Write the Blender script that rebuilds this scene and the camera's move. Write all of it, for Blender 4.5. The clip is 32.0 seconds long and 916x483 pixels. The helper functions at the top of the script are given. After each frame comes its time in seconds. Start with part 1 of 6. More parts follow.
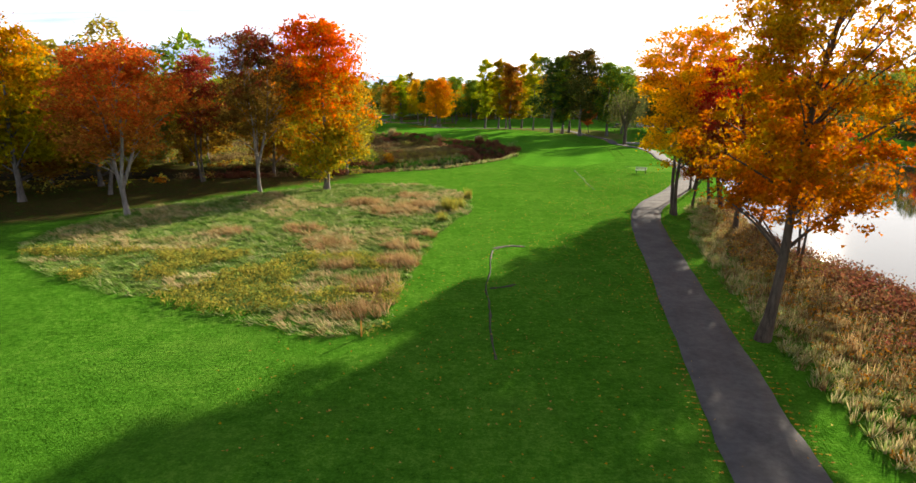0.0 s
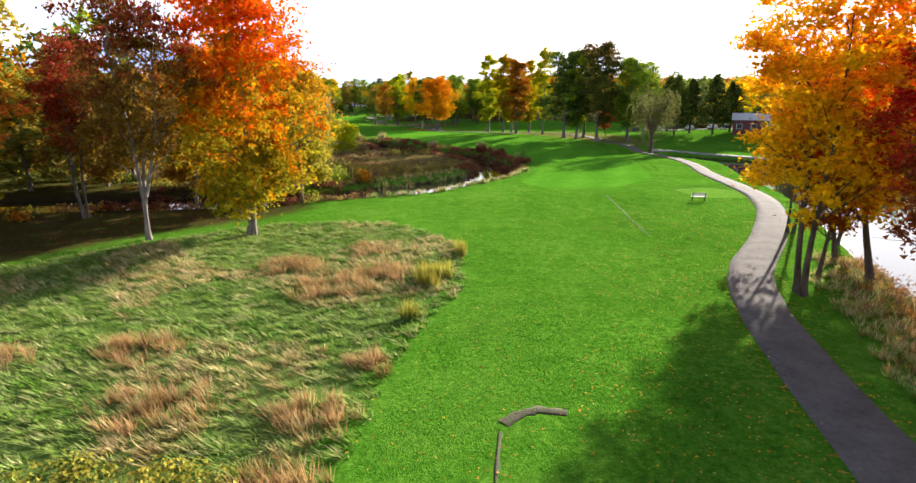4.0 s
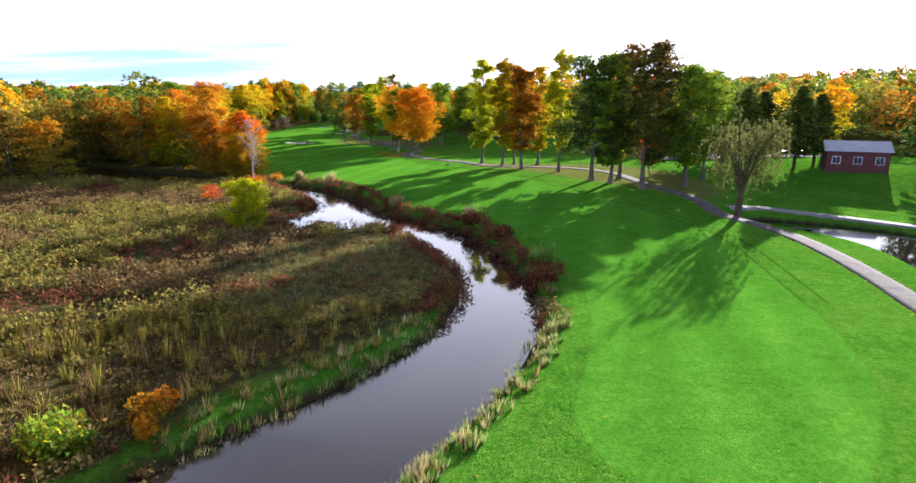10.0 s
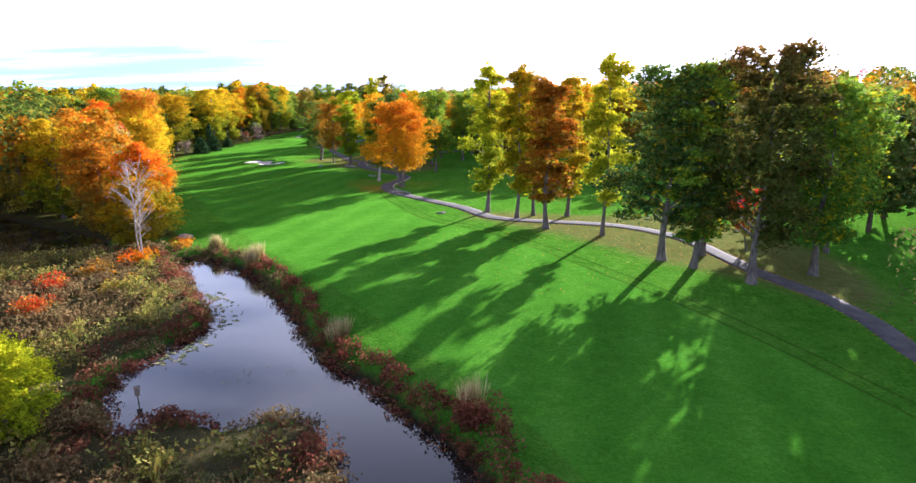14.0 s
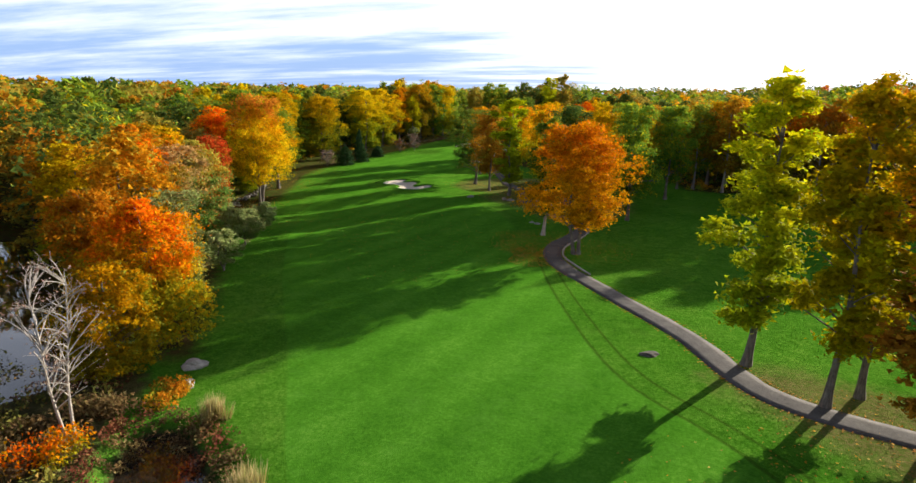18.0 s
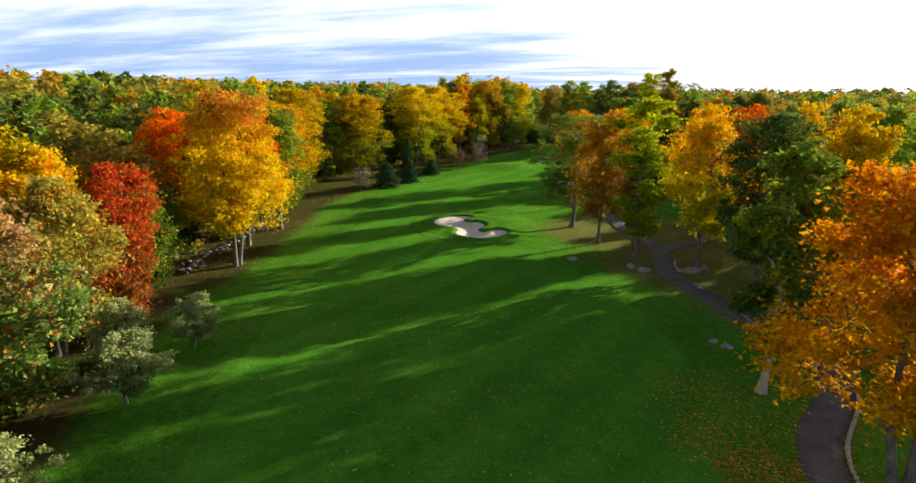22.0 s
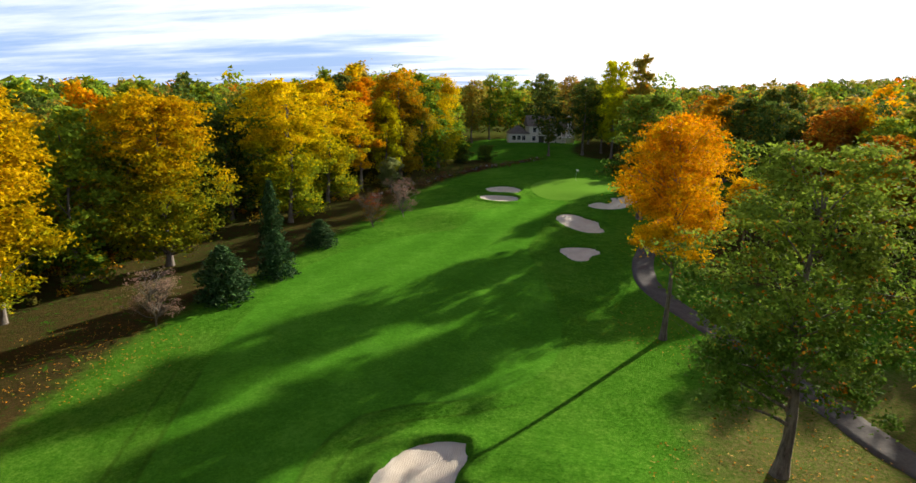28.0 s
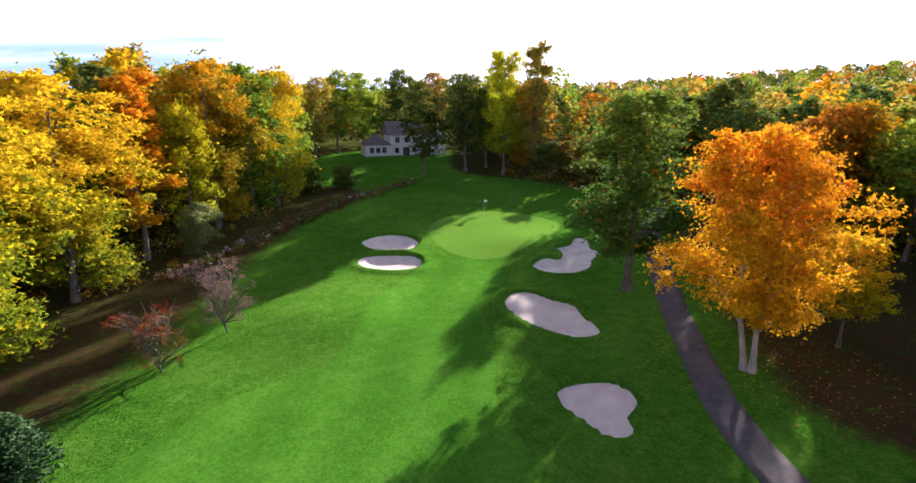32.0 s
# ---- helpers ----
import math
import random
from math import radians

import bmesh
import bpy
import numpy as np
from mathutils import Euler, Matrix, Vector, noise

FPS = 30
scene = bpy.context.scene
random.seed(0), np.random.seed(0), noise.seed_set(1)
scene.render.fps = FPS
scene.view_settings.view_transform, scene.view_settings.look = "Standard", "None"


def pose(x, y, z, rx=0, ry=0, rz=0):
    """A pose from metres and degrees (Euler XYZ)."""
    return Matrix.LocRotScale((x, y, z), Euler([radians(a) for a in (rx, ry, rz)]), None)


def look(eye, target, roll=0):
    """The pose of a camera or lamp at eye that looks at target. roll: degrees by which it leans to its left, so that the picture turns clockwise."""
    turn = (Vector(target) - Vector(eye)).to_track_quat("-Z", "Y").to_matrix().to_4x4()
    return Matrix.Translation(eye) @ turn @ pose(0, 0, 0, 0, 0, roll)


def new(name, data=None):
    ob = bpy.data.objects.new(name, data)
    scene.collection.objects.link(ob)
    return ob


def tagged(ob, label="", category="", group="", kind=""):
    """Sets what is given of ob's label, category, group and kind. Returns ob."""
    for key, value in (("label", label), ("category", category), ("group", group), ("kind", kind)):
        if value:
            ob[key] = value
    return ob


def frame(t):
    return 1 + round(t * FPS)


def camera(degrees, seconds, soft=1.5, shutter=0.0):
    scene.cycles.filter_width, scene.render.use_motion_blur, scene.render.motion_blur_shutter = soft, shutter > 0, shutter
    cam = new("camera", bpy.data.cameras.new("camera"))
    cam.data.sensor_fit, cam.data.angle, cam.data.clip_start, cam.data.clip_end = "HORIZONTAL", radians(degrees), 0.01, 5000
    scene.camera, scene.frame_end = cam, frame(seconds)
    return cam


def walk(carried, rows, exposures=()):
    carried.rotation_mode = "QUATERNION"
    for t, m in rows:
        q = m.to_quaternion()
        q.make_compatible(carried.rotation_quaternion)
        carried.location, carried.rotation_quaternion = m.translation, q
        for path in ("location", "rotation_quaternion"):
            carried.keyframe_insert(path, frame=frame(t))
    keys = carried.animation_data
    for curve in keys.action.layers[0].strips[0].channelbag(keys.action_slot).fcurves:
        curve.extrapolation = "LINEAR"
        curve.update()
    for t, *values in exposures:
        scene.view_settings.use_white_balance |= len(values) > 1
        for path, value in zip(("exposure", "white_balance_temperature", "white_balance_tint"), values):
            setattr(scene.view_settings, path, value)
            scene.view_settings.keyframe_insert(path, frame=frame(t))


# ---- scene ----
cam = camera(75.4, 32.0)
METRES, EYE, TILT, LEAN, TURN = 330.0, 9.7, 0.0, 0.0, 0.0
ROWS = [
    (0.0, 0.0, 0.0, 0.0, 0.09, -12.99, -0.4),
    (0.5, 0.0003, 0.0057, 0.0003, 0.22, -12.98, -0.41),
    (1.0, 0.0007, 0.0125, 0.0006, 0.36, -12.97, -0.39),
    (1.5, 0.001, 0.0202, 0.0008, 0.44, -12.93, -0.41),
    (2.0, 0.0013, 0.0283, 0.001, 0.45, -12.96, -0.42),
    (2.5, 0.0017, 0.0375, 0.0011, 0.45, -12.99, -0.45),
    (3.0, 0.0022, 0.0475, 0.0009, 0.45, -12.99, -0.42),
    (3.5, 0.0027, 0.0582, 0.0009, 0.43, -12.99, -0.45),
    (5.5, 0.005, 0.0989, 0.0031, 0.33, -13.07, -0.13),
    (6.0, 0.0052, 0.1114, 0.0042, 0.29, -13.08, -0.22),
    (6.5, 0.0055, 0.1246, 0.0054, 0.23, -13.07, -0.23),
    (7.0, 0.0059, 0.1382, 0.0074, 0.14, -13.1, -0.19),
    (7.5, 0.0065, 0.1516, 0.0093, 0.06, -13.11, -0.19),
    (8.0, 0.007, 0.1657, 0.011, -0.02, -13.13, -0.24),
    (8.5, 0.0076, 0.1799, 0.0127, -0.09, -13.16, -0.2),
    (9.0, 0.0081, 0.194, 0.014, -0.14, -13.14, -0.19),
    (9.5, 0.0088, 0.2081, 0.0155, -0.16, -13.15, -0.14),
    (10.0, 0.0094, 0.2225, 0.0172, -0.21, -13.16, -0.18),
    (10.5, 0.0097, 0.237, 0.0194, -0.25, -13.2, -0.18),
    (11.0, 0.0099, 0.2519, 0.0211, -0.3, -13.2, -0.17),
    (11.5, 0.0104, 0.2668, 0.0228, -0.32, -13.23, -0.19),
    (12.0, 0.0108, 0.282, 0.0244, -0.37, -13.25, -0.25),
    (12.5, 0.0113, 0.2979, 0.0259, -0.42, -13.28, -0.2),
    (13.0, 0.012, 0.3142, 0.0274, -0.48, -13.34, -0.19),
    (13.5, 0.0127, 0.3309, 0.0291, -0.46, -13.44, -0.18),
    (15.5, 0.0098, 0.3975, 0.0347, 3.71, -13.67, -0.4),
    (16.0, 0.0086, 0.4149, 0.036, 5.6, -13.73, -0.53),
    (16.5, 0.0067, 0.4325, 0.0372, 8.01, -13.82, -0.68),
    (17.0, 0.0041, 0.4503, 0.0383, 10.72, -13.88, -0.89),
    (17.5, 0.0006, 0.4681, 0.0395, 13.51, -13.99, -1.08),
    (18.0, -0.0038, 0.4861, 0.0405, 16.58, -14.08, -1.29),
    (18.5, -0.0093, 0.5041, 0.0411, 19.83, -14.14, -1.58),
    (19.0, -0.0152, 0.522, 0.0416, 21.42, -14.2, -1.59),
    (19.5, -0.0222, 0.5399, 0.0417, 21.81, -14.21, -1.63),
    (20.0, -0.0297, 0.5579, 0.0413, 22.04, -14.23, -1.62),
    (20.5, -0.0376, 0.5761, 0.0401, 22.24, -14.17, -1.59),
    (21.0, -0.0458, 0.5942, 0.0389, 22.36, -14.15, -1.56),
    (21.5, -0.0537, 0.6122, 0.0382, 22.43, -14.15, -1.53),
    (22.0, -0.0618, 0.6303, 0.038, 22.47, -14.15, -1.5),
    (22.5, -0.0705, 0.648, 0.038, 22.41, -14.11, -1.52),
    (23.0, -0.0793, 0.6655, 0.0378, 22.32, -14.07, -1.44),
    (23.5, -0.0879, 0.6826, 0.0377, 22.28, -14.07, -1.43),
    (24.0, -0.0973, 0.6995, 0.0375, 22.13, -14.0, -1.43),
    (24.5, -0.1065, 0.7165, 0.038, 21.99, -14.01, -1.43),
    (26.5, -0.1373, 0.7806, 0.0372, 17.05, -13.96, -1.0),
    (27.0, -0.1448, 0.7969, 0.0363, 16.19, -13.88, -0.94),
    (27.5, -0.1518, 0.8134, 0.0357, 13.99, -13.81, -0.83),
    (28.0, -0.1588, 0.8299, 0.0352, 10.59, -13.78, -0.63),
    (28.5, -0.1652, 0.8467, 0.0349, 7.6, -13.77, -0.43),
    (29.0, -0.1707, 0.8641, 0.0344, 5.6, -13.71, -0.38),
    (29.5, -0.1758, 0.8811, 0.0342, 3.99, -13.68, -0.26),
    (30.0, -0.1805, 0.8983, 0.0338, 2.46, -13.64, -0.3),
    (30.5, -0.1843, 0.9159, 0.0338, 0.07, -13.68, -0.08),
    (31.0, -0.1871, 0.9336, 0.0336, -1.39, -13.59, 0.03),
    (31.5, -0.1895, 0.9484, 0.0343, -3.62, -13.6, 0.1),
    (32.0, -0.1916, 0.958, 0.0353, -5.56, -13.63, 0.21),
]
walk(cam, [(t, pose(0, 0, EYE, TILT, LEAN, TURN) @ pose(METRES * x, METRES * y, METRES * z, 90 + pitch, roll, yaw)) for t, x, y, z, yaw, pitch, roll in ROWS],
     exposures=[(0, 1.50, 6500, 12), (1.5, 1.50, 6500, 12), (2.5, 1.95, 6350, 14), (6, 1.76, 6000, 16), (9, 1.84, 5700, 20), (11, 2.06, 5400, 24), (13.5, 2.26, 5150, 28), (15.6, 1.40, 6200, 12), (21, 1.24, 6200, 12), (27, 1.22, 6400, 11), (30, 1.52, 5900, 20), (32, 1.80, 5650, 30)])

# ---- sky and sun ----
SUN_AZ, SUN_EL = 32.5, 15.0        # degrees: right of +y, above the horizon
world = bpy.data.worlds.new("autumn_sky")
scene.world = world
world.use_nodes = True


class Nodes:
    """Short-hand for building a node tree."""

    def __init__(self, tree):
        self.tree = tree
        tree.nodes.clear()

    def add(self, kind, ins=None, **props):
        n = self.tree.nodes.new(kind)
        if "operation" in props:
            n.operation = props["operation"]
        if "clamp" in props:
            n.use_clamp = props["clamp"]
        if "attribute_name" in props:
            n.attribute_name = props["attribute_name"]
        if "interpolation_type" in props:
            n.interpolation_type = props["interpolation_type"]
        if "wave_profile" in props:
            n.wave_profile = props["wave_profile"]
        if "blend_type" in props:
            n.data_type, n.blend_type = "RGBA", props["blend_type"]
        for k, v in (ins or {}).items():
            self.put(n, k, v)
        return n

    def put(self, n, k, v):
        s = n.inputs[k]
        if isinstance(v, bpy.types.NodeSocket):
            self.tree.links.new(v, s)
        elif isinstance(v, bpy.types.Node):
            self.tree.links.new(v.outputs[0], s)
        else:
            s.default_value = (*v, 1.0) if isinstance(v, tuple) and len(v) == 3 and len(s.default_value) == 4 else v

    def math(self, op, a, b=0.0, clamp=False):
        n = self.add("ShaderNodeMath", operation=op, clamp=clamp)
        self.put(n, 0, a)
        self.put(n, 1, b)
        return n.outputs[0]

    def mix(self, f, a, b, blend="MIX"):
        n = self.add("ShaderNodeMix", blend_type=blend)
        self.put(n, 0, f)
        self.put(n, 6, a)
        self.put(n, 7, b)
        return n.outputs[2]

    def ramp(self, f, stops):
        n = self.add("ShaderNodeValToRGB", {0: f})
        e = n.color_ramp.elements
        while len(e) < len(stops):
            e.new(0.5)
        for el, (p, c) in zip(e, stops):
            el.position, el.color = p, (*c, 1.0)
        return n.outputs[0]

    def step(self, v, lo, hi):
        n = self.add("ShaderNodeMapRange", {0: v, 1: lo, 2: hi}, interpolation_type="SMOOTHSTEP")
        return n.outputs[0]

    def noise(self, vec, scale, detail=3.0, rough=0.55):
        return self.add("ShaderNodeTexNoise", {"Vector": vec, "Scale": scale, "Detail": detail, "Roughness": rough}).outputs[0]


w = Nodes(world.node_tree)
sky = w.add("ShaderNodeTexSky")
sky.sky_type, sky.sun_disc, sky.dust_density = "NISHITA", False, 1.5
sky.sun_elevation, sky.sun_rotation = radians(SUN_EL), radians(SUN_AZ)
gen = w.add("ShaderNodeTexCoord").outputs["Generated"]
sep = w.add("ShaderNodeSeparateXYZ", {0: gen})
up = w.math("ADD", w.math("MAXIMUM", sep.outputs[2], 0.0), 0.09)
flat = w.add("ShaderNodeCombineXYZ", {0: w.math("DIVIDE", sep.outputs[0], up), 1: w.math("DIVIDE", sep.outputs[1], up), 2: 0.0})
stretch = w.add("ShaderNodeMapping", {"Vector": flat, "Rotation": (0, 0, radians(-20)), "Scale": (0.30, 1.0, 1.0)})
veil = w.noise(stretch.outputs[0], 1.15, 7.0, 0.62)
sunny = w.add("ShaderNodeVectorMath", {0: gen, 1: (math.sin(radians(SUN_AZ)), math.cos(radians(SUN_AZ)), 0.35)}, operation="DOT_PRODUCT").outputs["Value"]
low_sky = w.step(sep.outputs[2], 0.74, 0.24)
cover = w.math("ADD", veil, w.math("MULTIPLY", w.step(sunny, 0.62, 1.08), 0.34))
cover = w.math("ADD", cover, w.math("MULTIPLY", w.step(sep.outputs[2], 0.01, 0.13), 0.17))
cover = w.math("SUBTRACT", cover, 0.035)
cover = w.math("MULTIPLY", w.step(cover, 0.38, 0.76), low_sky)
cloud = w.mix(w.step(sunny, 0.2, 1.1), (9.4, 9.9, 10.9), (14.5, 14.2, 13.6))
blue = w.mix(w.step(sep.outputs[2], 0.10, 0.55), (3.5, 5.3, 8.6), (0.70, 0.86, 1.50))
sky_tint = w.mix(0.86, sky.outputs[0], blue)
bg = w.add("ShaderNodeBackground", {"Color": w.mix(cover, sky_tint, cloud), "Strength": 0.050})
w.add("ShaderNodeOutputWorld", {0: bg})

sun_data = bpy.data.lights.new("sun", "SUN")
sun_data.energy, sun_data.angle, sun_data.color = 5.0, radians(0.6), (1.0, 0.89, 0.70)
sun = new("sun", sun_data)
sd = Vector((math.sin(radians(SUN_AZ)) * math.cos(radians(SUN_EL)), math.cos(radians(SUN_AZ)) * math.cos(radians(SUN_EL)), math.sin(radians(SUN_EL))))
sun.matrix_world = look(sd * 300, (0, 0, 0))

# ---- materials ----
MATS = {}


def material(name):
    m = bpy.data.materials.new(name)
    m.use_nodes = True
    MATS[name] = m
    return m, Nodes(m.node_tree)


def finish(n, colour, rough=0.8, bump=None, strength=0.4, distance=0.05, metal=0.0, spec=0.3, sheen=0.0):
    ins = {"Base Color": colour, "Roughness": rough, "Metallic": metal, "Specular IOR Level": spec}
    if bump is not None:
        ins["Normal"] = n.add("ShaderNodeBump", {"Height": bump, "Strength": strength, "Distance": distance}).outputs[0]
    if sheen:
        ins.update({"Sheen Weight": sheen, "Sheen Roughness": 0.45, "Sheen Tint": (0.24, 0.62, 0.03)})
    b = n.add("ShaderNodeBsdfPrincipled", ins)
    n.add("ShaderNodeOutputMaterial", {0: b})


def coords(n):
    return n.add("ShaderNodeTexCoord").outputs["Object"]


def plain(name, c, rough=0.7, metal=0.0, grain=30.0, amount=0.18, bump=0.15):
    """A painted or solid surface with grain and blotches."""
    m, n = material(name)
    v = coords(n)
    a, b = n.noise(v, grain, 4), n.noise(v, grain * 0.11, 3)
    f = n.math("ADD", n.math("MULTIPLY", a, 0.5), n.math("MULTIPLY", b, 0.5))
    dark = tuple(x * (1 - 2 * amount) for x in c)
    light = tuple(min(1, x * (1 + amount)) for x in c)
    finish(n, n.ramp(f, [(0.3, dark), (0.7, light)]), rough, a, bump, 0.02, metal)
    return m


def leaf_material(name, low, high, spice, trans=0.38, spread=0.25, mess=1.9, turn=(0.2, 0.8)):
    """Foliage: lower and upper crown colours, and the colour of stray leaves."""
    m, n = material(name)
    rnd = n.add("ShaderNodeNewGeometry").outputs["Random Per Island"]
    ob = n.add("ShaderNodeObjectInfo").outputs["Random"]
    tint = n.add("ShaderNodeAttribute", attribute_name="tint").outputs["Fac"]
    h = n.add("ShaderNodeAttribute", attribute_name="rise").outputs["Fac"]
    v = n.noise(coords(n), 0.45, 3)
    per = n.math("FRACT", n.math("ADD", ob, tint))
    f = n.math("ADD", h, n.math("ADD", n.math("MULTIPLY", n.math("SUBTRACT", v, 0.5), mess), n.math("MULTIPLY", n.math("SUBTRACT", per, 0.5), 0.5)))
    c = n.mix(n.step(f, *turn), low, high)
    spray = n.math("ADD", n.noise(coords(n), 0.8, 3, 0.6), n.math("MULTIPLY", n.math("SUBTRACT", rnd, 0.5), 0.30))
    c = n.mix(n.step(spray, 0.66 - spread * 0.3, 0.74 - spread * 0.3), c, spice)
    val = n.math("ADD", 0.62, n.math("MULTIPLY", n.math("FRACT", n.math("MULTIPLY", rnd, 17.3)), 0.65))
    val = n.math("MULTIPLY", val, n.math("ADD", 0.82, n.math("MULTIPLY", n.math("FRACT", n.math("MULTIPLY", per, 7.7)), 0.36)))
    hsv = n.add("ShaderNodeHueSaturation", {"Hue": n.math("ADD", 0.485, n.math("MULTIPLY", n.math("FRACT", n.math("MULTIPLY", per, 13.1)), 0.03)), "Saturation": 1.08, "Value": val, "Color": c})
    d = n.add("ShaderNodeBsdfPrincipled", {"Base Color": hsv, "Roughness": 0.85, "Specular IOR Level": 0.03})
    t = n.add("ShaderNodeBsdfTranslucent", {"Color": hsv})
    n.add("ShaderNodeOutputMaterial", {0: n.add("ShaderNodeMixShader", {0: trans, 1: d, 2: t})})
    return m


leaf_material("leaf_orange", (0.70, 0.27, 0.025), (0.76, 0.18, 0.03), (0.74, 0.40, 0.03))
leaf_material("leaf_orange_green", (0.34, 0.32, 0.035), (0.77, 0.20, 0.04), (0.62, 0.34, 0.04))
leaf_material("leaf_red", (0.38, 0.14, 0.05), (0.64, 0.12, 0.06), (0.52, 0.28, 0.06))
leaf_material("leaf_dark_red", (0.24, 0.16, 0.04), (0.44, 0.11, 0.06), (0.40, 0.28, 0.06))
leaf_material("leaf_yellow", (0.42, 0.36, 0.025), (0.74, 0.48, 0.025), (0.42, 0.44, 0.03))
leaf_material("leaf_gold", (0.42, 0.38, 0.025), (0.80, 0.43, 0.02), (0.34, 0.36, 0.03))
leaf_material("leaf_gold_green", (0.22, 0.27, 0.03), (0.66, 0.46, 0.02), (0.50, 0.40, 0.03), mess=1.5)
leaf_material("leaf_gold_red", (0.76, 0.45, 0.02), (0.60, 0.20, 0.06), (0.50, 0.44, 0.04), mess=0.8, turn=(0.50, 1.0))
leaf_material("leaf_rose", (0.20, 0.30, 0.07), (0.54, 0.32, 0.15), (0.58, 0.25, 0.10), mess=1.6, turn=(0.4, 0.95))
leaf_material("leaf_amber", (0.80, 0.46, 0.02), (0.80, 0.32, 0.02), (0.80, 0.46, 0.03), mess=1.2)
leaf_material("leaf_honey", (0.76, 0.47, 0.03), (0.78, 0.36, 0.03), (0.66, 0.46, 0.04), mess=1.4)
leaf_material("leaf_mixed", (0.44, 0.15, 0.03), (0.52, 0.31, 0.04), (0.60, 0.17, 0.03), mess=2.4)
leaf_material("leaf_bronze", (0.34, 0.27, 0.03), (0.62, 0.36, 0.04), (0.30, 0.33, 0.05))
leaf_material("leaf_orange_olive", (0.33, 0.28, 0.05), (0.62, 0.29, 0.05), (0.44, 0.36, 0.06))
leaf_material("leaf_yellow_green", (0.30, 0.34, 0.03), (0.58, 0.55, 0.04), (0.28, 0.36, 0.03))
leaf_material("leaf_rust", (0.36, 0.21, 0.04), (0.56, 0.26, 0.05), (0.46, 0.40, 0.06))
leaf_material("leaf_rust_green", (0.10, 0.13, 0.03), (0.34, 0.19, 0.05), (0.22, 0.18, 0.04), mess=1.2, turn=(0.35, 1.0))
leaf_material("leaf_sage", (0.17, 0.23, 0.075), (0.30, 0.36, 0.14), (0.40, 0.32, 0.13))
leaf_material("leaf_olive", (0.24, 0.25, 0.06), (0.40, 0.34, 0.07), (0.56, 0.28, 0.06))
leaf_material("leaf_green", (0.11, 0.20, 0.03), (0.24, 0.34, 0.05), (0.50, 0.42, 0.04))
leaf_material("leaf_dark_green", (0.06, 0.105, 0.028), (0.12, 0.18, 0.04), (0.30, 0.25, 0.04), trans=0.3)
leaf_material("leaf_green_orange", (0.085, 0.16, 0.030), (0.21, 0.30, 0.05), (0.46, 0.19, 0.04), spread=0.0)
leaf_material("leaf_grey_green", (0.22, 0.29, 0.10), (0.36, 0.42, 0.17), (0.40, 0.38, 0.17))
leaf_material("leaf_spruce", (0.030, 0.070, 0.026), (0.065, 0.125, 0.045), (0.08, 0.13, 0.06), trans=0.12)
leaf_material("leaf_willow", (0.10, 0.13, 0.045), (0.16, 0.18, 0.06), (0.22, 0.20, 0.07))
leaf_material("leaf_bare", (0.26, 0.17, 0.13), (0.34, 0.22, 0.18), (0.28, 0.22, 0.16))
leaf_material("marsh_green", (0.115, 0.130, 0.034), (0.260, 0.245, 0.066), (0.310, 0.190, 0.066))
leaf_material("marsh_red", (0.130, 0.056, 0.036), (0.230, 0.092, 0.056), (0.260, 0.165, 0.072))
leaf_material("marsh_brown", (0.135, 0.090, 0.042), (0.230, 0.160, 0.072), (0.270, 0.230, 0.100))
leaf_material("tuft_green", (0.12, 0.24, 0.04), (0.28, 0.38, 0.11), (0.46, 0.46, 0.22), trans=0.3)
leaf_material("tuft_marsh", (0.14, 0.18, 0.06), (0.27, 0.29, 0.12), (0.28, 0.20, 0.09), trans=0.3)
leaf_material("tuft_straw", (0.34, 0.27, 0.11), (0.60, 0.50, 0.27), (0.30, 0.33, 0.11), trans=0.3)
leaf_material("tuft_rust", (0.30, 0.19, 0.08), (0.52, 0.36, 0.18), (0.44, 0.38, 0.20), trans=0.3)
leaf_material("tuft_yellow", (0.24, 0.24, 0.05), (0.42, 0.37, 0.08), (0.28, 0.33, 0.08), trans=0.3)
leaf_material("litter", (0.40, 0.22, 0.07), (0.56, 0.26, 0.05), (0.58, 0.42, 0.12), trans=0.1)
leaf_material("lily", (0.15, 0.19, 0.09), (0.28, 0.27, 0.14), (0.36, 0.30, 0.17), trans=0.1)


def bark_material(name, dark, light, scale=6.0):
    m, n = material(name)
    v = coords(n)
    s = n.add("ShaderNodeMapping", {"Vector": v, "Scale": (1, 1, 0.18)}).outputs[0]
    a, b = n.noise(s, scale, 6, 0.7), n.noise(v, 0.9, 3)
    f = n.math("ADD", n.math("MULTIPLY", a, 0.7), n.math("MULTIPLY", b, 0.3))
    finish(n, n.ramp(f, [(0.35, dark), (0.65, light)]), 0.95, a, 0.9, 0.05, spec=0.1)


bark_material("bark_grey", (0.06, 0.05, 0.042), (0.24, 0.21, 0.18))
bark_material("bark_brown", (0.04, 0.03, 0.022), (0.15, 0.115, 0.085))
bark_material("bark_mid", (0.12, 0.10, 0.085), (0.36, 0.32, 0.28))
bark_material("bark_pale", (0.22, 0.19, 0.16), (0.55, 0.50, 0.44))

# ground: zones are told apart by their distance fields
m, n = material("turf")
v = coords(n)


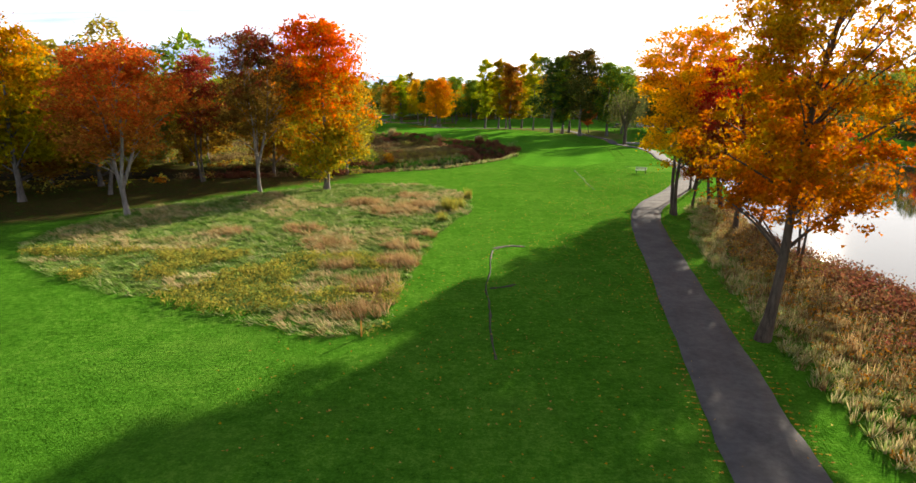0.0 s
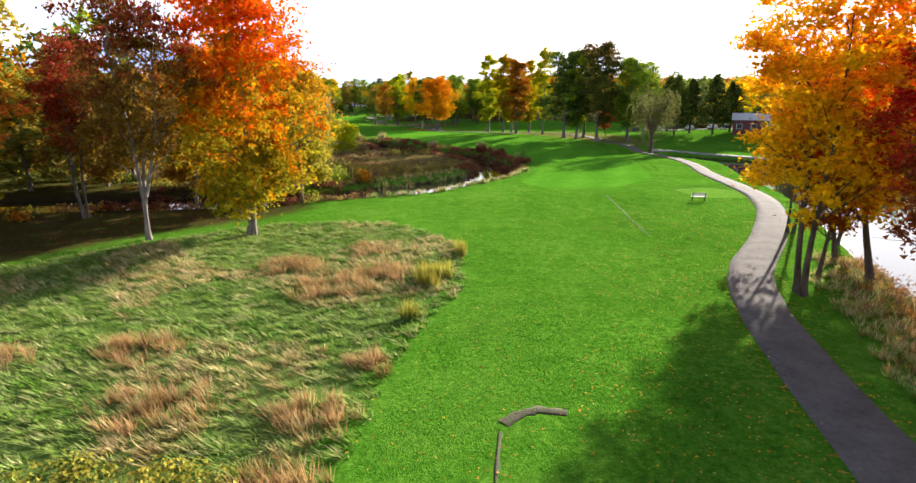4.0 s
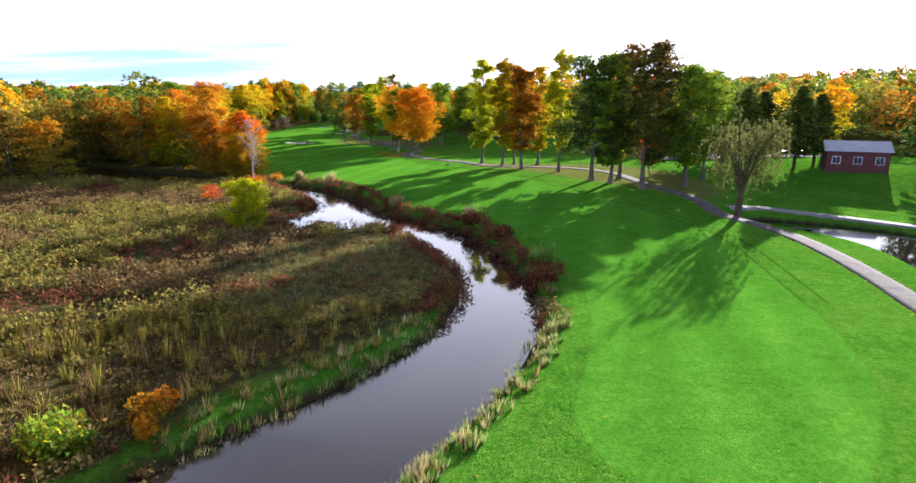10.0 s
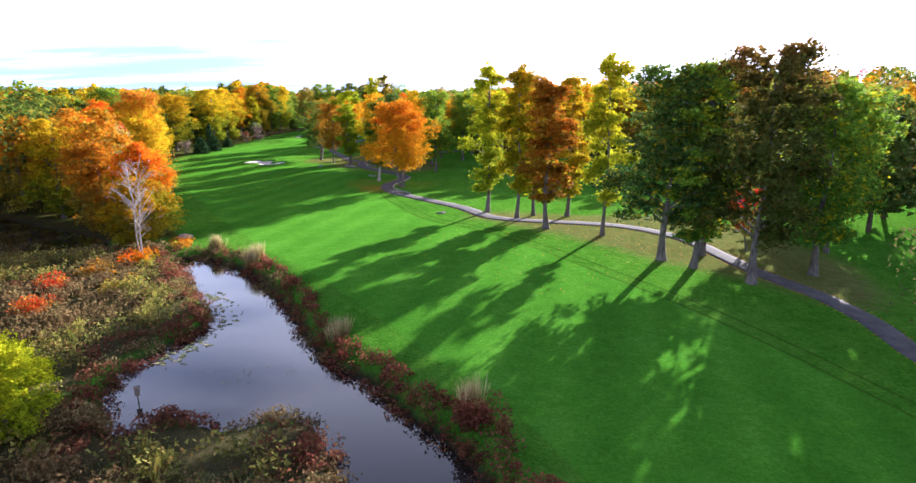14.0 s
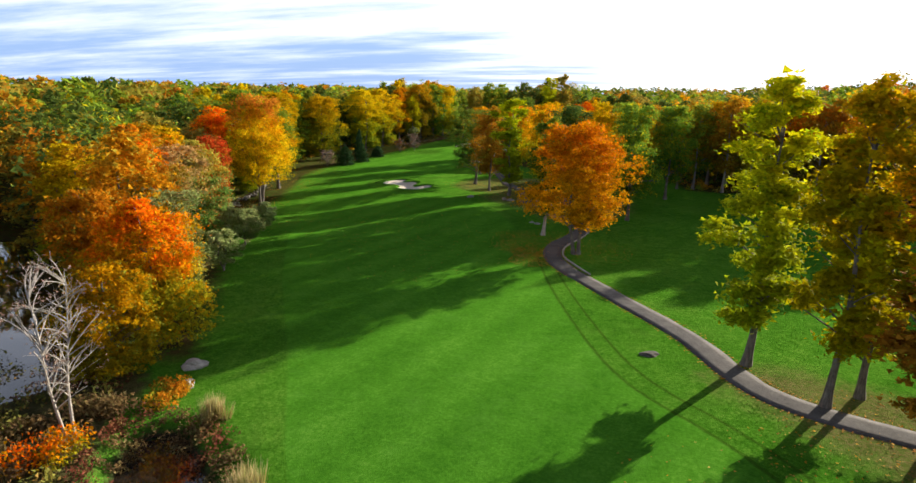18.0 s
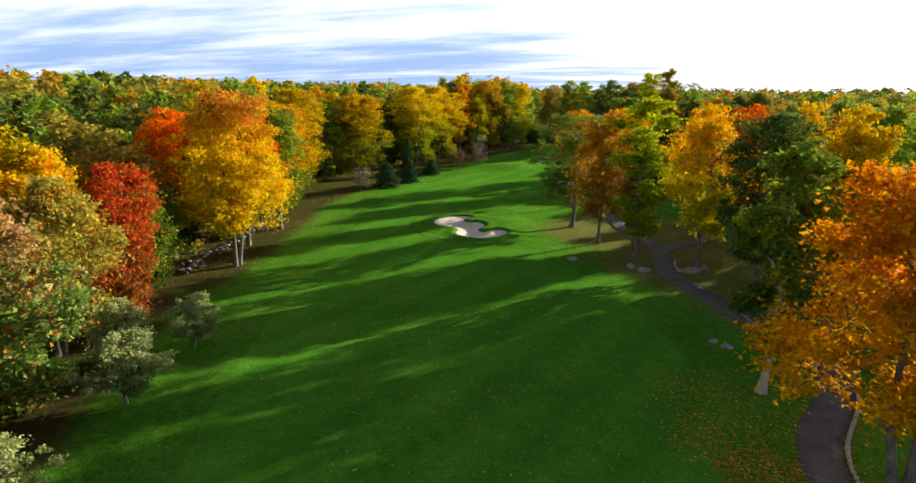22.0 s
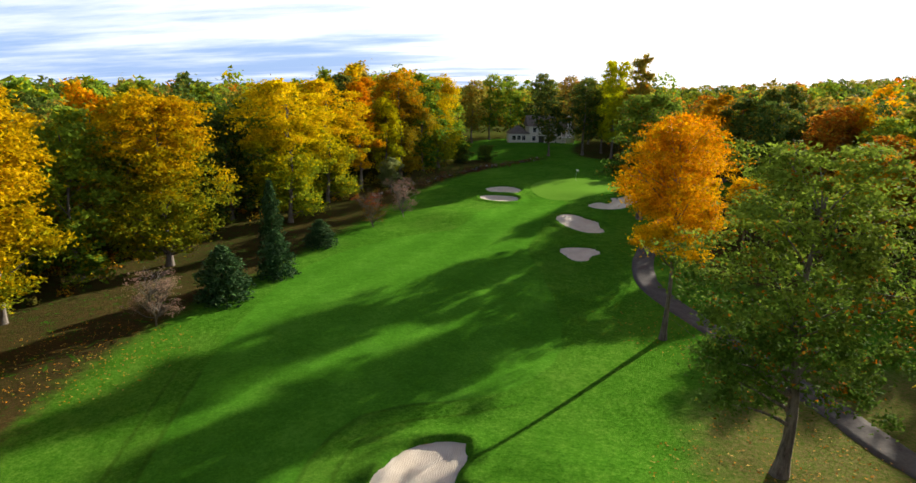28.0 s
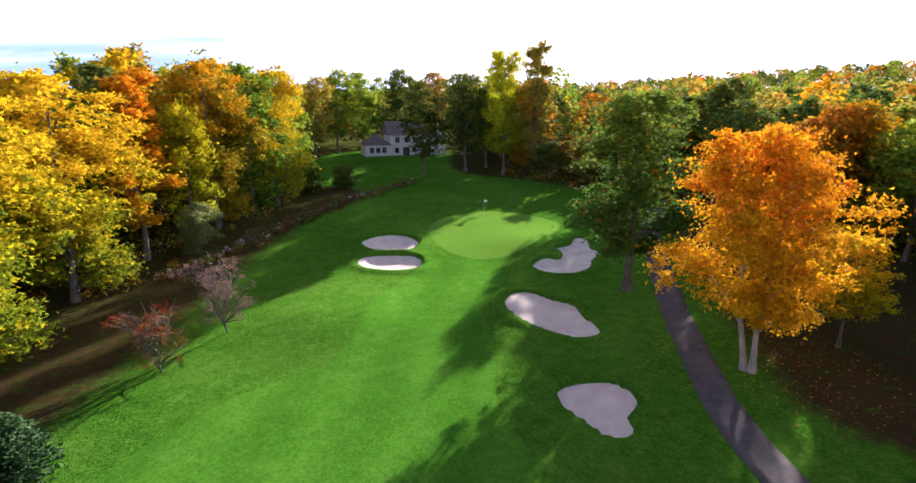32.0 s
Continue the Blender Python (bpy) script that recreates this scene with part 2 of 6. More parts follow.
def field(name, lo, hi, wobble=0.0):
    a = n.add("ShaderNodeAttribute", attribute_name=name).outputs["Fac"]
    if wobble:
        a = n.math("ADD", a, n.math("MULTIPLY", n.math("SUBTRACT", edge_noise, 0.5), wobble))
    return n.step(a, hi, lo)


edge_noise = n.noise(v, 0.8, 4, 0.65)
fine, clump, mid, big = n.noise(v, 11.0, 4, 0.8), n.noise(v, 3.6, 5, 0.75), n.noise(v, 0.9, 4, 0.6), n.noise(v, 0.09, 4, 0.6)
blade = n.noise(n.add("ShaderNodeMapping", {"Vector": v, "Scale": (1, 0.6, 1)}).outputs[0], 2.6, 6, 0.8)
mixn = n.math("ADD", n.math("ADD", n.math("MULTIPLY", fine, 0.34), n.math("MULTIPLY", clump, 0.30)), n.math("ADD", n.math("MULTIPLY", mid, 0.18), n.math("MULTIPLY", big, 0.18)))
rough_c = n.ramp(mixn, [(0.38, (0.019, 0.078, 0.006)), (0.50, (0.059, 0.190, 0.012)), (0.63, (0.152, 0.312, 0.034))])
mow = n.add("ShaderNodeTexWave", {"Vector": n.add("ShaderNodeMapping", {"Vector": v, "Rotation": (0, 0, radians(14))}).outputs[0], "Scale": 0.055, "Distortion": 0.6, "Detail": 1.0}, wave_profile="SIN").outputs["Fac"]
fair_mix = n.math("ADD", n.math("MULTIPLY", mixn, 0.86), n.math("MULTIPLY", mow, 0.045))
patch = n.step(n.noise(v, 0.16, 5, 0.7), 0.46, 0.68)
rough_c = n.mix(n.math("MULTIPLY", patch, 0.28), rough_c, (0.118, 0.234, 0.028))
fair_c = n.ramp(fair_mix, [(0.37, (0.037, 0.140, 0.009)), (0.48, (0.070, 0.226, 0.015)), (0.59, (0.138, 0.326, 0.034))])
fair_c = n.mix(n.math("MULTIPLY", n.step(n.noise(v, 0.31, 5, 0.7), 0.50, 0.72), 0.30), fair_c, (0.108, 0.278, 0.032))
green_c = n.ramp(mixn, [(0.38, (0.105, 0.250, 0.022)), (0.62, (0.150, 0.300, 0.038))])
fescue_c = n.ramp(mixn, [(0.36, (0.060, 0.130, 0.016)), (0.50, (0.120, 0.195, 0.042)), (0.66, (0.21, 0.24, 0.09))])
marsh_c = n.ramp(mixn, [(0.38, (0.026, 0.022, 0.011)), (0.50, (0.072, 0.058, 0.027)), (0.62, (0.14, 0.105, 0.050))])
dirt_c = n.ramp(mixn, [(0.36, (0.075, 0.055, 0.022)), (0.50, (0.16, 0.125, 0.048)), (0.66, (0.24, 0.19, 0.085))])
wood_c = n.ramp(mixn, [(0.38, (0.020, 0.015, 0.009)), (0.50, (0.052, 0.030, 0.016)), (0.63, (0.115, 0.064, 0.028))])
mud_c = n.ramp(mixn, [(0.38, (0.020, 0.014, 0.010)), (0.62, (0.060, 0.042, 0.030))])
c = n.mix(n.math("MULTIPLY", field("dirt", -2.5, 2.5, 5.0), n.math("ADD", 0.48, n.math("MULTIPLY", n.step(clump, 0.38, 0.58), 0.45))), rough_c, dirt_c)
c = n.mix(n.math("MULTIPLY", field("woods", -1.6, 1.6, 3.5), n.step(n.math("ADD", n.math("MULTIPLY", mid, 0.5), n.math("MULTIPLY", clump, 0.5)), 0.32, 0.46)), c, wood_c)
c = n.mix(field("fairway", -0.25, 0.25, 0.5), c, fair_c)
side = n.add("ShaderNodeAttribute", attribute_name="seam").outputs["Fac"]
fd = n.math("ADD", n.add("ShaderNodeAttribute", attribute_name="fairway").outputs["Fac"], n.math("MULTIPLY", n.math("SUBTRACT", edge_noise, 0.5), 0.25))
ruts = n.math("MAXIMUM", n.step(n.math("ABSOLUTE", fd), 0.26, 0.06), n.step(n.math("ABSOLUTE", n.math("SUBTRACT", fd, 1.9)), 0.24, 0.06))
c = n.mix(n.math("MULTIPLY", n.math("MULTIPLY", ruts, side), 0.6), c, (0.030, 0.060, 0.008))
c = n.mix(field("tee", -0.15, 0.15, 0.2), c, green_c)
c = n.mix(field("green", -0.15, 0.15, 0.2), c, green_c)
c = n.mix(field("fescue", -0.6, 0.1, 1.2), c, fescue_c)
c = n.mix(field("marsh", -1.0, 1.0, 3.0), c, marsh_c)
c = n.mix(field("water", 0.0, 0.9, 1.0), c, mud_c)
long_grass = n.math("SUBTRACT", 1.0, n.math("MULTIPLY", n.math("MAXIMUM", field("fairway", -0.25, 0.25), field("green", -0.15, 0.15)), 0.72))
height = n.math("MULTIPLY", n.math("SUBTRACT", n.math("ADD", blade, n.math("MULTIPLY", fine, 0.6)), 0.8), long_grass)
finish(n, c, 0.95, height, 0.85, 0.16, spec=0.0, sheen=0.07)

m, n = material("sand")
v = coords(n)
a, b = n.noise(v, 26.0, 5, 0.7), n.noise(v, 0.8, 4)
rake = n.add("ShaderNodeTexWave", {"Vector": v, "Scale": 2.2, "Distortion": 6.0, "Detail": 2.0}).outputs["Fac"]
f = n.math("ADD", n.math("MULTIPLY", a, 0.35), n.math("MULTIPLY", b, 0.65))
finish(n, n.ramp(f, [(0.32, (0.62, 0.53, 0.42)), (0.66, (0.84, 0.75, 0.62))]), 0.95, n.math("ADD", a, n.math("MULTIPLY", rake, 0.5)), 0.5, 0.03, spec=0.1)

m, n = material("asphalt")
v = coords(n)
a, b, e = n.noise(v, 60.0, 4, 0.8), n.noise(v, 0.7, 5, 0.65), n.noise(v, 5.0, 4)
f = n.math("ADD", n.math("MULTIPLY", a, 0.3), n.math("ADD", n.math("MULTIPLY", b, 0.45), n.math("MULTIPLY", e, 0.25)))
finish(n, n.ramp(f, [(0.34, (0.066, 0.060, 0.058)), (0.5, (0.112, 0.104, 0.098)), (0.66, (0.165, 0.152, 0.142))]), 0.95, a, 0.5, 0.015, spec=0.08)

m, n = material("water")
v = coords(n)
r = n.math("ADD", n.noise(v, 1.2, 3), n.math("MULTIPLY", n.noise(v, 0.25, 2), 0.8))
bmp = n.add("ShaderNodeBump", {"Height": r, "Strength": 0.06, "Distance": 0.04}).outputs[0]
n.add("ShaderNodeOutputMaterial", {0: n.add("ShaderNodeBsdfPrincipled", {"Base Color": (0.020, 0.017, 0.014), "Roughness": 0.035, "IOR": 1.42, "Specular IOR Level": 0.9, "Normal": bmp})})

plain("stone_grey", (0.30, 0.28, 0.25), 0.9, grain=14, amount=0.3, bump=0.6)
plain("stone_dark", (0.13, 0.115, 0.095), 0.95, grain=14, amount=0.35, bump=0.8)
plain("stone_pale", (0.46, 0.43, 0.38), 0.9, grain=10, amount=0.3, bump=0.6)
plain("white_paint", (0.80, 0.80, 0.78), 0.5, grain=12, amount=0.06)
plain("siding", (0.72, 0.70, 0.64), 0.6, grain=8, amount=0.08)
plain("roof_shingle", (0.20, 0.165, 0.14), 0.9, grain=16, amount=0.25)
plain("roof_light", (0.62, 0.62, 0.62), 0.6, grain=6, amount=0.12)
plain("brick_dark", (0.15, 0.055, 0.055), 0.9, grain=12, amount=0.25)
plain("glass_dark", (0.03, 0.035, 0.04), 0.08, grain=3, amount=0.1, bump=0.0)
plain("trim_dark", (0.05, 0.05, 0.055), 0.5, grain=20, amount=0.1)
plain("wood_weathered", (0.24, 0.19, 0.14), 0.85, grain=20, amount=0.25, bump=0.4)
plain("bench_green", (0.03, 0.06, 0.035), 0.45, grain=20, amount=0.1)
plain("bench_slat", (0.66, 0.64, 0.58), 0.6, grain=20, amount=0.12)
plain("flag_cloth", (0.80, 0.78, 0.72), 0.8, grain=20, amount=0.06)
plain("stake_orange", (0.70, 0.30, 0.04), 0.6, grain=20, amount=0.1)
plain("car_white", (0.75, 0.75, 0.76), 0.25, grain=4, amount=0.04, bump=0.0)
plain("car_dark", (0.05, 0.055, 0.065), 0.25, grain=4, amount=0.1, bump=0.0)
plain("concrete", (0.26, 0.25, 0.23), 0.9, grain=12, amount=0.2, bump=0.4)

# ---- plan: heights, outlines ----
HEIGHTS_NEAR = [(0, 10, 0), (-10, 40, 0), (-25, 50, .3), (20, 57, -.3), (10, 30, 0), (-14, 70, .2), (10, 80, .6), (26, 85, .6), (18, 95, .6), (10, 105, .2), (43, 125, -.9), (44, 150, -.9),
                (30, 131, .8), (35, 100, 0), (20, 150, 1), (24, 190, 2.3), (18, 195, 2.5), (32, 188, 2), (40, 175, 1), (8, 190, 1.8), (13, 205, 2.4), (2, 209, 1.3), (-25, 125, -.3), (-40, 150, -.3), (-15, 140, -.3), (56, 166, -.7), (74, 154, -.7), (95, 136, -.7)]
HEIGHTS_FAR = [(-8, 243, 1), (-10, 200, 1), (-20, 220, .6), (-36, 198, -.3), (-28, 286, 1.2), (-40, 307, .3), (-60, 298, .6), (-78, 268, -1.2), (-85, 284, -.4), (-50, 230, .2), (-52, 352, .7),
               (-50, 368, 1.8), (-64, 388, 3.9), (-51, 401, 4.5), (-56, 380, 2.9), (-42, 382, 2.9), (-80, 360, 2.1), (-83, 328, .8), (-63, 475, 7), (-90, 420, 5), (-30, 440, 5), (60, 200, 2), (90, 200, 3.5), (15, 304, 2.8), (36, 300, 3.2), (56, 290, 3.4), (0, 290, 1.4), (10, 335, 3)]
FAIRWAY_BUNKER = [(-62.5, 300.8), (-62.2, 302.7), (-60.9, 305.3), (-58.1, 306.3), (-57.3, 304.5), (-57.5, 302), (-56.4, 300.8), (-54.6, 300.5), (-52.6, 298.8), (-52.2, 297.5), (-52.6, 296), (-51.4, 295),
                  (-50.2, 296.6), (-48.8, 297.1), (-47.4, 295.7), (-47.2, 294), (-47.6, 291.8), (-49.1, 290.6), (-51.4, 290.6), (-54.4, 291.8), (-55.5, 293.1), (-56.1, 295.5), (-57.5, 296.4), (-60.1, 297), (-61.7, 298.6)]
BUNKERS = {"fairway_bunker": FAIRWAY_BUNKER,
           "greenside_bunker_a": [(-52.9, 352.8), (-51.6, 353.8), (-48.7, 353.9), (-47.7, 352.5), (-47.8, 350.8), (-48.9, 349.5), (-49.1, 348), (-50, 347.2), (-51.2, 347.5), (-51.8, 348.9), (-52.7, 350.7)],
           "greenside_bunker_b": [(-53.9, 368), (-52.7, 370.3), (-50.8, 370.6), (-49.3, 368.9), (-47.4, 367.9), (-47.2, 365.4), (-46.4, 362.9), (-47.1, 361.4), (-49, 361), (-51.1, 362.5), (-52.5, 364.1), (-53.5, 365.8)],
           "greenside_bunker_c": [(-48.7, 379.5), (-46.7, 381.8), (-45.2, 381.2), (-44.2, 383.5), (-44.7, 384.9), (-42.6, 386.2), (-40.7, 389.9), (-39.3, 389.2), (-40, 385.3), (-39.2, 383.6), (-41.3, 380.8), (-42.4, 378.2), (-44.8, 376.5), (-47.5, 377)],
           "greenside_bunker_d": [(-68.4, 391), (-66.2, 393.9), (-63.1, 393.7), (-61.2, 390.4), (-62.4, 386.5), (-64.9, 386), (-67.2, 387.6)],
           "greenside_bunker_e": [(-68.5, 382.4), (-67.3, 384.7), (-62.5, 384.7), (-61, 382.1), (-61.9, 379.4), (-64.5, 379), (-67.2, 380.1)]}
CREEK = [(-100, 64), (-60, 72), (-35, 77.5), (-22.7, 79.9), (-11, 85.6), (-6.6, 87.8), (-2.5, 90.6), (1.2, 96.6), (4.9, 102.6), (8.1, 110), (9.6, 116.5), (9.8, 122.5), (9.1, 128.8), (7.6, 135.5), (6.6, 140.5),
         (4.2, 146), (.8, 150.2), (-2, 154.4), (-5.4, 157.7), (-8.6, 162.6), (-11.1, 167.9), (-14.8, 174), (-18, 179.4), (-22, 184.4), (-26.6, 188.2), (-30, 190.2), (-32, 188.3), (-27.6, 181), (-24, 175.2), (-19, 167),
         (-21.2, 158.1), (-20.8, 153.3), (-17.2, 147.5), (-15, 150.2), (-10.2, 148.2)]
CREEK += [(-7.8, 150), (-4.8, 148.4), (-2.4, 143.6), (-.2, 138.4), (3, 129.8), (3.6, 123), (2.9, 117.8), (1, 111.8), (-2.8, 105.8), (-7.5, 100.2), (-11.4, 95.6), (-14, 92.6), (-18, 91.3), (-35, 88.5), (-60, 84), (-100, 76)]
BACK_POND = [(-45, 196), (-52, 203), (-60, 207), (-75, 216), (-92, 226), (-97, 214), (-70, 194), (-50, 187.5), (-45, 191)]
POND = [(22, 5), (25, 25), (26, 36), (25.5, 45), (28, 55), (30.5, 64), (35.5, 77), (40.5, 92), (43.5, 104), (46.5, 116), (50, 128), (52.3, 138), (51, 147), (45.5, 154.5), (44.5, 159.5), (50, 159), (59, 153.5),
        (66.7, 145.5), (76, 138), (92, 124), (105, 100), (110, 60), (95, 15), (60, -15), (30, -15)]
FAIRWAY = [(8.8, 99.7), (10.2, 94.8), (12.4, 92.4), (15.5, 92.2), (19.3, 93.9), (25, 101), (28.6, 109), (32, 125), (34.5, 142), (32, 153), (27, 164), (19.5, 175.5), (13.8, 185.5), (6.5, 196.8), (0, 204), (-4.4, 213.5),
           (-10, 230), (-15, 247), (-24, 267), (-34, 280), (-42, 287), (-50, 287), (-60, 290), (-66, 299), (-65, 308), (-56, 313), (-52, 322), (-54, 338), (-57, 351), (-56.2, 359), (-56, 363), (-55.7, 368), (-52.3, 375), (-53, 382),
           (-58, 384), (-65.5, 372), (-67.3, 363.5), (-69, 358), (-76, 352.5), (-83, 338), (-81, 318), (-75, 298), (-66, 270), (-55, 245), (-42, 222), (-29.3, 203)]
FAIRWAY += [(-20.7, 189), (-15, 181.6), (-7, 170), (2, 157), (8.5, 147), (13, 135), (13.7, 120), (11.5, 108)]
GREEN = [(-59.5, 397.3), (-57, 403.3), (-51.1, 407.2), (-45.6, 405.6), (-40.8, 399.5), (-42.3, 393.6), (-47, 386.9), (-50.6, 383.2), (-53, 382.2), (-55.8, 383), (-58.3, 387), (-59.5, 392.6)]
TEE = [(26, 92.8), (31.3, 95.5), (35.6, 91), (33.4, 86.6), (27.4, 86.4)]
FESCUE = [(-26.6, 36.6), (-29.8, 42.8), (-29, 50), (-23, 60.5), (-15.4, 68.6), (-10.6, 71.2), (-6.2, 71.0), (-1.8, 67.0), (.7, 62.6), (1.3, 59.2), (.2, 54), (-2, 46.8), (-2.8, 40.8), (-3.4, 34.6), (-4, 30), (-4.2, 24), (-6.9, 25),
          (-10.8, 27), (-16.4, 29.6), (-22.1, 32.8)]
MARSH = [(-14, 95), (-9, 103), (-4, 108.5), (0, 114), (2.4, 121), (2, 130), (-1, 139), (-4, 148), (-10, 149), (-16, 149), (-23, 152), (-22, 160), (-21, 168), (-27, 178), (-34, 188), (-38, 196), (-50, 197), (-76, 196),
         (-90, 180), (-86, 140), (-66, 112), (-36, 98), (-22, 95)]
DIRT = [(44, 168), (36, 174), (28, 180), (20, 190), (9, 203), (6, 208), (12, 210), (24, 206), (36, 206), (46, 196), (50, 180)]
DIRT_EAST = [(-42, 299), (-43.5, 311), (-36, 320), (-26, 322), (-16, 312), (-14, 296), (-20, 287), (-34, 293)]
LITTER_CREEK = [(-60, 44), (-36, 46), (-30, 53), (-23, 66), (-16, 73.5), (-13.5, 80), (-20, 84), (-40, 78), (-60, 70)]
LITTER_EAST = [(-32, 285), (-27, 293), (-14, 297), (-3, 292), (-2, 274), (-13, 266), (-21, 275)]
LITTER_GREEN = [(-36, 346), (-35, 360), (-31, 374), (-26, 390), (-12, 402), (2, 380), (6, 345), (-18, 336)]
LITTER_ROW = [(-37, 200), (-42, 200), (-56, 214), (-68, 232), (-78, 250), (-80, 262), (-73, 256), (-63, 241), (-54, 227), (-45, 213)]
LITTER_WEST = [(-73, 255), (-75.5, 272), (-81.5, 289), (-87.6, 306), (-88.2, 322), (-86.4, 336), (-85.4, 350), (-83, 366), (-80.5, 386), (-76, 404), (-70, 420), (-78, 432), (-108, 400), (-120, 330), (-100, 262)]
OPEN = [(-46, -80), (-46, 54), (-30, 76), (-26, 93), (-36, 100), (-58, 112), (-82, 140), (-86, 180), (-76, 193), (-52, 196), (-42, 200), (-52, 212), (-62, 226), (-74, 242), (-84, 262), (-91, 290), (-103, 312),
        (-104, 335), (-99, 356), (-91, 380), (-84, 400), (-80, 428), (-88, 462), (-80, 490), (-48, 488), (-52, 456), (-49, 446), (-38, 437), (-27, 420), (-10, 400), (-1, 374), (3, 342), (8, 320), (11, 305), (30, 300), (52, 289), (84, 268), (112, 248)]
OPEN += [(122, 220), (132, 150), (134, 60), (112, 0), (60, -20), (50, -80)]
CART_PATH = [(7.0, -6), (7.6, 6), (8.7, 14), (9.4, 17.8), (10.4, 22.6), (12, 30.4), (13.3, 36.4), (15, 45), (17, 52.8), (19.7, 59.2), (25.0, 67.7), (30.7, 78.6), (34.0, 88), (35.8, 96.6), (37.7, 107.2), (39.4, 116),
             (41.9, 126), (43.6, 136), (44.1, 144), (43, 150.6), (41, 157), (41.6, 165), (40.6, 170.7), (38.7, 174.6), (37.1, 178.4), (36, 183), (34.6, 189.6), (32, 194.2), (27.8, 198), (22.8, 200), (17.6, 201.4), (12.9, 203.2)]
CART_PATH += [(9.8, 205.4), (7.7, 209), (5.5, 214.4), (2.7, 219.2), (-.6, 224.2), (-4.6, 230.4), (-8.3, 235.8), (-10.4, 240), (-11.4, 244.2), (-11.2, 249), (-9.3, 255.4), (-8.6, 260), (-9.8, 264), (-12.4, 267.6),
              (-16.9, 273.6), (-20.6, 279.4), (-22.8, 284), (-23.7, 289), (-24.4, 294), (-26, 298.8), (-29, 304), (-32, 310), (-33.4, 314.8), (-35.6, 321), (-38, 327.6), (-40.8, 334), (-42.6, 339.4), (-42.9, 344.6),
              (-42.2, 350.4), (-40.6, 357), (-38.8, 364), (-36.4, 371.9), (-33.2, 381.4), (-30, 391), (-25, 402), (-18, 414)]
BRANCH = [(-24.3, 293), (-23.3, 297), (-21, 301), (-17.4, 306.6), (-12, 311), (-4, 314), (5, 318)]
FAR_PATH = [(44.6, 162.5), (51, 162), (60, 156), (68, 148.5), (78, 141), (94, 127.5), (108, 102), (113, 60)]


def spline(pts, per=6, closed=True):
    """A smooth line through the corner points."""
    p = np.array(pts, float)
    if closed:
        q = np.concatenate([p[-1:], p, p[:2]])
    else:
        q = np.concatenate([2 * p[:1] - p[1:2], p, 2 * p[-1:] - p[-2:-1]])
    out = []
    for i in range(1, len(q) - 2):
        for k in range(per):
            u = k / per
            out.append(0.5 * (2 * q[i] + (q[i + 1] - q[i - 1]) * u + (2 * q[i - 1] - 5 * q[i] + 4 * q[i + 1] - q[i + 2]) * u * u + (3 * q[i] - q[i - 1] - 3 * q[i + 1] + q[i + 2]) * u ** 3))
    if not closed:
        out.append(p[-1])
    return np.array(out)


def seg_distance(poly, x, y, closed=True):
    d = np.full(x.shape, 1e9)
    n_ = len(poly)
    for i in range(n_ if closed else n_ - 1):
        a, b = poly[i], poly[(i + 1) % n_]
        e = b - a
        u = np.clip(((x - a[0]) * e[0] + (y - a[1]) * e[1]) / max(e @ e, 1e-9), 0, 1)
        d = np.minimum(d, (x - a[0] - u * e[0]) ** 2 + (y - a[1] - u * e[1]) ** 2)
    return np.sqrt(d)


def inside(poly, x, y):
    r = np.zeros(x.shape, bool)
    for i in range(len(poly)):
        a, b = poly[i], poly[i - 1]
        if a[1] != b[1]:
            r ^= ((a[1] > y) != (b[1] > y)) & (x < (b[0] - a[0]) * (y - a[1]) / (b[1] - a[1]) + a[0])
    return r


def signed(poly, x, y, reach=30.0):
    """Distance to an outline, negative within; far points get the reach."""
    out = np.full(x.shape, reach)
    near = (x > poly[:, 0].min() - reach) & (x < poly[:, 0].max() + reach) & (y > poly[:, 1].min() - reach) & (y < poly[:, 1].max() + reach)
    xs_, ys_ = x[near], y[near]
    d = seg_distance(poly, xs_, ys_)
    out[near] = np.where(inside(poly, xs_, ys_), -d, np.minimum(d, reach))
    return out


def smooth(v, lo, hi):
    u = np.clip((v - lo) / (hi - lo), 0, 1)
    return u * u * (3 - 2 * u)


O = {"creek": spline(CREEK, 4), "pond": spline(POND, 4), "back": spline(BACK_POND, 4), "fairway": spline(FAIRWAY, 3), "green": spline(GREEN, 4), "tee": np.array(TEE, float), "fescue": spline(FESCUE, 3),
     "marsh": spline(MARSH, 3), "dirt": spline(DIRT, 3), "dirt_east": spline(DIRT_EAST, 3), "open": np.array(OPEN, float)}
BUNKER_LINES = {k: spline(p, 5) for k, p in BUNKERS.items()}
CREEK_Z, POND_Z = -0.7, -1.45


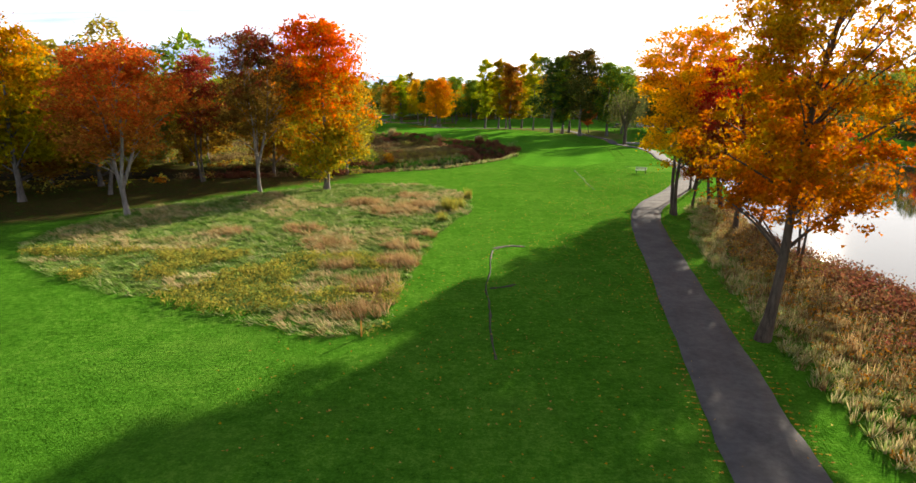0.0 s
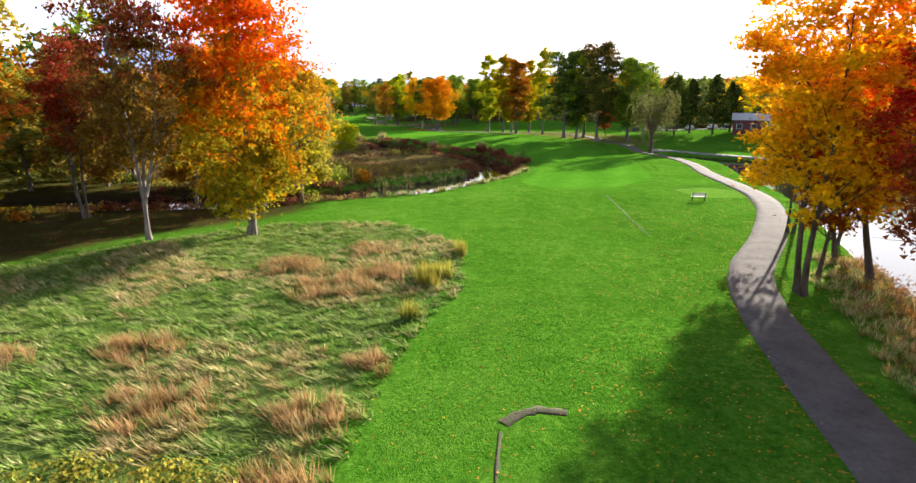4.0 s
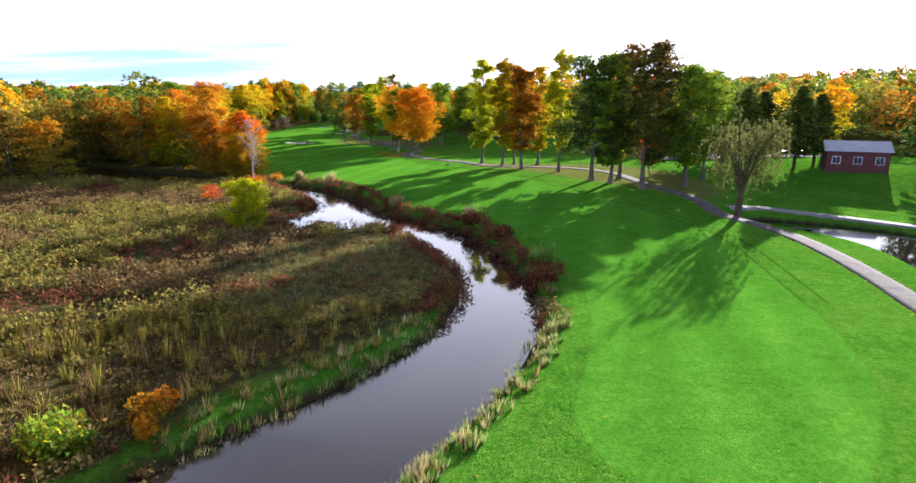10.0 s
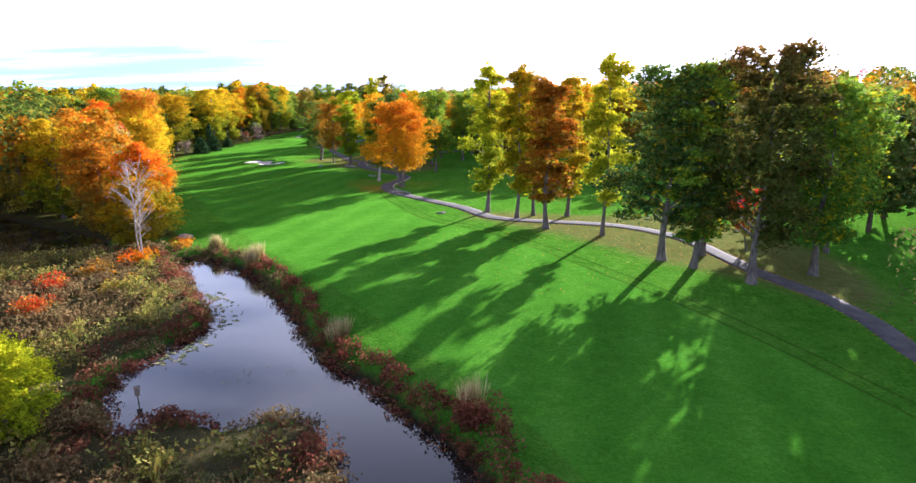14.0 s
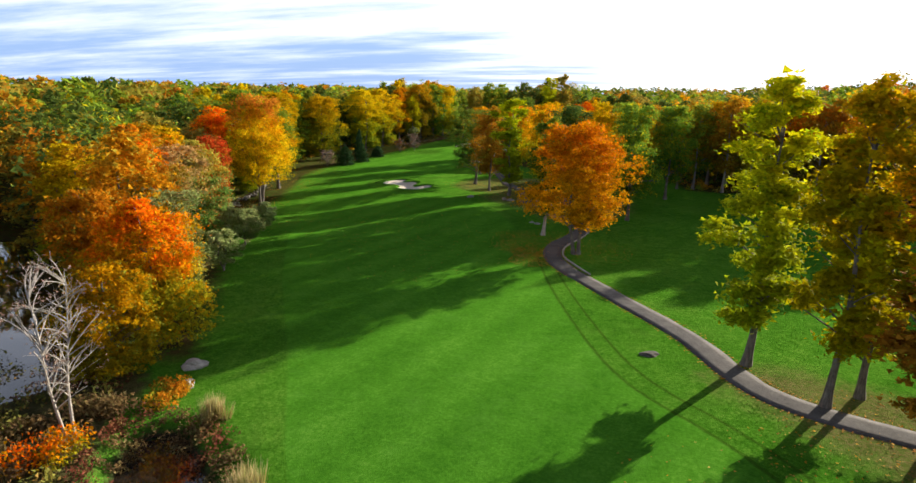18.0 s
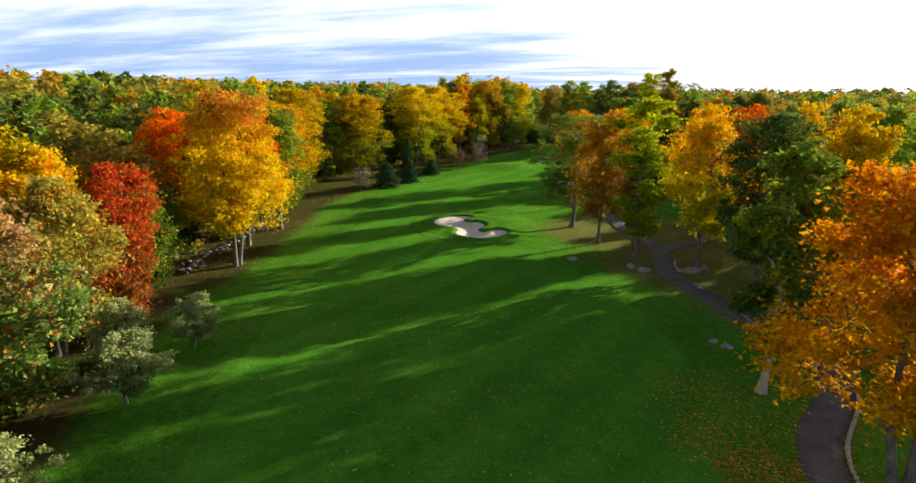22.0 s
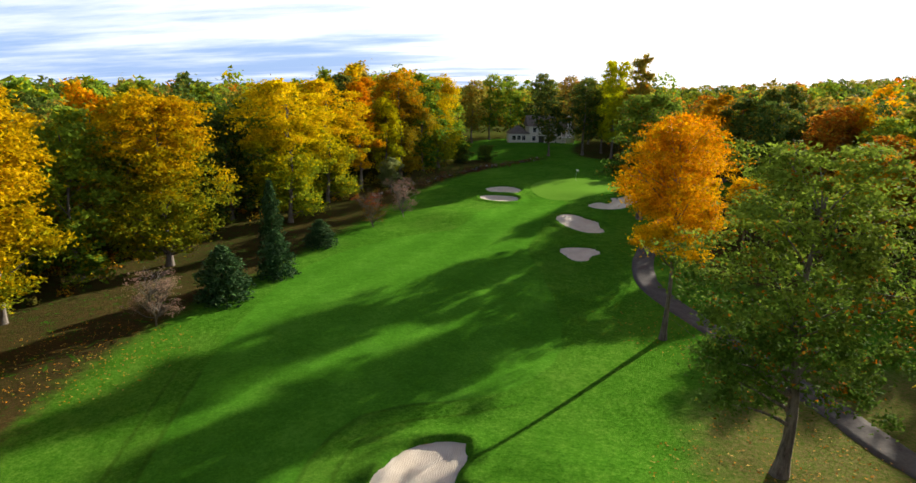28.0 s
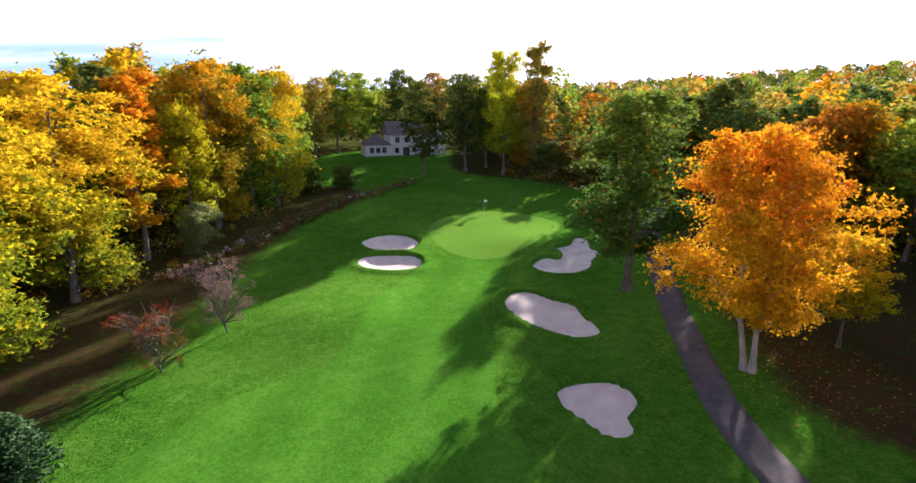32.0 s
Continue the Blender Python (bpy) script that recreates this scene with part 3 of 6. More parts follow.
def rolling(x, y):
    """The land without cuts: gentle swells, and hills round about."""
    x, y = np.asarray(x, float), np.asarray(y, float)
    top, low = np.zeros(np.broadcast(x, y).shape), np.full(np.broadcast(x, y).shape, 0.03)
    for a, b, h in HEIGHTS_NEAR + HEIGHTS_FAR:
        wgt = np.exp(-((x - a) ** 2 + (y - b) ** 2) / 450.0)
        top, low = top + wgt * h, low + wgt
    z = top / low
    r = np.hypot(x + 20, y - 200)
    hills = smooth(r, 260, 900) * smooth(x, -420, -60) * (10 + 9 * np.sin(x / 210 + 1.3) * np.cos(y / 260) + 22 * smooth(x, 60, 500))
    for a, b, h, s in ((-51, 302, 0.9, 3.6), (-46.5, 293, 0.5, 3.0), (-52.5, 368.5, 0.6, 3.0), (-46, 388, 0.6, 5.0), (-70, 366, 0.8, 4.5), (14, 262, 1.4, 7.0), (30, 268, 1.6, 9.0), (45, 250, 1.2, 9.0)):
        z = z + h * np.exp(-((x - a) ** 2 + (y - b) ** 2) / (2 * s * s))
    return z + hills


def land(x, y):
    """The finished ground, with water, bunkers and the ditch cut in."""
    x, y = np.asarray(x, float), np.asarray(y, float)
    z = rolling(x, y)
    for key, level, bank in (("creek", CREEK_Z, 1.5), ("back", CREEK_Z, 2.5), ("pond", POND_Z, 2.2)):
        d = signed(O[key], x, y)
        cut = level - 0.9 * smooth(-d, -0.2, 1.5) - 0.02 + 0.25 * smooth(d, 0, 0.6)
        z = np.where(d < bank, np.minimum(z, cut + (z - cut) * smooth(d, -0.1, bank)), z)
    for line in BUNKER_LINES.values():
        d = signed(line, x, y, 4.0)
        z = z + 0.22 * np.exp(-((d - 0.5) / 0.8) ** 2) * (d > -0.3) - 0.75 * smooth(-d, -0.05, 0.45)
    return z


def place(x, y, sink=0.0):
    """Height of the built ground at one spot."""
    i = min(max(int(np.searchsorted(gx, x)) - 1, 0), len(gx) - 2)
    j = min(max(int(np.searchsorted(gy, y)) - 1, 0), len(gy) - 2)
    u, v_ = (x - gx[i]) / (gx[i + 1] - gx[i]), (y - gy[j]) / (gy[j + 1] - gy[j])
    return float((HZ[j, i] * (1 - u) + HZ[j, i + 1] * u) * (1 - v_) + (HZ[j + 1, i] * (1 - u) + HZ[j + 1, i + 1] * u) * v_) - sink


def mesh_np(name, verts, faces, mats=(), index=None, attrs=None, smooth_shade=False):
    """A mesh from arrays; faces all have the same number of corners."""
    me = bpy.data.meshes.new(name)
    verts, faces = np.asarray(verts, np.float32), np.asarray(faces, np.int32)
    k = faces.shape[1]
    me.vertices.add(len(verts))
    me.vertices.foreach_set("co", verts.ravel())
    me.loops.add(faces.size)
    me.loops.foreach_set("vertex_index", faces.ravel())
    me.polygons.add(len(faces))
    me.polygons.foreach_set("loop_start", np.arange(0, faces.size, k, dtype=np.int32))
    for mt in mats:
        me.materials.append(MATS[mt])
    if index is not None:
        me.polygons.foreach_set("material_index", np.asarray(index, np.int32))
    if smooth_shade:
        me.polygons.foreach_set("use_smooth", np.ones(len(faces), bool))
    for key, vals in (attrs or {}).items():
        me.attributes.new(key, "FLOAT", "POINT").data.foreach_set("value", np.asarray(vals, np.float32))
    me.update(calc_edges=True)
    me.validate()
    return me


# ---- ground ----
def steps(lo, hi, d):
    return np.arange(lo, hi, d)


def ladder(start, end, first, grow):
    out, d, s = [], first, start
    while (s < end) if end > start else (s > end):
        out.append(s)
        s += d if end > start else -d
        d *= grow
    return np.array(out + [end])


gx = np.unique(np.round(np.concatenate([ladder(-112, -3200, 1.5, 1.16), steps(-112, -70, 1.3), steps(-70, -38, .5), steps(-38, 60, 1.3), ladder(60, 3200, 1.2, 1.14)]), 3))
gy = np.unique(np.round(np.concatenate([ladder(-4, -900, 2.0, 1.3), steps(-4, 289, 1.3), steps(289, 309, .4), steps(309, 344, .75), steps(344, 396, .42), steps(396, 430, 1.0), ladder(430, 3600, 1.5, 1.14)]), 3))
GX, GY = np.meshgrid(gx, gy)
fx, fy = GX.ravel(), GY.ravel()
fz = land(fx, fy)
HZ = fz.reshape(GX.shape)
ids = np.arange(fx.size).reshape(GX.shape)
quads = np.stack([ids[:-1, :-1], ids[:-1, 1:], ids[1:, 1:], ids[1:, :-1]], -1).reshape(-1, 4)
attrs = {k: signed(O[k], fx, fy, 12.0) for k in ("fairway", "green", "tee", "fescue", "marsh")}
attrs["dirt"] = np.minimum(signed(O["dirt"], fx, fy, 12.0), signed(O["dirt_east"], fx, fy, 12.0))
attrs["dirt"] = np.minimum(attrs["dirt"], signed(spline(LITTER_EAST, 3), fx, fy, 12.0))
attrs["water"] = np.minimum(np.minimum(signed(O["creek"], fx, fy, 12.0), signed(O["pond"], fx, fy, 12.0)), signed(O["back"], fx, fy, 12.0))
attrs["woods"] = np.minimum(-signed(O["open"], fx, fy, 14.0), signed(spline(LITTER_WEST, 3), fx, fy, 12.0))
attrs["woods"] = np.minimum(attrs["woods"], signed(spline(LITTER_CREEK, 3), fx, fy, 12.0))
attrs["woods"] = np.minimum(attrs["woods"], np.minimum(signed(spline(LITTER_ROW, 3), fx, fy, 12.0), signed(spline(LITTER_GREEN, 3), fx, fy, 12.0)))
attrs["seam"] = np.where((fy > 118) & (fy < 242) & (fx > -16 + 0.0 * fy) & (fx + 0.55 * (fy - 150) > 12), 1.0, np.where((fy > 288) & (fy < 312), 0.6, 0.12))
ground = new("ground", mesh_np("ground", np.stack([fx, fy, fz], 1), quads, ["turf"], attrs=attrs, smooth_shade=True))
tagged(ground, "mown green golf course grass with rough, fescue and marsh", "ground", kind="structure")


def sheet(name, outline, z, mat, label, category, margin=1.0):
    """A level sheet of water over an outline."""
    lo, hi = outline.min(0) - margin, outline.max(0) + margin
    x_, y_ = np.meshgrid(np.linspace(lo[0], hi[0], 60), np.linspace(lo[1], hi[1], 60))
    d = signed(outline, x_.ravel(), y_.ravel(), 30).reshape(x_.shape)
    i_ = np.arange(x_.size).reshape(x_.shape)
    q = np.stack([i_[:-1, :-1], i_[:-1, 1:], i_[1:, 1:], i_[1:, :-1]], -1).reshape(-1, 4)
    q = q[(d.ravel()[q].min(1) < 2.5)]
    used, inv = np.unique(q, return_inverse=True)
    v_ = np.stack([x_.ravel(), y_.ravel(), np.full(x_.size, z)], 1)[used]
    return tagged(new(name, mesh_np(name, v_, inv.reshape(-1, 4), [mat], smooth_shade=True)), label, category, kind="structure")


sheet("water_creek", O["creek"], CREEK_Z, "water", "still dark creek water reflecting a cloudy sky", "creek")
sheet("water_back_pond", O["back"], CREEK_Z, "water", "still dark pond water behind the trees", "pond")
sheet("water_pond", O["pond"], POND_Z, "water", "bright still pond water beside the cart path", "pond")

# ---- bunkers ----
for name, line in BUNKER_LINES.items():
    lo, hi = line.min(0) - 0.6, line.max(0) + 0.6
    x_, y_ = np.meshgrid(np.arange(lo[0], hi[0], 0.25), np.arange(lo[1], hi[1], 0.25))
    d = signed(line, x_.ravel(), y_.ravel(), 6.0)
    z_ = rolling(x_.ravel(), y_.ravel()) - 0.10 - 0.34 * smooth(-d, -0.1, 2.2)
    i_ = np.arange(x_.size).reshape(x_.shape)
    q = np.stack([i_[:-1, :-1], i_[:-1, 1:], i_[1:, 1:], i_[1:, :-1]], -1).reshape(-1, 4)
    q = q[d[q].max(1) < 0.32]
    used, inv = np.unique(q, return_inverse=True)
    v_ = np.stack([x_.ravel(), y_.ravel(), z_], 1)[used]
    tagged(new(name, mesh_np(name, v_, inv.reshape(-1, 4), ["sand"], smooth_shade=True)), "pale raked sand bunker with grass lips", "bunker", kind="structure")


# ---- cart paths ----
def ribbon(name, pts, width, mat, label, category="path", lift=0.05):
    c_ = spline(pts, 8, False)
    t_ = np.gradient(c_, axis=0)
    t_ /= np.linalg.norm(t_, axis=1)[:, None]
    nrm = np.stack([t_[:, 1], -t_[:, 0]], 1)
    rows_, cross = [], [-0.5, -0.5, -0.25, 0, 0.25, 0.5, 0.5]
    for j, u in enumerate(cross):
        wob = np.array([noise.noise(Vector((i * 0.35, j * 3.1, len(pts)))) for i in range(len(c_))]) * (0.12 if abs(u) == 0.5 else 0)
        p = c_ + nrm * (u * width + np.sign(u) * wob)[:, None]
        zz = rolling(p[:, 0], p[:, 1]) + lift + 0.03 * (1 - (2 * u) ** 2) - (0.35 if j in (0, 6) else 0)
        rows_.append(np.column_stack([p, zz]))
    g = np.stack(rows_, 1)
    i_ = np.arange(g.shape[0] * 7).reshape(-1, 7)
    q = np.stack([i_[:-1, :-1], i_[:-1, 1:], i_[1:, 1:], i_[1:, :-1]], -1).reshape(-1, 4)
    return tagged(new(name, mesh_np(name, g.reshape(-1, 3), q, [mat], smooth_shade=True)), label, category, kind="structure")


ribbon("road_cart_path", CART_PATH, 2.55, "asphalt", "worn grey asphalt golf cart path", "cart path")
ribbon("road_branch_path", BRANCH, 2.4, "asphalt", "grey asphalt path branching off under trees", "cart path", 0.065)
ribbon("road_far_path", FAR_PATH, 2.2, "concrete", "pale path along the far pond bank", "cart path")

m, n = material("mud")
v = coords(n)
a = n.noise(v, 14.0, 5, 0.7)
finish(n, n.ramp(a, [(0.35, (0.035, 0.045, 0.018)), (0.65, (0.10, 0.095, 0.050))]), 0.9, a, 0.6, 0.03, spec=0.1)
ribbon("ground_drain_line", [(1.5, 21.5), (1.45, 25), (1.6, 28), (1.55, 31), (1.95, 34), (2.1, 37), (2.35, 39.4)], 0.09, "mud", "narrow bare earth drain line in the lawn", "drain", 0.0)
ribbon("ground_bare_patch", [(2.5, 39.9), (3.1, 40.5), (3.8, 40.8), (4.7, 40.6)], 0.5, "mud", "bare earth patch at the end of the drain", "bare earth", 0.0)
ribbon("ground_bare_spur", [(1.75, 30.8), (2.4, 31.0), (3.2, 31.5)], 0.25, "mud", "bare earth spur of the drain line", "bare earth", 0.0)
ribbon("ground_sunken_seam", [(15.7, 68), (16.0, 74), (16.5, 80), (17.0, 87.6)], 0.16, "mud", "thin sunken seam across the lawn", "drain", -0.02)
ribbon("ground_tee_edge", [(26.0, 92.9), (28.6, 94.3), (31.3, 95.6), (33.4, 93.4), (35.6, 91)], 0.16, "mud", "cut edge round the mown tee", "tee edge", -0.01)


# ---- trees ----
def tube(pts, radii, sides=6):
    """A tapered tube along points: vertices and quads."""
    pts = np.asarray(pts, float)
    t_ = np.gradient(pts, axis=0)
    t_ /= np.linalg.norm(t_, axis=1)[:, None] + 1e-9
    ref = np.where(np.abs(t_[:, 2:3]) > 0.9, [[1.0, 0, 0]], [[0, 0, 1.0]])
    u = np.cross(t_, ref)
    u /= np.linalg.norm(u, axis=1)[:, None] + 1e-9
    v_ = np.cross(t_, u)
    a = np.arange(sides) * 2 * math.pi / sides
    ring = pts[:, None] + np.asarray(radii)[:, None, None] * (np.cos(a)[None, :, None] * u[:, None] + np.sin(a)[None, :, None] * v_[:, None])
    i_ = np.arange(len(pts) * sides).reshape(-1, sides)
    j_ = np.roll(i_, -1, 1)
    q = np.stack([i_[:-1], j_[:-1], j_[1:], i_[1:]], -1).reshape(-1, 4)
    return ring.reshape(-1, 3), q


def join(parts):
    vs, qs, k = [], [], 0
    for v_, q in parts:
        vs.append(v_)
        qs.append(q + k)
        k += len(v_)
    return np.concatenate(vs), np.concatenate(qs)


def leaves(rng, centres, size, flat=0.5):
    """One small pointed leaf per centre, turned at random; flat leans them level."""
    k = len(centres)
    nrm = rng.normal(size=(k, 3))
    nrm[:, 2] = np.abs(nrm[:, 2]) + flat
    nrm /= np.linalg.norm(nrm, axis=1)[:, None]
    a = np.cross(nrm, rng.normal(size=(k, 3)))
    a /= np.linalg.norm(a, axis=1)[:, None] + 1e-9
    b = np.cross(nrm, a)
    s = size * rng.uniform(0.55, 1.3, (k, 1))
    v_ = np.stack([centres - a * s * 0.9 - b * s * 0.5, centres + a * s * 1.1 + nrm * s * 0.15, centres - a * s * 0.2 + b * s * 0.95], 1).reshape(-1, 3)
    return v_, np.arange(3 * k).reshape(-1, 3)


def crown_points(rng, H, R, base, clumps, count, shape, ragged, clump_r):
    """Leaf centres in sprays over the lobes of a crown, and the spray centres."""
    ph = rng.uniform(0, 6.28, 6)
    wide = 0.58 * shape
    span = (1 - base) * H

    def profile(u):
        u = np.clip(u, 0, 1)
        return np.where(u > wide, np.sqrt(np.clip(1 - ((u - wide) / (1 - wide)) ** 2.3, 0, 1)), np.sqrt(np.clip(1 - (0.86 * (wide - u) / wide) ** 2, 0, 1)))

    n_lobe = max(22, clumps // 15)
    u = (np.arange(n_lobe) + rng.random(n_lobe)) / n_lobe * 0.92 + 0.02
    th = np.arange(n_lobe) * 2.4 + rng.normal(size=n_lobe) * 0.5
    uneven = 1 + ragged * (np.sin(2 * th + ph[0] + 3 * u) + 0.7 * np.sin(3 * th + ph[1] - 5 * u))
    rr = R * profile(u) * uneven * rng.uniform(0.25, 0.80, n_lobe)
    L = np.stack([rr * np.cos(th), rr * np.sin(th), base * H + u * span * 0.94], 1)
    lr = R * rng.uniform(0.26, 0.44, n_lobe) * (0.65 + 0.35 * profile(u))
    k = clumps * 3
    pick = rng.integers(0, n_lobe, k)
    d = rng.normal(size=(k, 3))
    out_ = L[pick] * [1, 1, 0]
    out_ /= np.linalg.norm(out_, axis=1)[:, None] + 0.3
    d = d / np.linalg.norm(d, axis=1)[:, None] + 0.55 * out_ + np.array([0, 0, 0.28])
    d /= np.linalg.norm(d, axis=1)[:, None] + 1e-9
    C = L[pick] + d * (lr[pick] * rng.uniform(0.30, 1.05, k))[:, None] * np.array([1.1, 1.1, 0.85])
    uu = (C[:, 2] - base * H) / span
    ok = (np.hypot(C[:, 0], C[:, 1]) < R * (profile(uu) * 1.02 + 0.06) * (1 + ragged)) & (uu > -0.03) & (uu < 1.0)
    C = C[ok][:clumps]
    clumps = len(C)
    wgt = rng.uniform(0.25, 1.0, clumps) ** 1.3
    pick = rng.choice(clumps, count, p=wgt / wgt.sum())
    d = rng.normal(size=(count, 3))
    d /= np.linalg.norm(d, axis=1)[:, None]
    rad = clump_r * (0.45 + 0.75 * rng.random(clumps))[pick] * rng.random(count) ** 0.45
    rad = np.where(rng.random(count) < 0.16, rad * 1.9, rad)
    p = C[pick] + d * rad[:, None] * np.array([1.1, 1.1, 0.50])
    p[:, 2] -= 0.12 * rad
    up_, out_ = (H - base * H) / (np.percentile(p[:, 2], 99.8) - base * H), R / np.percentile(np.hypot(p[:, 0], p[:, 1]), 98)
    for q in (p, C):
        q[:, :2] *= out_
        q[:, 2] = base * H + (q[:, 2] - base * H) * up_
    return p, C


def tree_meshes(name, seed, H, R, base, count, leaf, shape=0.8, ragged=0.25, clumps=70, clump_r=1.5, trunk=0.32, lean=0.0, stems=1, limbs=16, sides=8, flat=0.45, fork=0.0, twigs=0, core=0.12, inner=1.8, shear=0.0):
    """Trunk and crown meshes of one kind of tree, standing at the origin."""
    rng = np.random.default_rng(seed)
    p, C = crown_points(rng, H, R, base, clumps, count, shape, ragged, clump_r)
    for q in (p, C):
        q[:, 0] += shear * q[:, 2]
    parts = []
    first = rng.uniform(0, 6.28)
    for s in range(stems):
        ang = first + s * 6.283 / stems + rng.normal() * 0.2
        z_ = np.linspace(-0.4, H * (0.86 - 0.05 * s), 13)
        u = z_ / H
        if stems == 1:
            off = 0.0 * u
        elif fork:
            off = R * 0.42 * np.clip((u - fork) / (1 - fork), 0, 1) ** 0.8
        else:
            off = 0.28 + 1.5 * np.clip(u, 0, 1)
        bend = np.stack([np.cos(ang) * off + lean * u * H * 0.25 + 0.16 * np.sin(u * 9 + seed), np.sin(ang) * off + 0.16 * np.cos(u * 8 + 2 * seed), z_], 1)
        r_ = trunk * (1 - 0.93 * np.clip(u, 0, 1) ** 0.8) * (1.0 if stems == 1 else 0.78)
        r_[0] *= 1.75
        r_[1] *= 1.15
        parts.append(tube(bend, np.maximum(r_, 0.02), sides))
        near = np.argsort(rng.random(len(C)) + (0.25 * np.hypot(C[:, 0] - R * 0.4 * np.cos(ang), C[:, 1] - R * 0.4 * np.sin(ang)) / R if stems > 1 else 0))[:limbs // stems]
        for c_ in C[near]:
            h0 = np.clip(c_[2] - rng.uniform(0.35, 0.75) * np.hypot(c_[0], c_[1]) - 0.6, base * H * 0.7, H * 0.8)
            a = np.array([np.interp(h0, z_, bend[:, 0]), np.interp(h0, z_, bend[:, 1]), h0])
            k_ = np.linspace(0, 1, 6)[:, None]
            mid_ = (a + c_) / 2 + np.array([0, 0, 0.08 * np.linalg.norm(c_ - a)]) + rng.normal(size=3) * 0.25
            line = (1 - k_) ** 2 * a + 2 * k_ * (1 - k_) * mid_ + k_ ** 2 * c_
            r0 = max(0.045, 0.45 * np.interp(h0, z_, r_))
            parts.append(tube(line, np.linspace(r0, 0.018, 6), 5))
            for g in range(twigs):
                s0 = line[rng.integers(2, 5)]
                e_ = s0 + rng.normal(size=3) * 0.14 * R + (c_ - a) / np.linalg.norm(c_ - a) * 0.16 * R + np.array([0, 0, 0.10 * R])
                parts.append(tube([s0, (s0 + e_) / 2 + rng.normal(size=3) * 0.05, e_], [max(0.012, r0 * 0.3), 0.011, 0.006], 3))
    tv, tq = join(parts)
    k_in = int(core * count)
    p[:k_in, :2] *= rng.uniform(0.2, 0.8, (k_in, 1))
    grown = np.full((count, 1), leaf)
    grown[:k_in] *= inner
    lv, lq = leaves(rng, p, grown, flat)
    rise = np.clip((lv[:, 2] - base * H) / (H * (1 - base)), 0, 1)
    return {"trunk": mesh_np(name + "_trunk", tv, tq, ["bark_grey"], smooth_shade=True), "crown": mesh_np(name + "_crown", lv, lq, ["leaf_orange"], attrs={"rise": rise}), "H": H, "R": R}


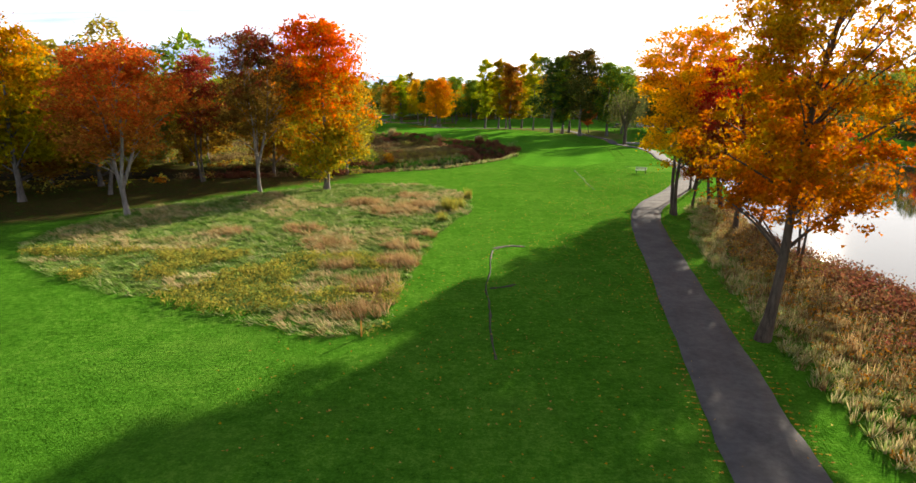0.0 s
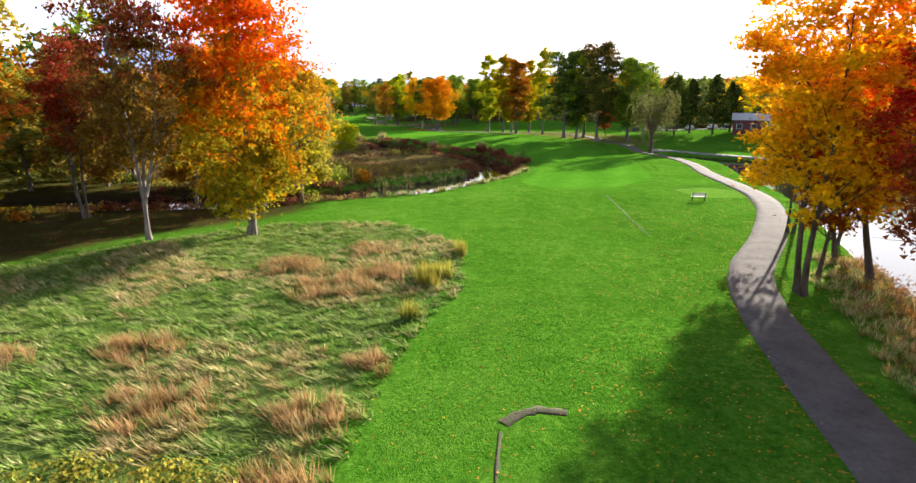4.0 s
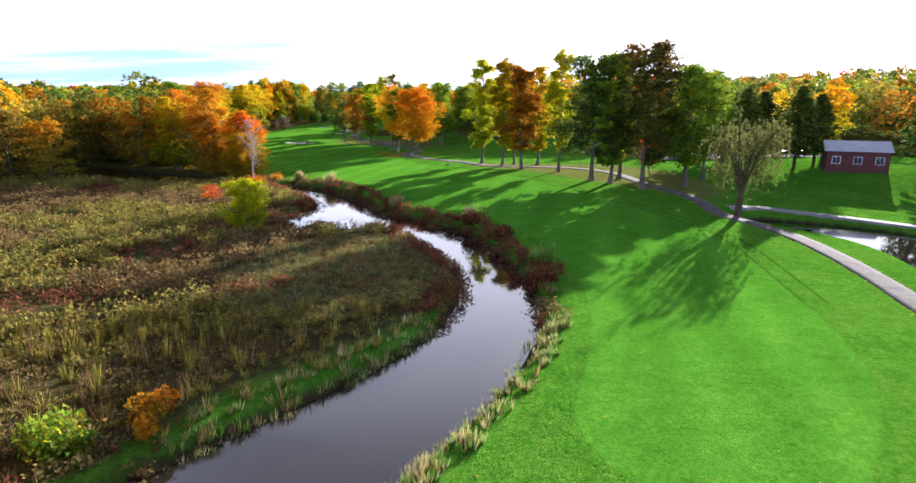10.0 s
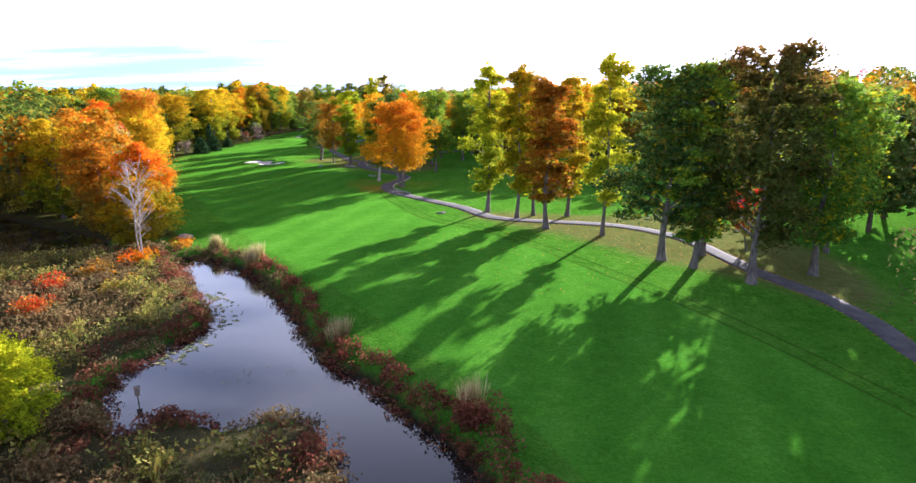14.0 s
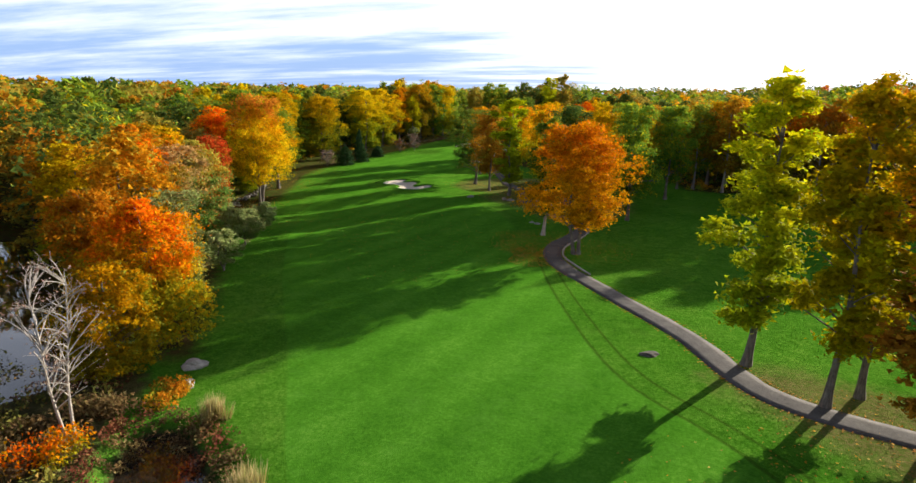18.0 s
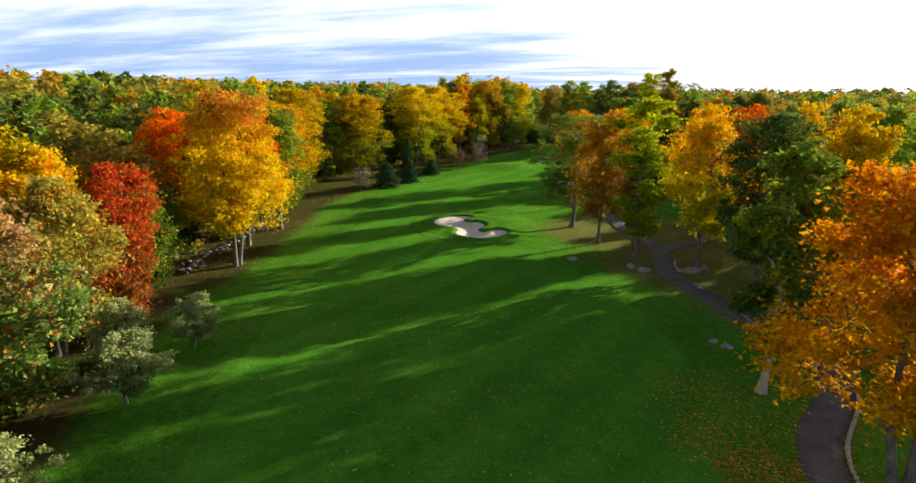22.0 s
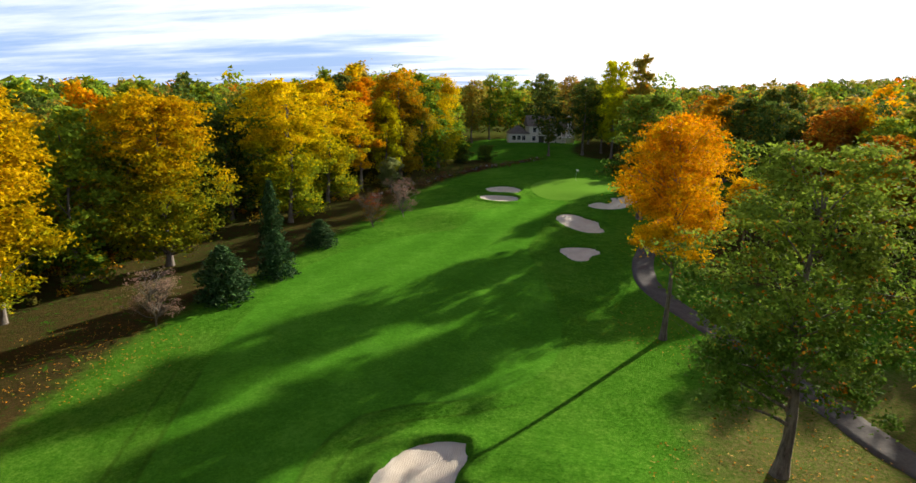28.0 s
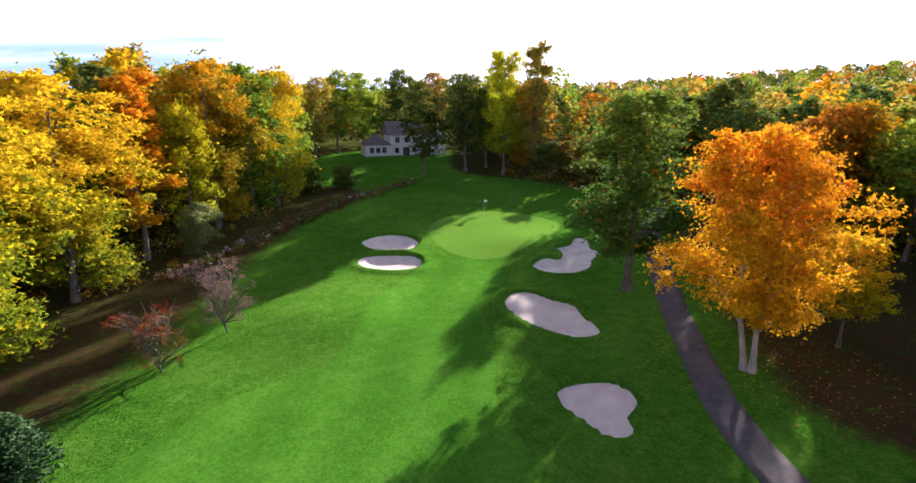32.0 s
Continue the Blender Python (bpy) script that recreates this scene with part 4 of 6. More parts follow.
KINDS = {
    "broad": tree_meshes("broad", 1, 18, 6.5, 0.24, 17000, 0.196, 0.80, 0.16, 445, 1.06, 0.36, limbs=26),
    "round": tree_meshes("round", 2, 18, 7.0, 0.25, 38000, 0.150, 0.72, 0.10, 567, 1.06, 0.34, stems=2, limbs=34),
    "tall": tree_meshes("tall", 3, 22, 3.4, 0.14, 15120, 0.179, 0.78, 0.26, 351, 0.84, 0.27, limbs=30),
    "tall_b": tree_meshes("tall_b", 13, 22, 3.6, 0.18, 15120, 0.179, 0.72, 0.28, 337, 0.87, 0.27, limbs=30),
    "oak_near": tree_meshes("oak_near", 34, 19, 7.0, 0.24, 40000, 0.116, 0.84, 0.16, 480, 0.85, 0.36, limbs=34, twigs=1, inner=1.3),
    "oak": tree_meshes("oak", 4, 22, 6.0, 0.20, 18000, 0.208, 0.86, 0.18, 459, 1.12, 0.40, limbs=28),
    "open": tree_meshes("open", 5, 15, 5.0, 0.33, 19040, 0.140, 0.86, 0.20, 405, 0.81, 0.24, lean=0.40, limbs=34, twigs=1, inner=1.3),
    "open_b": tree_meshes("open_b", 15, 16, 5.0, 0.30, 19040, 0.140, 0.84, 0.20, 405, 0.81, 0.23, stems=2, limbs=36, twigs=1, inner=1.3),
    "forked": tree_meshes("forked", 25, 15, 6.0, 0.36, 19040, 0.140, 0.98, 0.14, 432, 0.81, 0.27, stems=3, limbs=36, fork=0.17, twigs=1, inner=1.3),
    "skirted": tree_meshes("skirted", 16, 18, 6.4, 0.10, 25760, 0.168, 0.74, 0.16, 580, 1.01, 0.33, limbs=36, core=0.2, inner=1.5),
    "skirted_b": tree_meshes("skirted_b", 17, 20, 6.0, 0.08, 24640, 0.174, 0.86, 0.22, 513, 1.06, 0.33, limbs=32, stems=2, core=0.2, inner=1.5),
    "bushy": tree_meshes("bushy", 6, 13, 5.5, 0.05, 21000, 0.160, 0.70, 0.20, 391, 1.06, 0.24, limbs=20),
    "bushy_b": tree_meshes("bushy_b", 26, 13, 5.3, 0.08, 21000, 0.160, 0.84, 0.26, 337, 1.12, 0.24, limbs=20, stems=2),
    "edge": tree_meshes("edge", 27, 19, 5.6, 0.08, 8500, 0.262, 0.80, 0.20, 256, 1.20, 0.30, limbs=10, sides=6, inner=1.3),
    "edge_b": tree_meshes("edge_b", 28, 20, 5.2, 0.12, 8500, 0.262, 0.88, 0.26, 229, 1.24, 0.28, limbs=10, sides=6, inner=1.3),
    "far": tree_meshes("far", 29, 20, 6.0, 0.24, 7000, 0.300, 0.84, 0.20, 190, 1.40, 0.34, limbs=12, sides=6, inner=1.3),
    "open_near": tree_meshes("open_near", 45, 20, 5.6, 0.26, 62000, 0.100, 0.86, 0.22, 620, 0.72, 0.27, lean=0.62, limbs=44, twigs=2, inner=1.2, shear=0.17),
    "high": tree_meshes("high", 37, 19, 5.4, 0.42, 38000, 0.112, 0.80, 0.20, 420, 0.90, 0.27, limbs=34, twigs=1, inner=1.3),
    "apple": tree_meshes("apple", 7, 5.4, 3.1, 0.24, 11000, 0.10, 0.75, 0.16, 190, 0.42, 0.15, lean=0.3, limbs=26, stems=2, fork=0.1),
    "bare": tree_meshes("bare", 8, 6, 2.8, 0.24, 5200, 0.05, 0.8, 0.16, 220, 0.42, 0.10, limbs=70, stems=2, fork=0.12, twigs=3, core=0.0),
    "birch": tree_meshes("birch", 9, 13.5, 3.2, 0.30, 500, 0.10, 0.8, 0.3, 110, 0.8, 0.15, stems=2, limbs=64, twigs=3, core=0.0),
    "wood": tree_meshes("wood", 10, 19, 5.5, 0.10, 3800, 0.390, 0.76, 0.20, 160, 1.50, 0.28, limbs=5, sides=5, inner=1.3),
    "wood_b": tree_meshes("wood_b", 11, 20, 5.0, 0.12, 3800, 0.390, 0.84, 0.26, 150, 1.50, 0.28, limbs=5, sides=5, inner=1.3),
}


def conifer_meshes(name, seed, H, R, tiers, per, size, skirt=0.04, droop=0.25, blunt=1.0):
    rng = np.random.default_rng(seed)
    pts = []
    for i in range(tiers):
        u = i / tiers
        rr = R * (1 - u ** blunt) ** 0.85 * rng.uniform(0.85, 1.1)
        for b in range(per):
            a = rng.uniform(0, 6.283)
            k = rng.random(11) ** 0.6
            ln = rr * rng.uniform(0.75, 1.12)
            pts.append(np.stack([np.cos(a) * ln * k, np.sin(a) * ln * k, skirt * H + u * H * (1 - skirt) - droop * ln * k + 0.1 * k], 1) + rng.normal(size=(11, 3)) * 0.10)
    p = np.concatenate(pts)
    lv, lq = leaves(rng, p, size, 0.8)
    tv, tq = tube([(0, 0, -0.3), (0, 0, H * 0.5), (0, 0, H * 0.98)], [H * 0.018 + 0.05, H * 0.011 + 0.02, 0.015], 7)
    return {"trunk": mesh_np(name + "_trunk", tv, tq, ["bark_brown"], smooth_shade=True), "crown": mesh_np(name + "_crown", lv, lq, ["leaf_spruce"], attrs={"rise": np.clip(lv[:, 2] / H, 0, 1)}), "H": H, "R": R}


KINDS["spruce"] = conifer_meshes("spruce", 21, 5.5, 2.2, 26, 24, 0.15, blunt=2.6)
KINDS["pine"] = conifer_meshes("pine", 22, 17, 5.0, 22, 16, 0.45, 0.22, 0.10, 1.8)


def willow_meshes(seed, H, R):
    """A thin weeping crown of hanging strands on a forked trunk; limbs apart."""
    rng = np.random.default_rng(seed)
    limbs, ends = [], []
    for i in range(11):
        a = i * 2.4
        e = np.array([R * rng.uniform(0.3, 0.8) * math.cos(a), R * rng.uniform(0.3, 0.8) * math.sin(a), H * rng.uniform(0.72, 1.0)])
        s0 = np.array([0.12, 0.08, H * rng.uniform(0.16, 0.34)])
        pts_ = [s0, s0 * 0.55 + e * 0.45 + np.array([0, 0, 0.9]), e]
        limbs.append(mesh_np("willow_limb", *tube(pts_, [0.20, 0.11, 0.03], 6), ["bark_brown"], smooth_shade=True))
        ends += [pts_[1] * (1 - k) + e * k for k in (0.2, 0.5, 0.8, 1.0)]
    pts = []
    for i in range(250):
        top_ = ends[rng.integers(len(ends))] + rng.normal(size=3) * np.array([0.9, 0.9, 0.5])
        ln = (top_[2] - 0.12 * H) * rng.uniform(0.25, 0.85)
        s = np.linspace(0, 1, 34)
        out_ = top_[:2] / (np.linalg.norm(top_[:2]) + 0.5) * rng.uniform(0.2, 1.1)
        pts.append(np.stack([top_[0] + out_[0] * np.sqrt(s), top_[1] + out_[1] * np.sqrt(s), top_[2] + 0.5 * s - (ln + 0.5) * s * s], 1) + rng.normal(size=(34, 3)) * 0.11)
    lv, lq = leaves(rng, np.concatenate(pts), 0.13, 0.0)
    tv, tq = tube([(0, 0, -0.4), (0.1, 0.05, H * 0.18), (0.12, 0.08, H * 0.36)], [0.52, 0.40, 0.24], 9)
    return {"trunk": mesh_np("willow_trunk", tv, tq, ["bark_brown"], smooth_shade=True), "crown": mesh_np("willow_crown", lv, lq, ["leaf_olive"], attrs={"rise": np.clip(lv[:, 2] / H, 0, 1)}), "limbs": limbs, "H": H, "R": R}


KINDS["willow"] = willow_meshes(31, 11, 5.2)


def tree(name, kind, x, y, H, R, leaf, label, turn=None, bark=None, group="", sink=0.15):
    """A tree: an empty at its foot with trunk and crown under it."""
    k = KINDS[kind]
    root = new(name)
    root.empty_display_size = 0.5
    turn = turn if turn is not None else (x * 37.7 + y * 91.3) % 360
    root.matrix_world = pose(x, y, place(x, y, sink), 0, 0, turn) @ Matrix.Diagonal((R / k["R"], R / k["R"], H / k["H"], 1))
    for part_name in ("trunk", "crown"):
        ob = new(part_name, k[part_name])
        ob.parent = root
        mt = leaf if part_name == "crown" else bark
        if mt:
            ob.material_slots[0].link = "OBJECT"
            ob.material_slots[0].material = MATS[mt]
    for limb in k.get("limbs", ()):
        new("limb", limb).parent = root
    return tagged(root, label, "tree", group)


# trees by the first lawn
tree("maple_tree", "forked", -28.6, 50.5, 14.4, 6.4, "leaf_red", "red maple with a pale forked trunk beside the fescue", 200, "bark_mid")
tree("maple_tree", "forked", -21.8, 65.0, 17.0, 5.4, "leaf_dark_red", "dark red maple with a bent pale trunk", 150, "bark_mid")
tree("maple_tree", "skirted", -14.9, 66.9, 18.6, 6.0, "leaf_orange_green", "bright orange maple, green lower leaves, by the fescue")
tree("bank_tree", "broad", -16.0, 85.2, 16.2, 4.8, "leaf_orange_olive", "olive and yellow tree on the creek bank")
tree("oak_tree", "broad", -42.5, 57, 17.5, 5.5, "leaf_gold", "tall golden tree at the wood edge")
tree("maple_tree", "open", -36.5, 62, 14.5, 4.6, "leaf_red", "red maple at the dark wood edge")
tree("maple_tree", "open_b", -31.5, 73, 15.5, 4.4, "leaf_dark_red", "dark red maple at the dark wood edge")
tree("maple_tree", "broad", -24.6, 79.5, 16, 4.4, "leaf_rust", "rust brown tree on the creek bank")
tree("maple_tree", "skirted", -25.4, 95.5, 17.5, 5.4, "leaf_orange_green", "orange tree with yellow lower leaves over the creek")
tree("maple_tree", "skirted_b", -27, 99, 15.5, 5.0, "leaf_orange", "orange tree on the far creek bank")
tree("maple_tree", "skirted", -21.4, 90.8, 14.5, 4.4, "leaf_orange", "tall orange tree on the far creek bank")
tree("maple_tree", "round", -33, 100, 15, 5.2, "leaf_orange_green", "orange and green tree at the marsh edge")
tree("maple_tree", "open_near", 12.9, 23.8, 20.5, 4.9, "leaf_mixed", "orange and rust maple with a dark leaning trunk beside the path", 10, "bark_brown")
tree("maple_tree", "open", 18.6, 16.6, 14.5, 4.4, "leaf_rust", "rust brown tree leaning over the pond bank", 340, "bark_brown")
tree("maple_tree", "open_b", 20, 54.0, 17, 5.4, "leaf_amber", "golden maple with two dark trunks by the path", 75, "bark_brown")
tree("maple_tree", "open", 25.2, 56.5, 14.5, 5.0, "leaf_orange", "orange maple on the pond bank", 120, "bark_brown")
tree("maple_tree", "open_b", 27.4, 69, 14.5, 3.6, "leaf_rust", "rust maple leaning over the pond", 160, "bark_brown")
tree("maple_tree", "open", 22.5, 47, 13.5, 4.8, "leaf_red", "orange maple on the pond bank", 220, "bark_brown")
tree("maple_tree", "open_b", 22.5, 38, 9, 3.0, "leaf_red", "small red maple on the pond bank", 260, "bark_brown")
for x, y, H, R, lf, lb in ((26.0, 61.2, 12.5, 3.8, "leaf_orange", "orange maple leaning over the pond bank"), (26.6, 51.4, 11.5, 3.7, "leaf_mixed", "orange and rust maple over the pond edge"),
                           (29.4, 66.0, 11, 3.4, "leaf_orange", "small orange maple at the water"), (23.0, 57.6, 9.5, 3.0, "leaf_mixed", "young orange maple among the dark trunks")):
    tree("maple_tree", "open", x, y, H, R, lf, lb, None, "bark_brown")
# the stand between fairway and cart path
STAND = "stand of trees along the cart path"
for nm, kd, x, y, H, R, lf, lb in (
        ("tulip_tree", "tall", 9.3, 210.6, 23, 4.3, "leaf_yellow_green", "slim yellow-green tree beside the cart path"),
        ("tulip_tree", "tall_b", 13.5, 204.4, 22.8, 4.0, "leaf_yellow", "slim yellow tree beside the cart path"),
        ("tulip_tree", "tall", 16.3, 206.6, 20.5, 3.6, "leaf_gold", "slim golden tree beside the cart path"),
        ("oak_tree", "tall_b", 16.7, 196.8, 20.6, 5.0, "leaf_rust", "rust brown oak beside the cart path"),
        ("tulip_tree", "tall", 21.4, 206.0, 21, 4.0, "leaf_yellow", "slim yellow tree behind the cart path"),
        ("tulip_tree", "tall_b", 23.8, 192.4, 23.5, 3.7, "leaf_yellow_green", "slim olive and yellow tree beside the cart path"),
        ("oak_tree", "oak", 28.0, 181.0, 21.8, 6.6, "leaf_dark_green", "dense dark green oak beside the fairway"),
        ("oak_tree", "tall", 30.6, 178.6, 22, 4.6, "leaf_green", "tall green tree with a bare lower trunk"),
        ("oak_tree", "tall_b", 33.4, 183.4, 22.5, 5.0, "leaf_dark_green", "tall dark green tree by the path"),
        ("oak_tree", "oak", 35.0, 173.8, 23.8, 6.6, "leaf_rust_green", "tall dark oak with a rust crown by the path"),
        ("oak_tree", "oak", 43.5, 177.5, 20.8, 6.2, "leaf_green", "green oak behind the cart path"),
        ("oak_tree", "broad", 50.5, 186.5, 20, 5.6, "leaf_green", "broad green tree on the lawn"),
        ("maple_tree", "open", 40.0, 186, 8, 2.6, "leaf_red", "small red maple under the tall trees")):
    tree(nm, kd, x, y, H, R, lf, lb, group=STAND)
tree("weeping_willow", "willow", 42.9, 155.6, 14.5, 5.4, "leaf_willow", "weeping willow at the end of the pond")
# pines and lawn trees beyond the pond
for x, y, H, R in ((62, 196, 17, 5), (69, 203, 16, 5), (73, 196, 17, 5), (80, 201, 15, 4.6), (57, 205, 18, 5.4), (92, 186, 15, 5), (66, 214, 17, 5)):
    tree("pine_tree", "pine", x, y, H, R, "leaf_dark_green", "dark green pine on the lawn beyond the pond", group="pines beyond the pond")
for x, y, H, R, lf in ((98, 178, 11, 5, "leaf_dark_green"), (104, 170, 12, 5.5, "leaf_olive"), (112, 160, 11, 5.5, "leaf_gold"), (86, 208, 16, 5.5, "leaf_gold"), (116, 145, 12, 6, "leaf_orange"), (122, 118, 12, 6, "leaf_green")):
    tree("lawn_tree", "far", x, y, H, R, lf, "bushy autumn tree on the lawn beyond the pond", group="lawn trees beyond the pond")
# trees beyond the second lawn
for i, (x, y) in enumerate(((12.5, 307), (18.5, 304), (24, 304.5), (30, 303), (36, 301), (42, 297.5), (48, 295), (55, 290), (62, 286.5), (70, 281), (78, 275), (16, 313), (27, 311), (39, 307), (52, 299), (66, 290), (33, 313), (21, 318))):
    tree("lawn_tree", "far", x, y, 19.3 + (i * 7) % 4 * 0.5, 5.3 + (i * 3) % 3 * 0.5, ("leaf_green", "leaf_rust", "leaf_bronze", "leaf_orange_green", "leaf_orange_olive", "leaf_gold")[i % 6], ("green", "rust brown", "bronze", "orange and green", "orange and olive", "golden")[i % 6] + " tall tree at the edge of the second lawn", bark="bark_mid", group="trees beyond the second lawn")
for i, (x, y, H) in enumerate(((-2.5, 380, 17), (-8, 389, 18), (-14.5, 397, 18), (0.5, 368, 15.5), (2.5, 356, 15), (4.5, 344, 15), (4, 374, 17), (-3, 390, 19))):
    tree("slope_tree", "far", x, y, H, 6.2, ("leaf_green", "leaf_rust", "leaf_dark_green", "leaf_bronze")[i % 4], ("green", "rust brown", "dark green", "bronze")[i % 4] + " tall tree on the wooded slope", group="trees on the wooded slope")
# single trees along the middle of the hole
tree("maple_tree", "round", -8.2, 244.3, 18.6, 7.6, "leaf_amber", "glowing golden orange maple beside the bend of the cart path", 30)
tree("oak_tree", "tall_b", -14.2, 254.2, 18.8, 4.0, "leaf_green", "green tree with a pale bare trunk", 80, "bark_pale")
EAST = "trees on the right of the fairway bunker"
for nm, kd, x, y, H, R, lf, lb in (
        ("oak_tree", "oak_near", -39.6, 306.6, 18.8, 7.6, "leaf_green_orange", "broad green oak flecked with orange by the bunker"),
        ("oak_tree", "broad", -33.3, 296.0, 19.3, 4.8, "leaf_rust", "rust brown oak near the bunker"),
        ("maple_tree", "tall", -28.4, 296.2, 16.6, 2.2, "leaf_dark_red", "slim dark red maple by the path"),
        ("tulip_tree", "tall", -27.5, 290.0, 21, 4.4, "leaf_yellow_green", "bright yellow-green tree at the path junction"),
        ("tulip_tree", "broad", -20.5, 306.8, 20.3, 4.2, "leaf_gold", "golden tree in the path island"),
        ("maple_tree", "broad", -19.3, 287.0, 20.2, 5.2, "leaf_gold", "orange and gold maple beside the path"),
        ("oak_tree", "oak", -13.5, 278.0, 20, 5.4, "leaf_dark_green", "dark green oak beside the path"),
        ("maple_tree", "broad", -10, 290, 20.5, 4.4, "leaf_yellow", "tall yellow maple behind the path"),
        ("oak_tree", "oak", -3, 284, 20.5, 4.6, "leaf_green", "tall green oak behind the path"),
        ("oak_tree", "oak", -1.5, 270, 20.5, 4.6, "leaf_green", "tall green oak behind the orange maple"),
        ("maple_tree", "broad", -6.5, 275, 20.5, 4.2, "leaf_yellow", "tall yellow maple behind the orange maple"),
        ("maple_tree", "high", -43.2, 325.6, 19, 5.4, "leaf_honey", "amber orange maple beside the path"),
        ("maple_tree", "broad", -14, 312, 20, 6, "leaf_orange", "orange maple behind the path"),
        ("maple_tree", "round", -38, 354.6, 17.8, 6.6, "leaf_honey", "golden orange maple with twin pale trunks"),
        ("oak_tree", "oak", -40.6, 371.4, 19.6, 6.4, "leaf_green_orange", "green oak with orange top beside the green"),
        ("maple_tree", "open", -28.6, 357.2, 9.6, 3.6, "leaf_gold", "small orange maple in the rough"),
        ("maple_tree", "open_b", -26.6, 362.0, 9, 3.2, "leaf_gold", "small golden maple in the rough"),
        ("maple_tree", "broad", -8, 365.5, 14.5, 6.4, "leaf_orange_olive", "orange and olive maple in the rough"),
        ("maple_tree", "round", -13.5, 358, 13, 5.2, "leaf_bronze", "bronze orange maple in the rough"),
        ("oak_tree", "broad", 4, 338, 18, 6, "leaf_rust", "rust oak in the rough"),
        ("maple_tree", "broad", -1, 300, 19.5, 5, "leaf_gold", "golden maple behind the branching path"),
        ("oak_tree", "oak", 6, 293, 19.5, 5, "leaf_green", "tall green oak behind the branching path"),
        ("oak_tree", "broad", 9, 307, 19, 5, "leaf_rust", "rust brown oak behind the branching path")):
    tree(nm, kd, x, y, H, R, lf, lb, group=EAST, bark="bark_pale" if "pale" in lb else None)
# the wooded creek side on the left of the fairway
WEST = "creek-side row of autumn trees"
for kd, x, y, H, R, lf, lb in (
        ("bushy", -40.6, 195.2, 9.4, 4.2, "leaf_bronze", "low yellow-brown tree over the creek"),
        ("bushy_b", -41.4, 201.4, 13.6, 5.0, "leaf_orange_green", "orange-red maple over the creek"),
        ("bushy", -46.5, 208, 9.4, 4.6, "leaf_olive", "olive tree beside the fairway"),
        ("bushy_b", -53.6, 214, 13, 6.2, "leaf_sage", "grey-green tree beside the fairway"),
        ("bushy", -50, 204, 13.5, 5.4, "leaf_orange_olive", "orange and olive tree behind the creek"),
        ("bushy_b", -60.5, 221, 15, 6.2, "leaf_orange_olive", "orange and olive tree beside the fairway"),
        ("bushy", -63, 230, 15, 6.4, "leaf_rose", "broad green tree with a dusty rose top"),
        ("bushy_b", -68.6, 238, 15, 5.6, "leaf_olive", "olive tree beside the fairway"),
        ("bushy", -72, 247, 15.6, 4.6, "leaf_red", "red maple beside the fairway"),
        ("bushy_b", -77.4, 253, 14.5, 4.6, "leaf_green", "green tree beside the fairway"),
        ("bushy", -79, 245, 17, 5.2, "leaf_gold", "golden tree behind the row"),
        ("bushy_b", -81.6, 260, 10, 3.8, "leaf_green", "low green tree beside the stone wall"),
        ("round", -75.6, 267.0, 22.5, 7.6, "leaf_gold_red", "big golden maple with red top beside the wall"),
        ("broad", -81.4, 275.2, 20, 5.8, "leaf_orange_green", "orange and green maple beside the wall"),
        ("oak", -83.6, 285.2, 19.5, 5.6, "leaf_green", "green tree at the turn of the fairway"),
        ("broad", -86, 266, 20, 6, "leaf_orange_green", "orange topped maple in the wood edge"),
        ("bushy", -88, 279, 14, 5, "leaf_yellow_green", "yellow-green tree at the wood edge"),
        ("skirted", -91.6, 294.5, 16.5, 5.6, "leaf_gold_green", "yellow and green maple with low branches at the wood edge"),
        ("oak", -100, 296, 23, 6.4, "leaf_green", "tall pale green tree behind the wood edge")):
    tree("creek_side_tree", kd, x, y, H, R, lf, lb, group=WEST)
for x, y, H, R in ((-50.6, 222, 5.5, 3.1), (-56, 234.4, 5.6, 3.3), (-62.5, 239.4, 5.3, 2.8), (-59.5, 244, 5.0, 2.6)):
    tree("crab_apple_tree", "apple", x, y, H, R, "leaf_grey_green", "small grey-green crab apple on the fairway edge", group="crab apples")
tree("birch_tree", "birch", -35.4, 186.6, 13.4, 3.2, "leaf_bare", "bare pale birch at the marsh edge", 10, "bark_pale")
tree("marsh_tree", "bushy", -23.2, 147, 6.6, 3.4, "leaf_yellow_green", "bright yellow-green tree in the marsh")
for x, y, H, R in ((-86.2, 326, 5.8, 2.9), (-84.6, 334.2, 5.6, 2.4), (-84.6, 346.6, 3.8, 2.3)):
    tree("spruce_tree", "spruce", x, y, H, R, "leaf_spruce", "small dark green spruce on the fairway edge", group="young spruces")
tree("spruce_tree", "spruce", -90.4, 344.4, 9.2, 1.8, "leaf_spruce", "tall thin dark green conifer at the wood edge")
tree("ornamental_tree", "bare", -88.4, 318.6, 5.3, 2.9, "leaf_bare", "small leafless ornamental tree on the rough")
tree("ornamental_tree", "bare", -81.1, 357.7, 5.2, 2.8, "leaf_dark_red", "small thin tree with last red leaves")
tree("ornamental_tree", "bare", -78.2, 364.2, 6.4, 2.8, "leaf_bare", "small thin tree with brown leaves")
tree("tall_oak", "oak", -41, 444, 26, 5.2, "leaf_yellow_green", "very tall twin tree behind the green")
tree("tall_oak", "tall_b", -35, 440, 27.5, 4.0, "leaf_olive", "very tall slim tree behind the green")

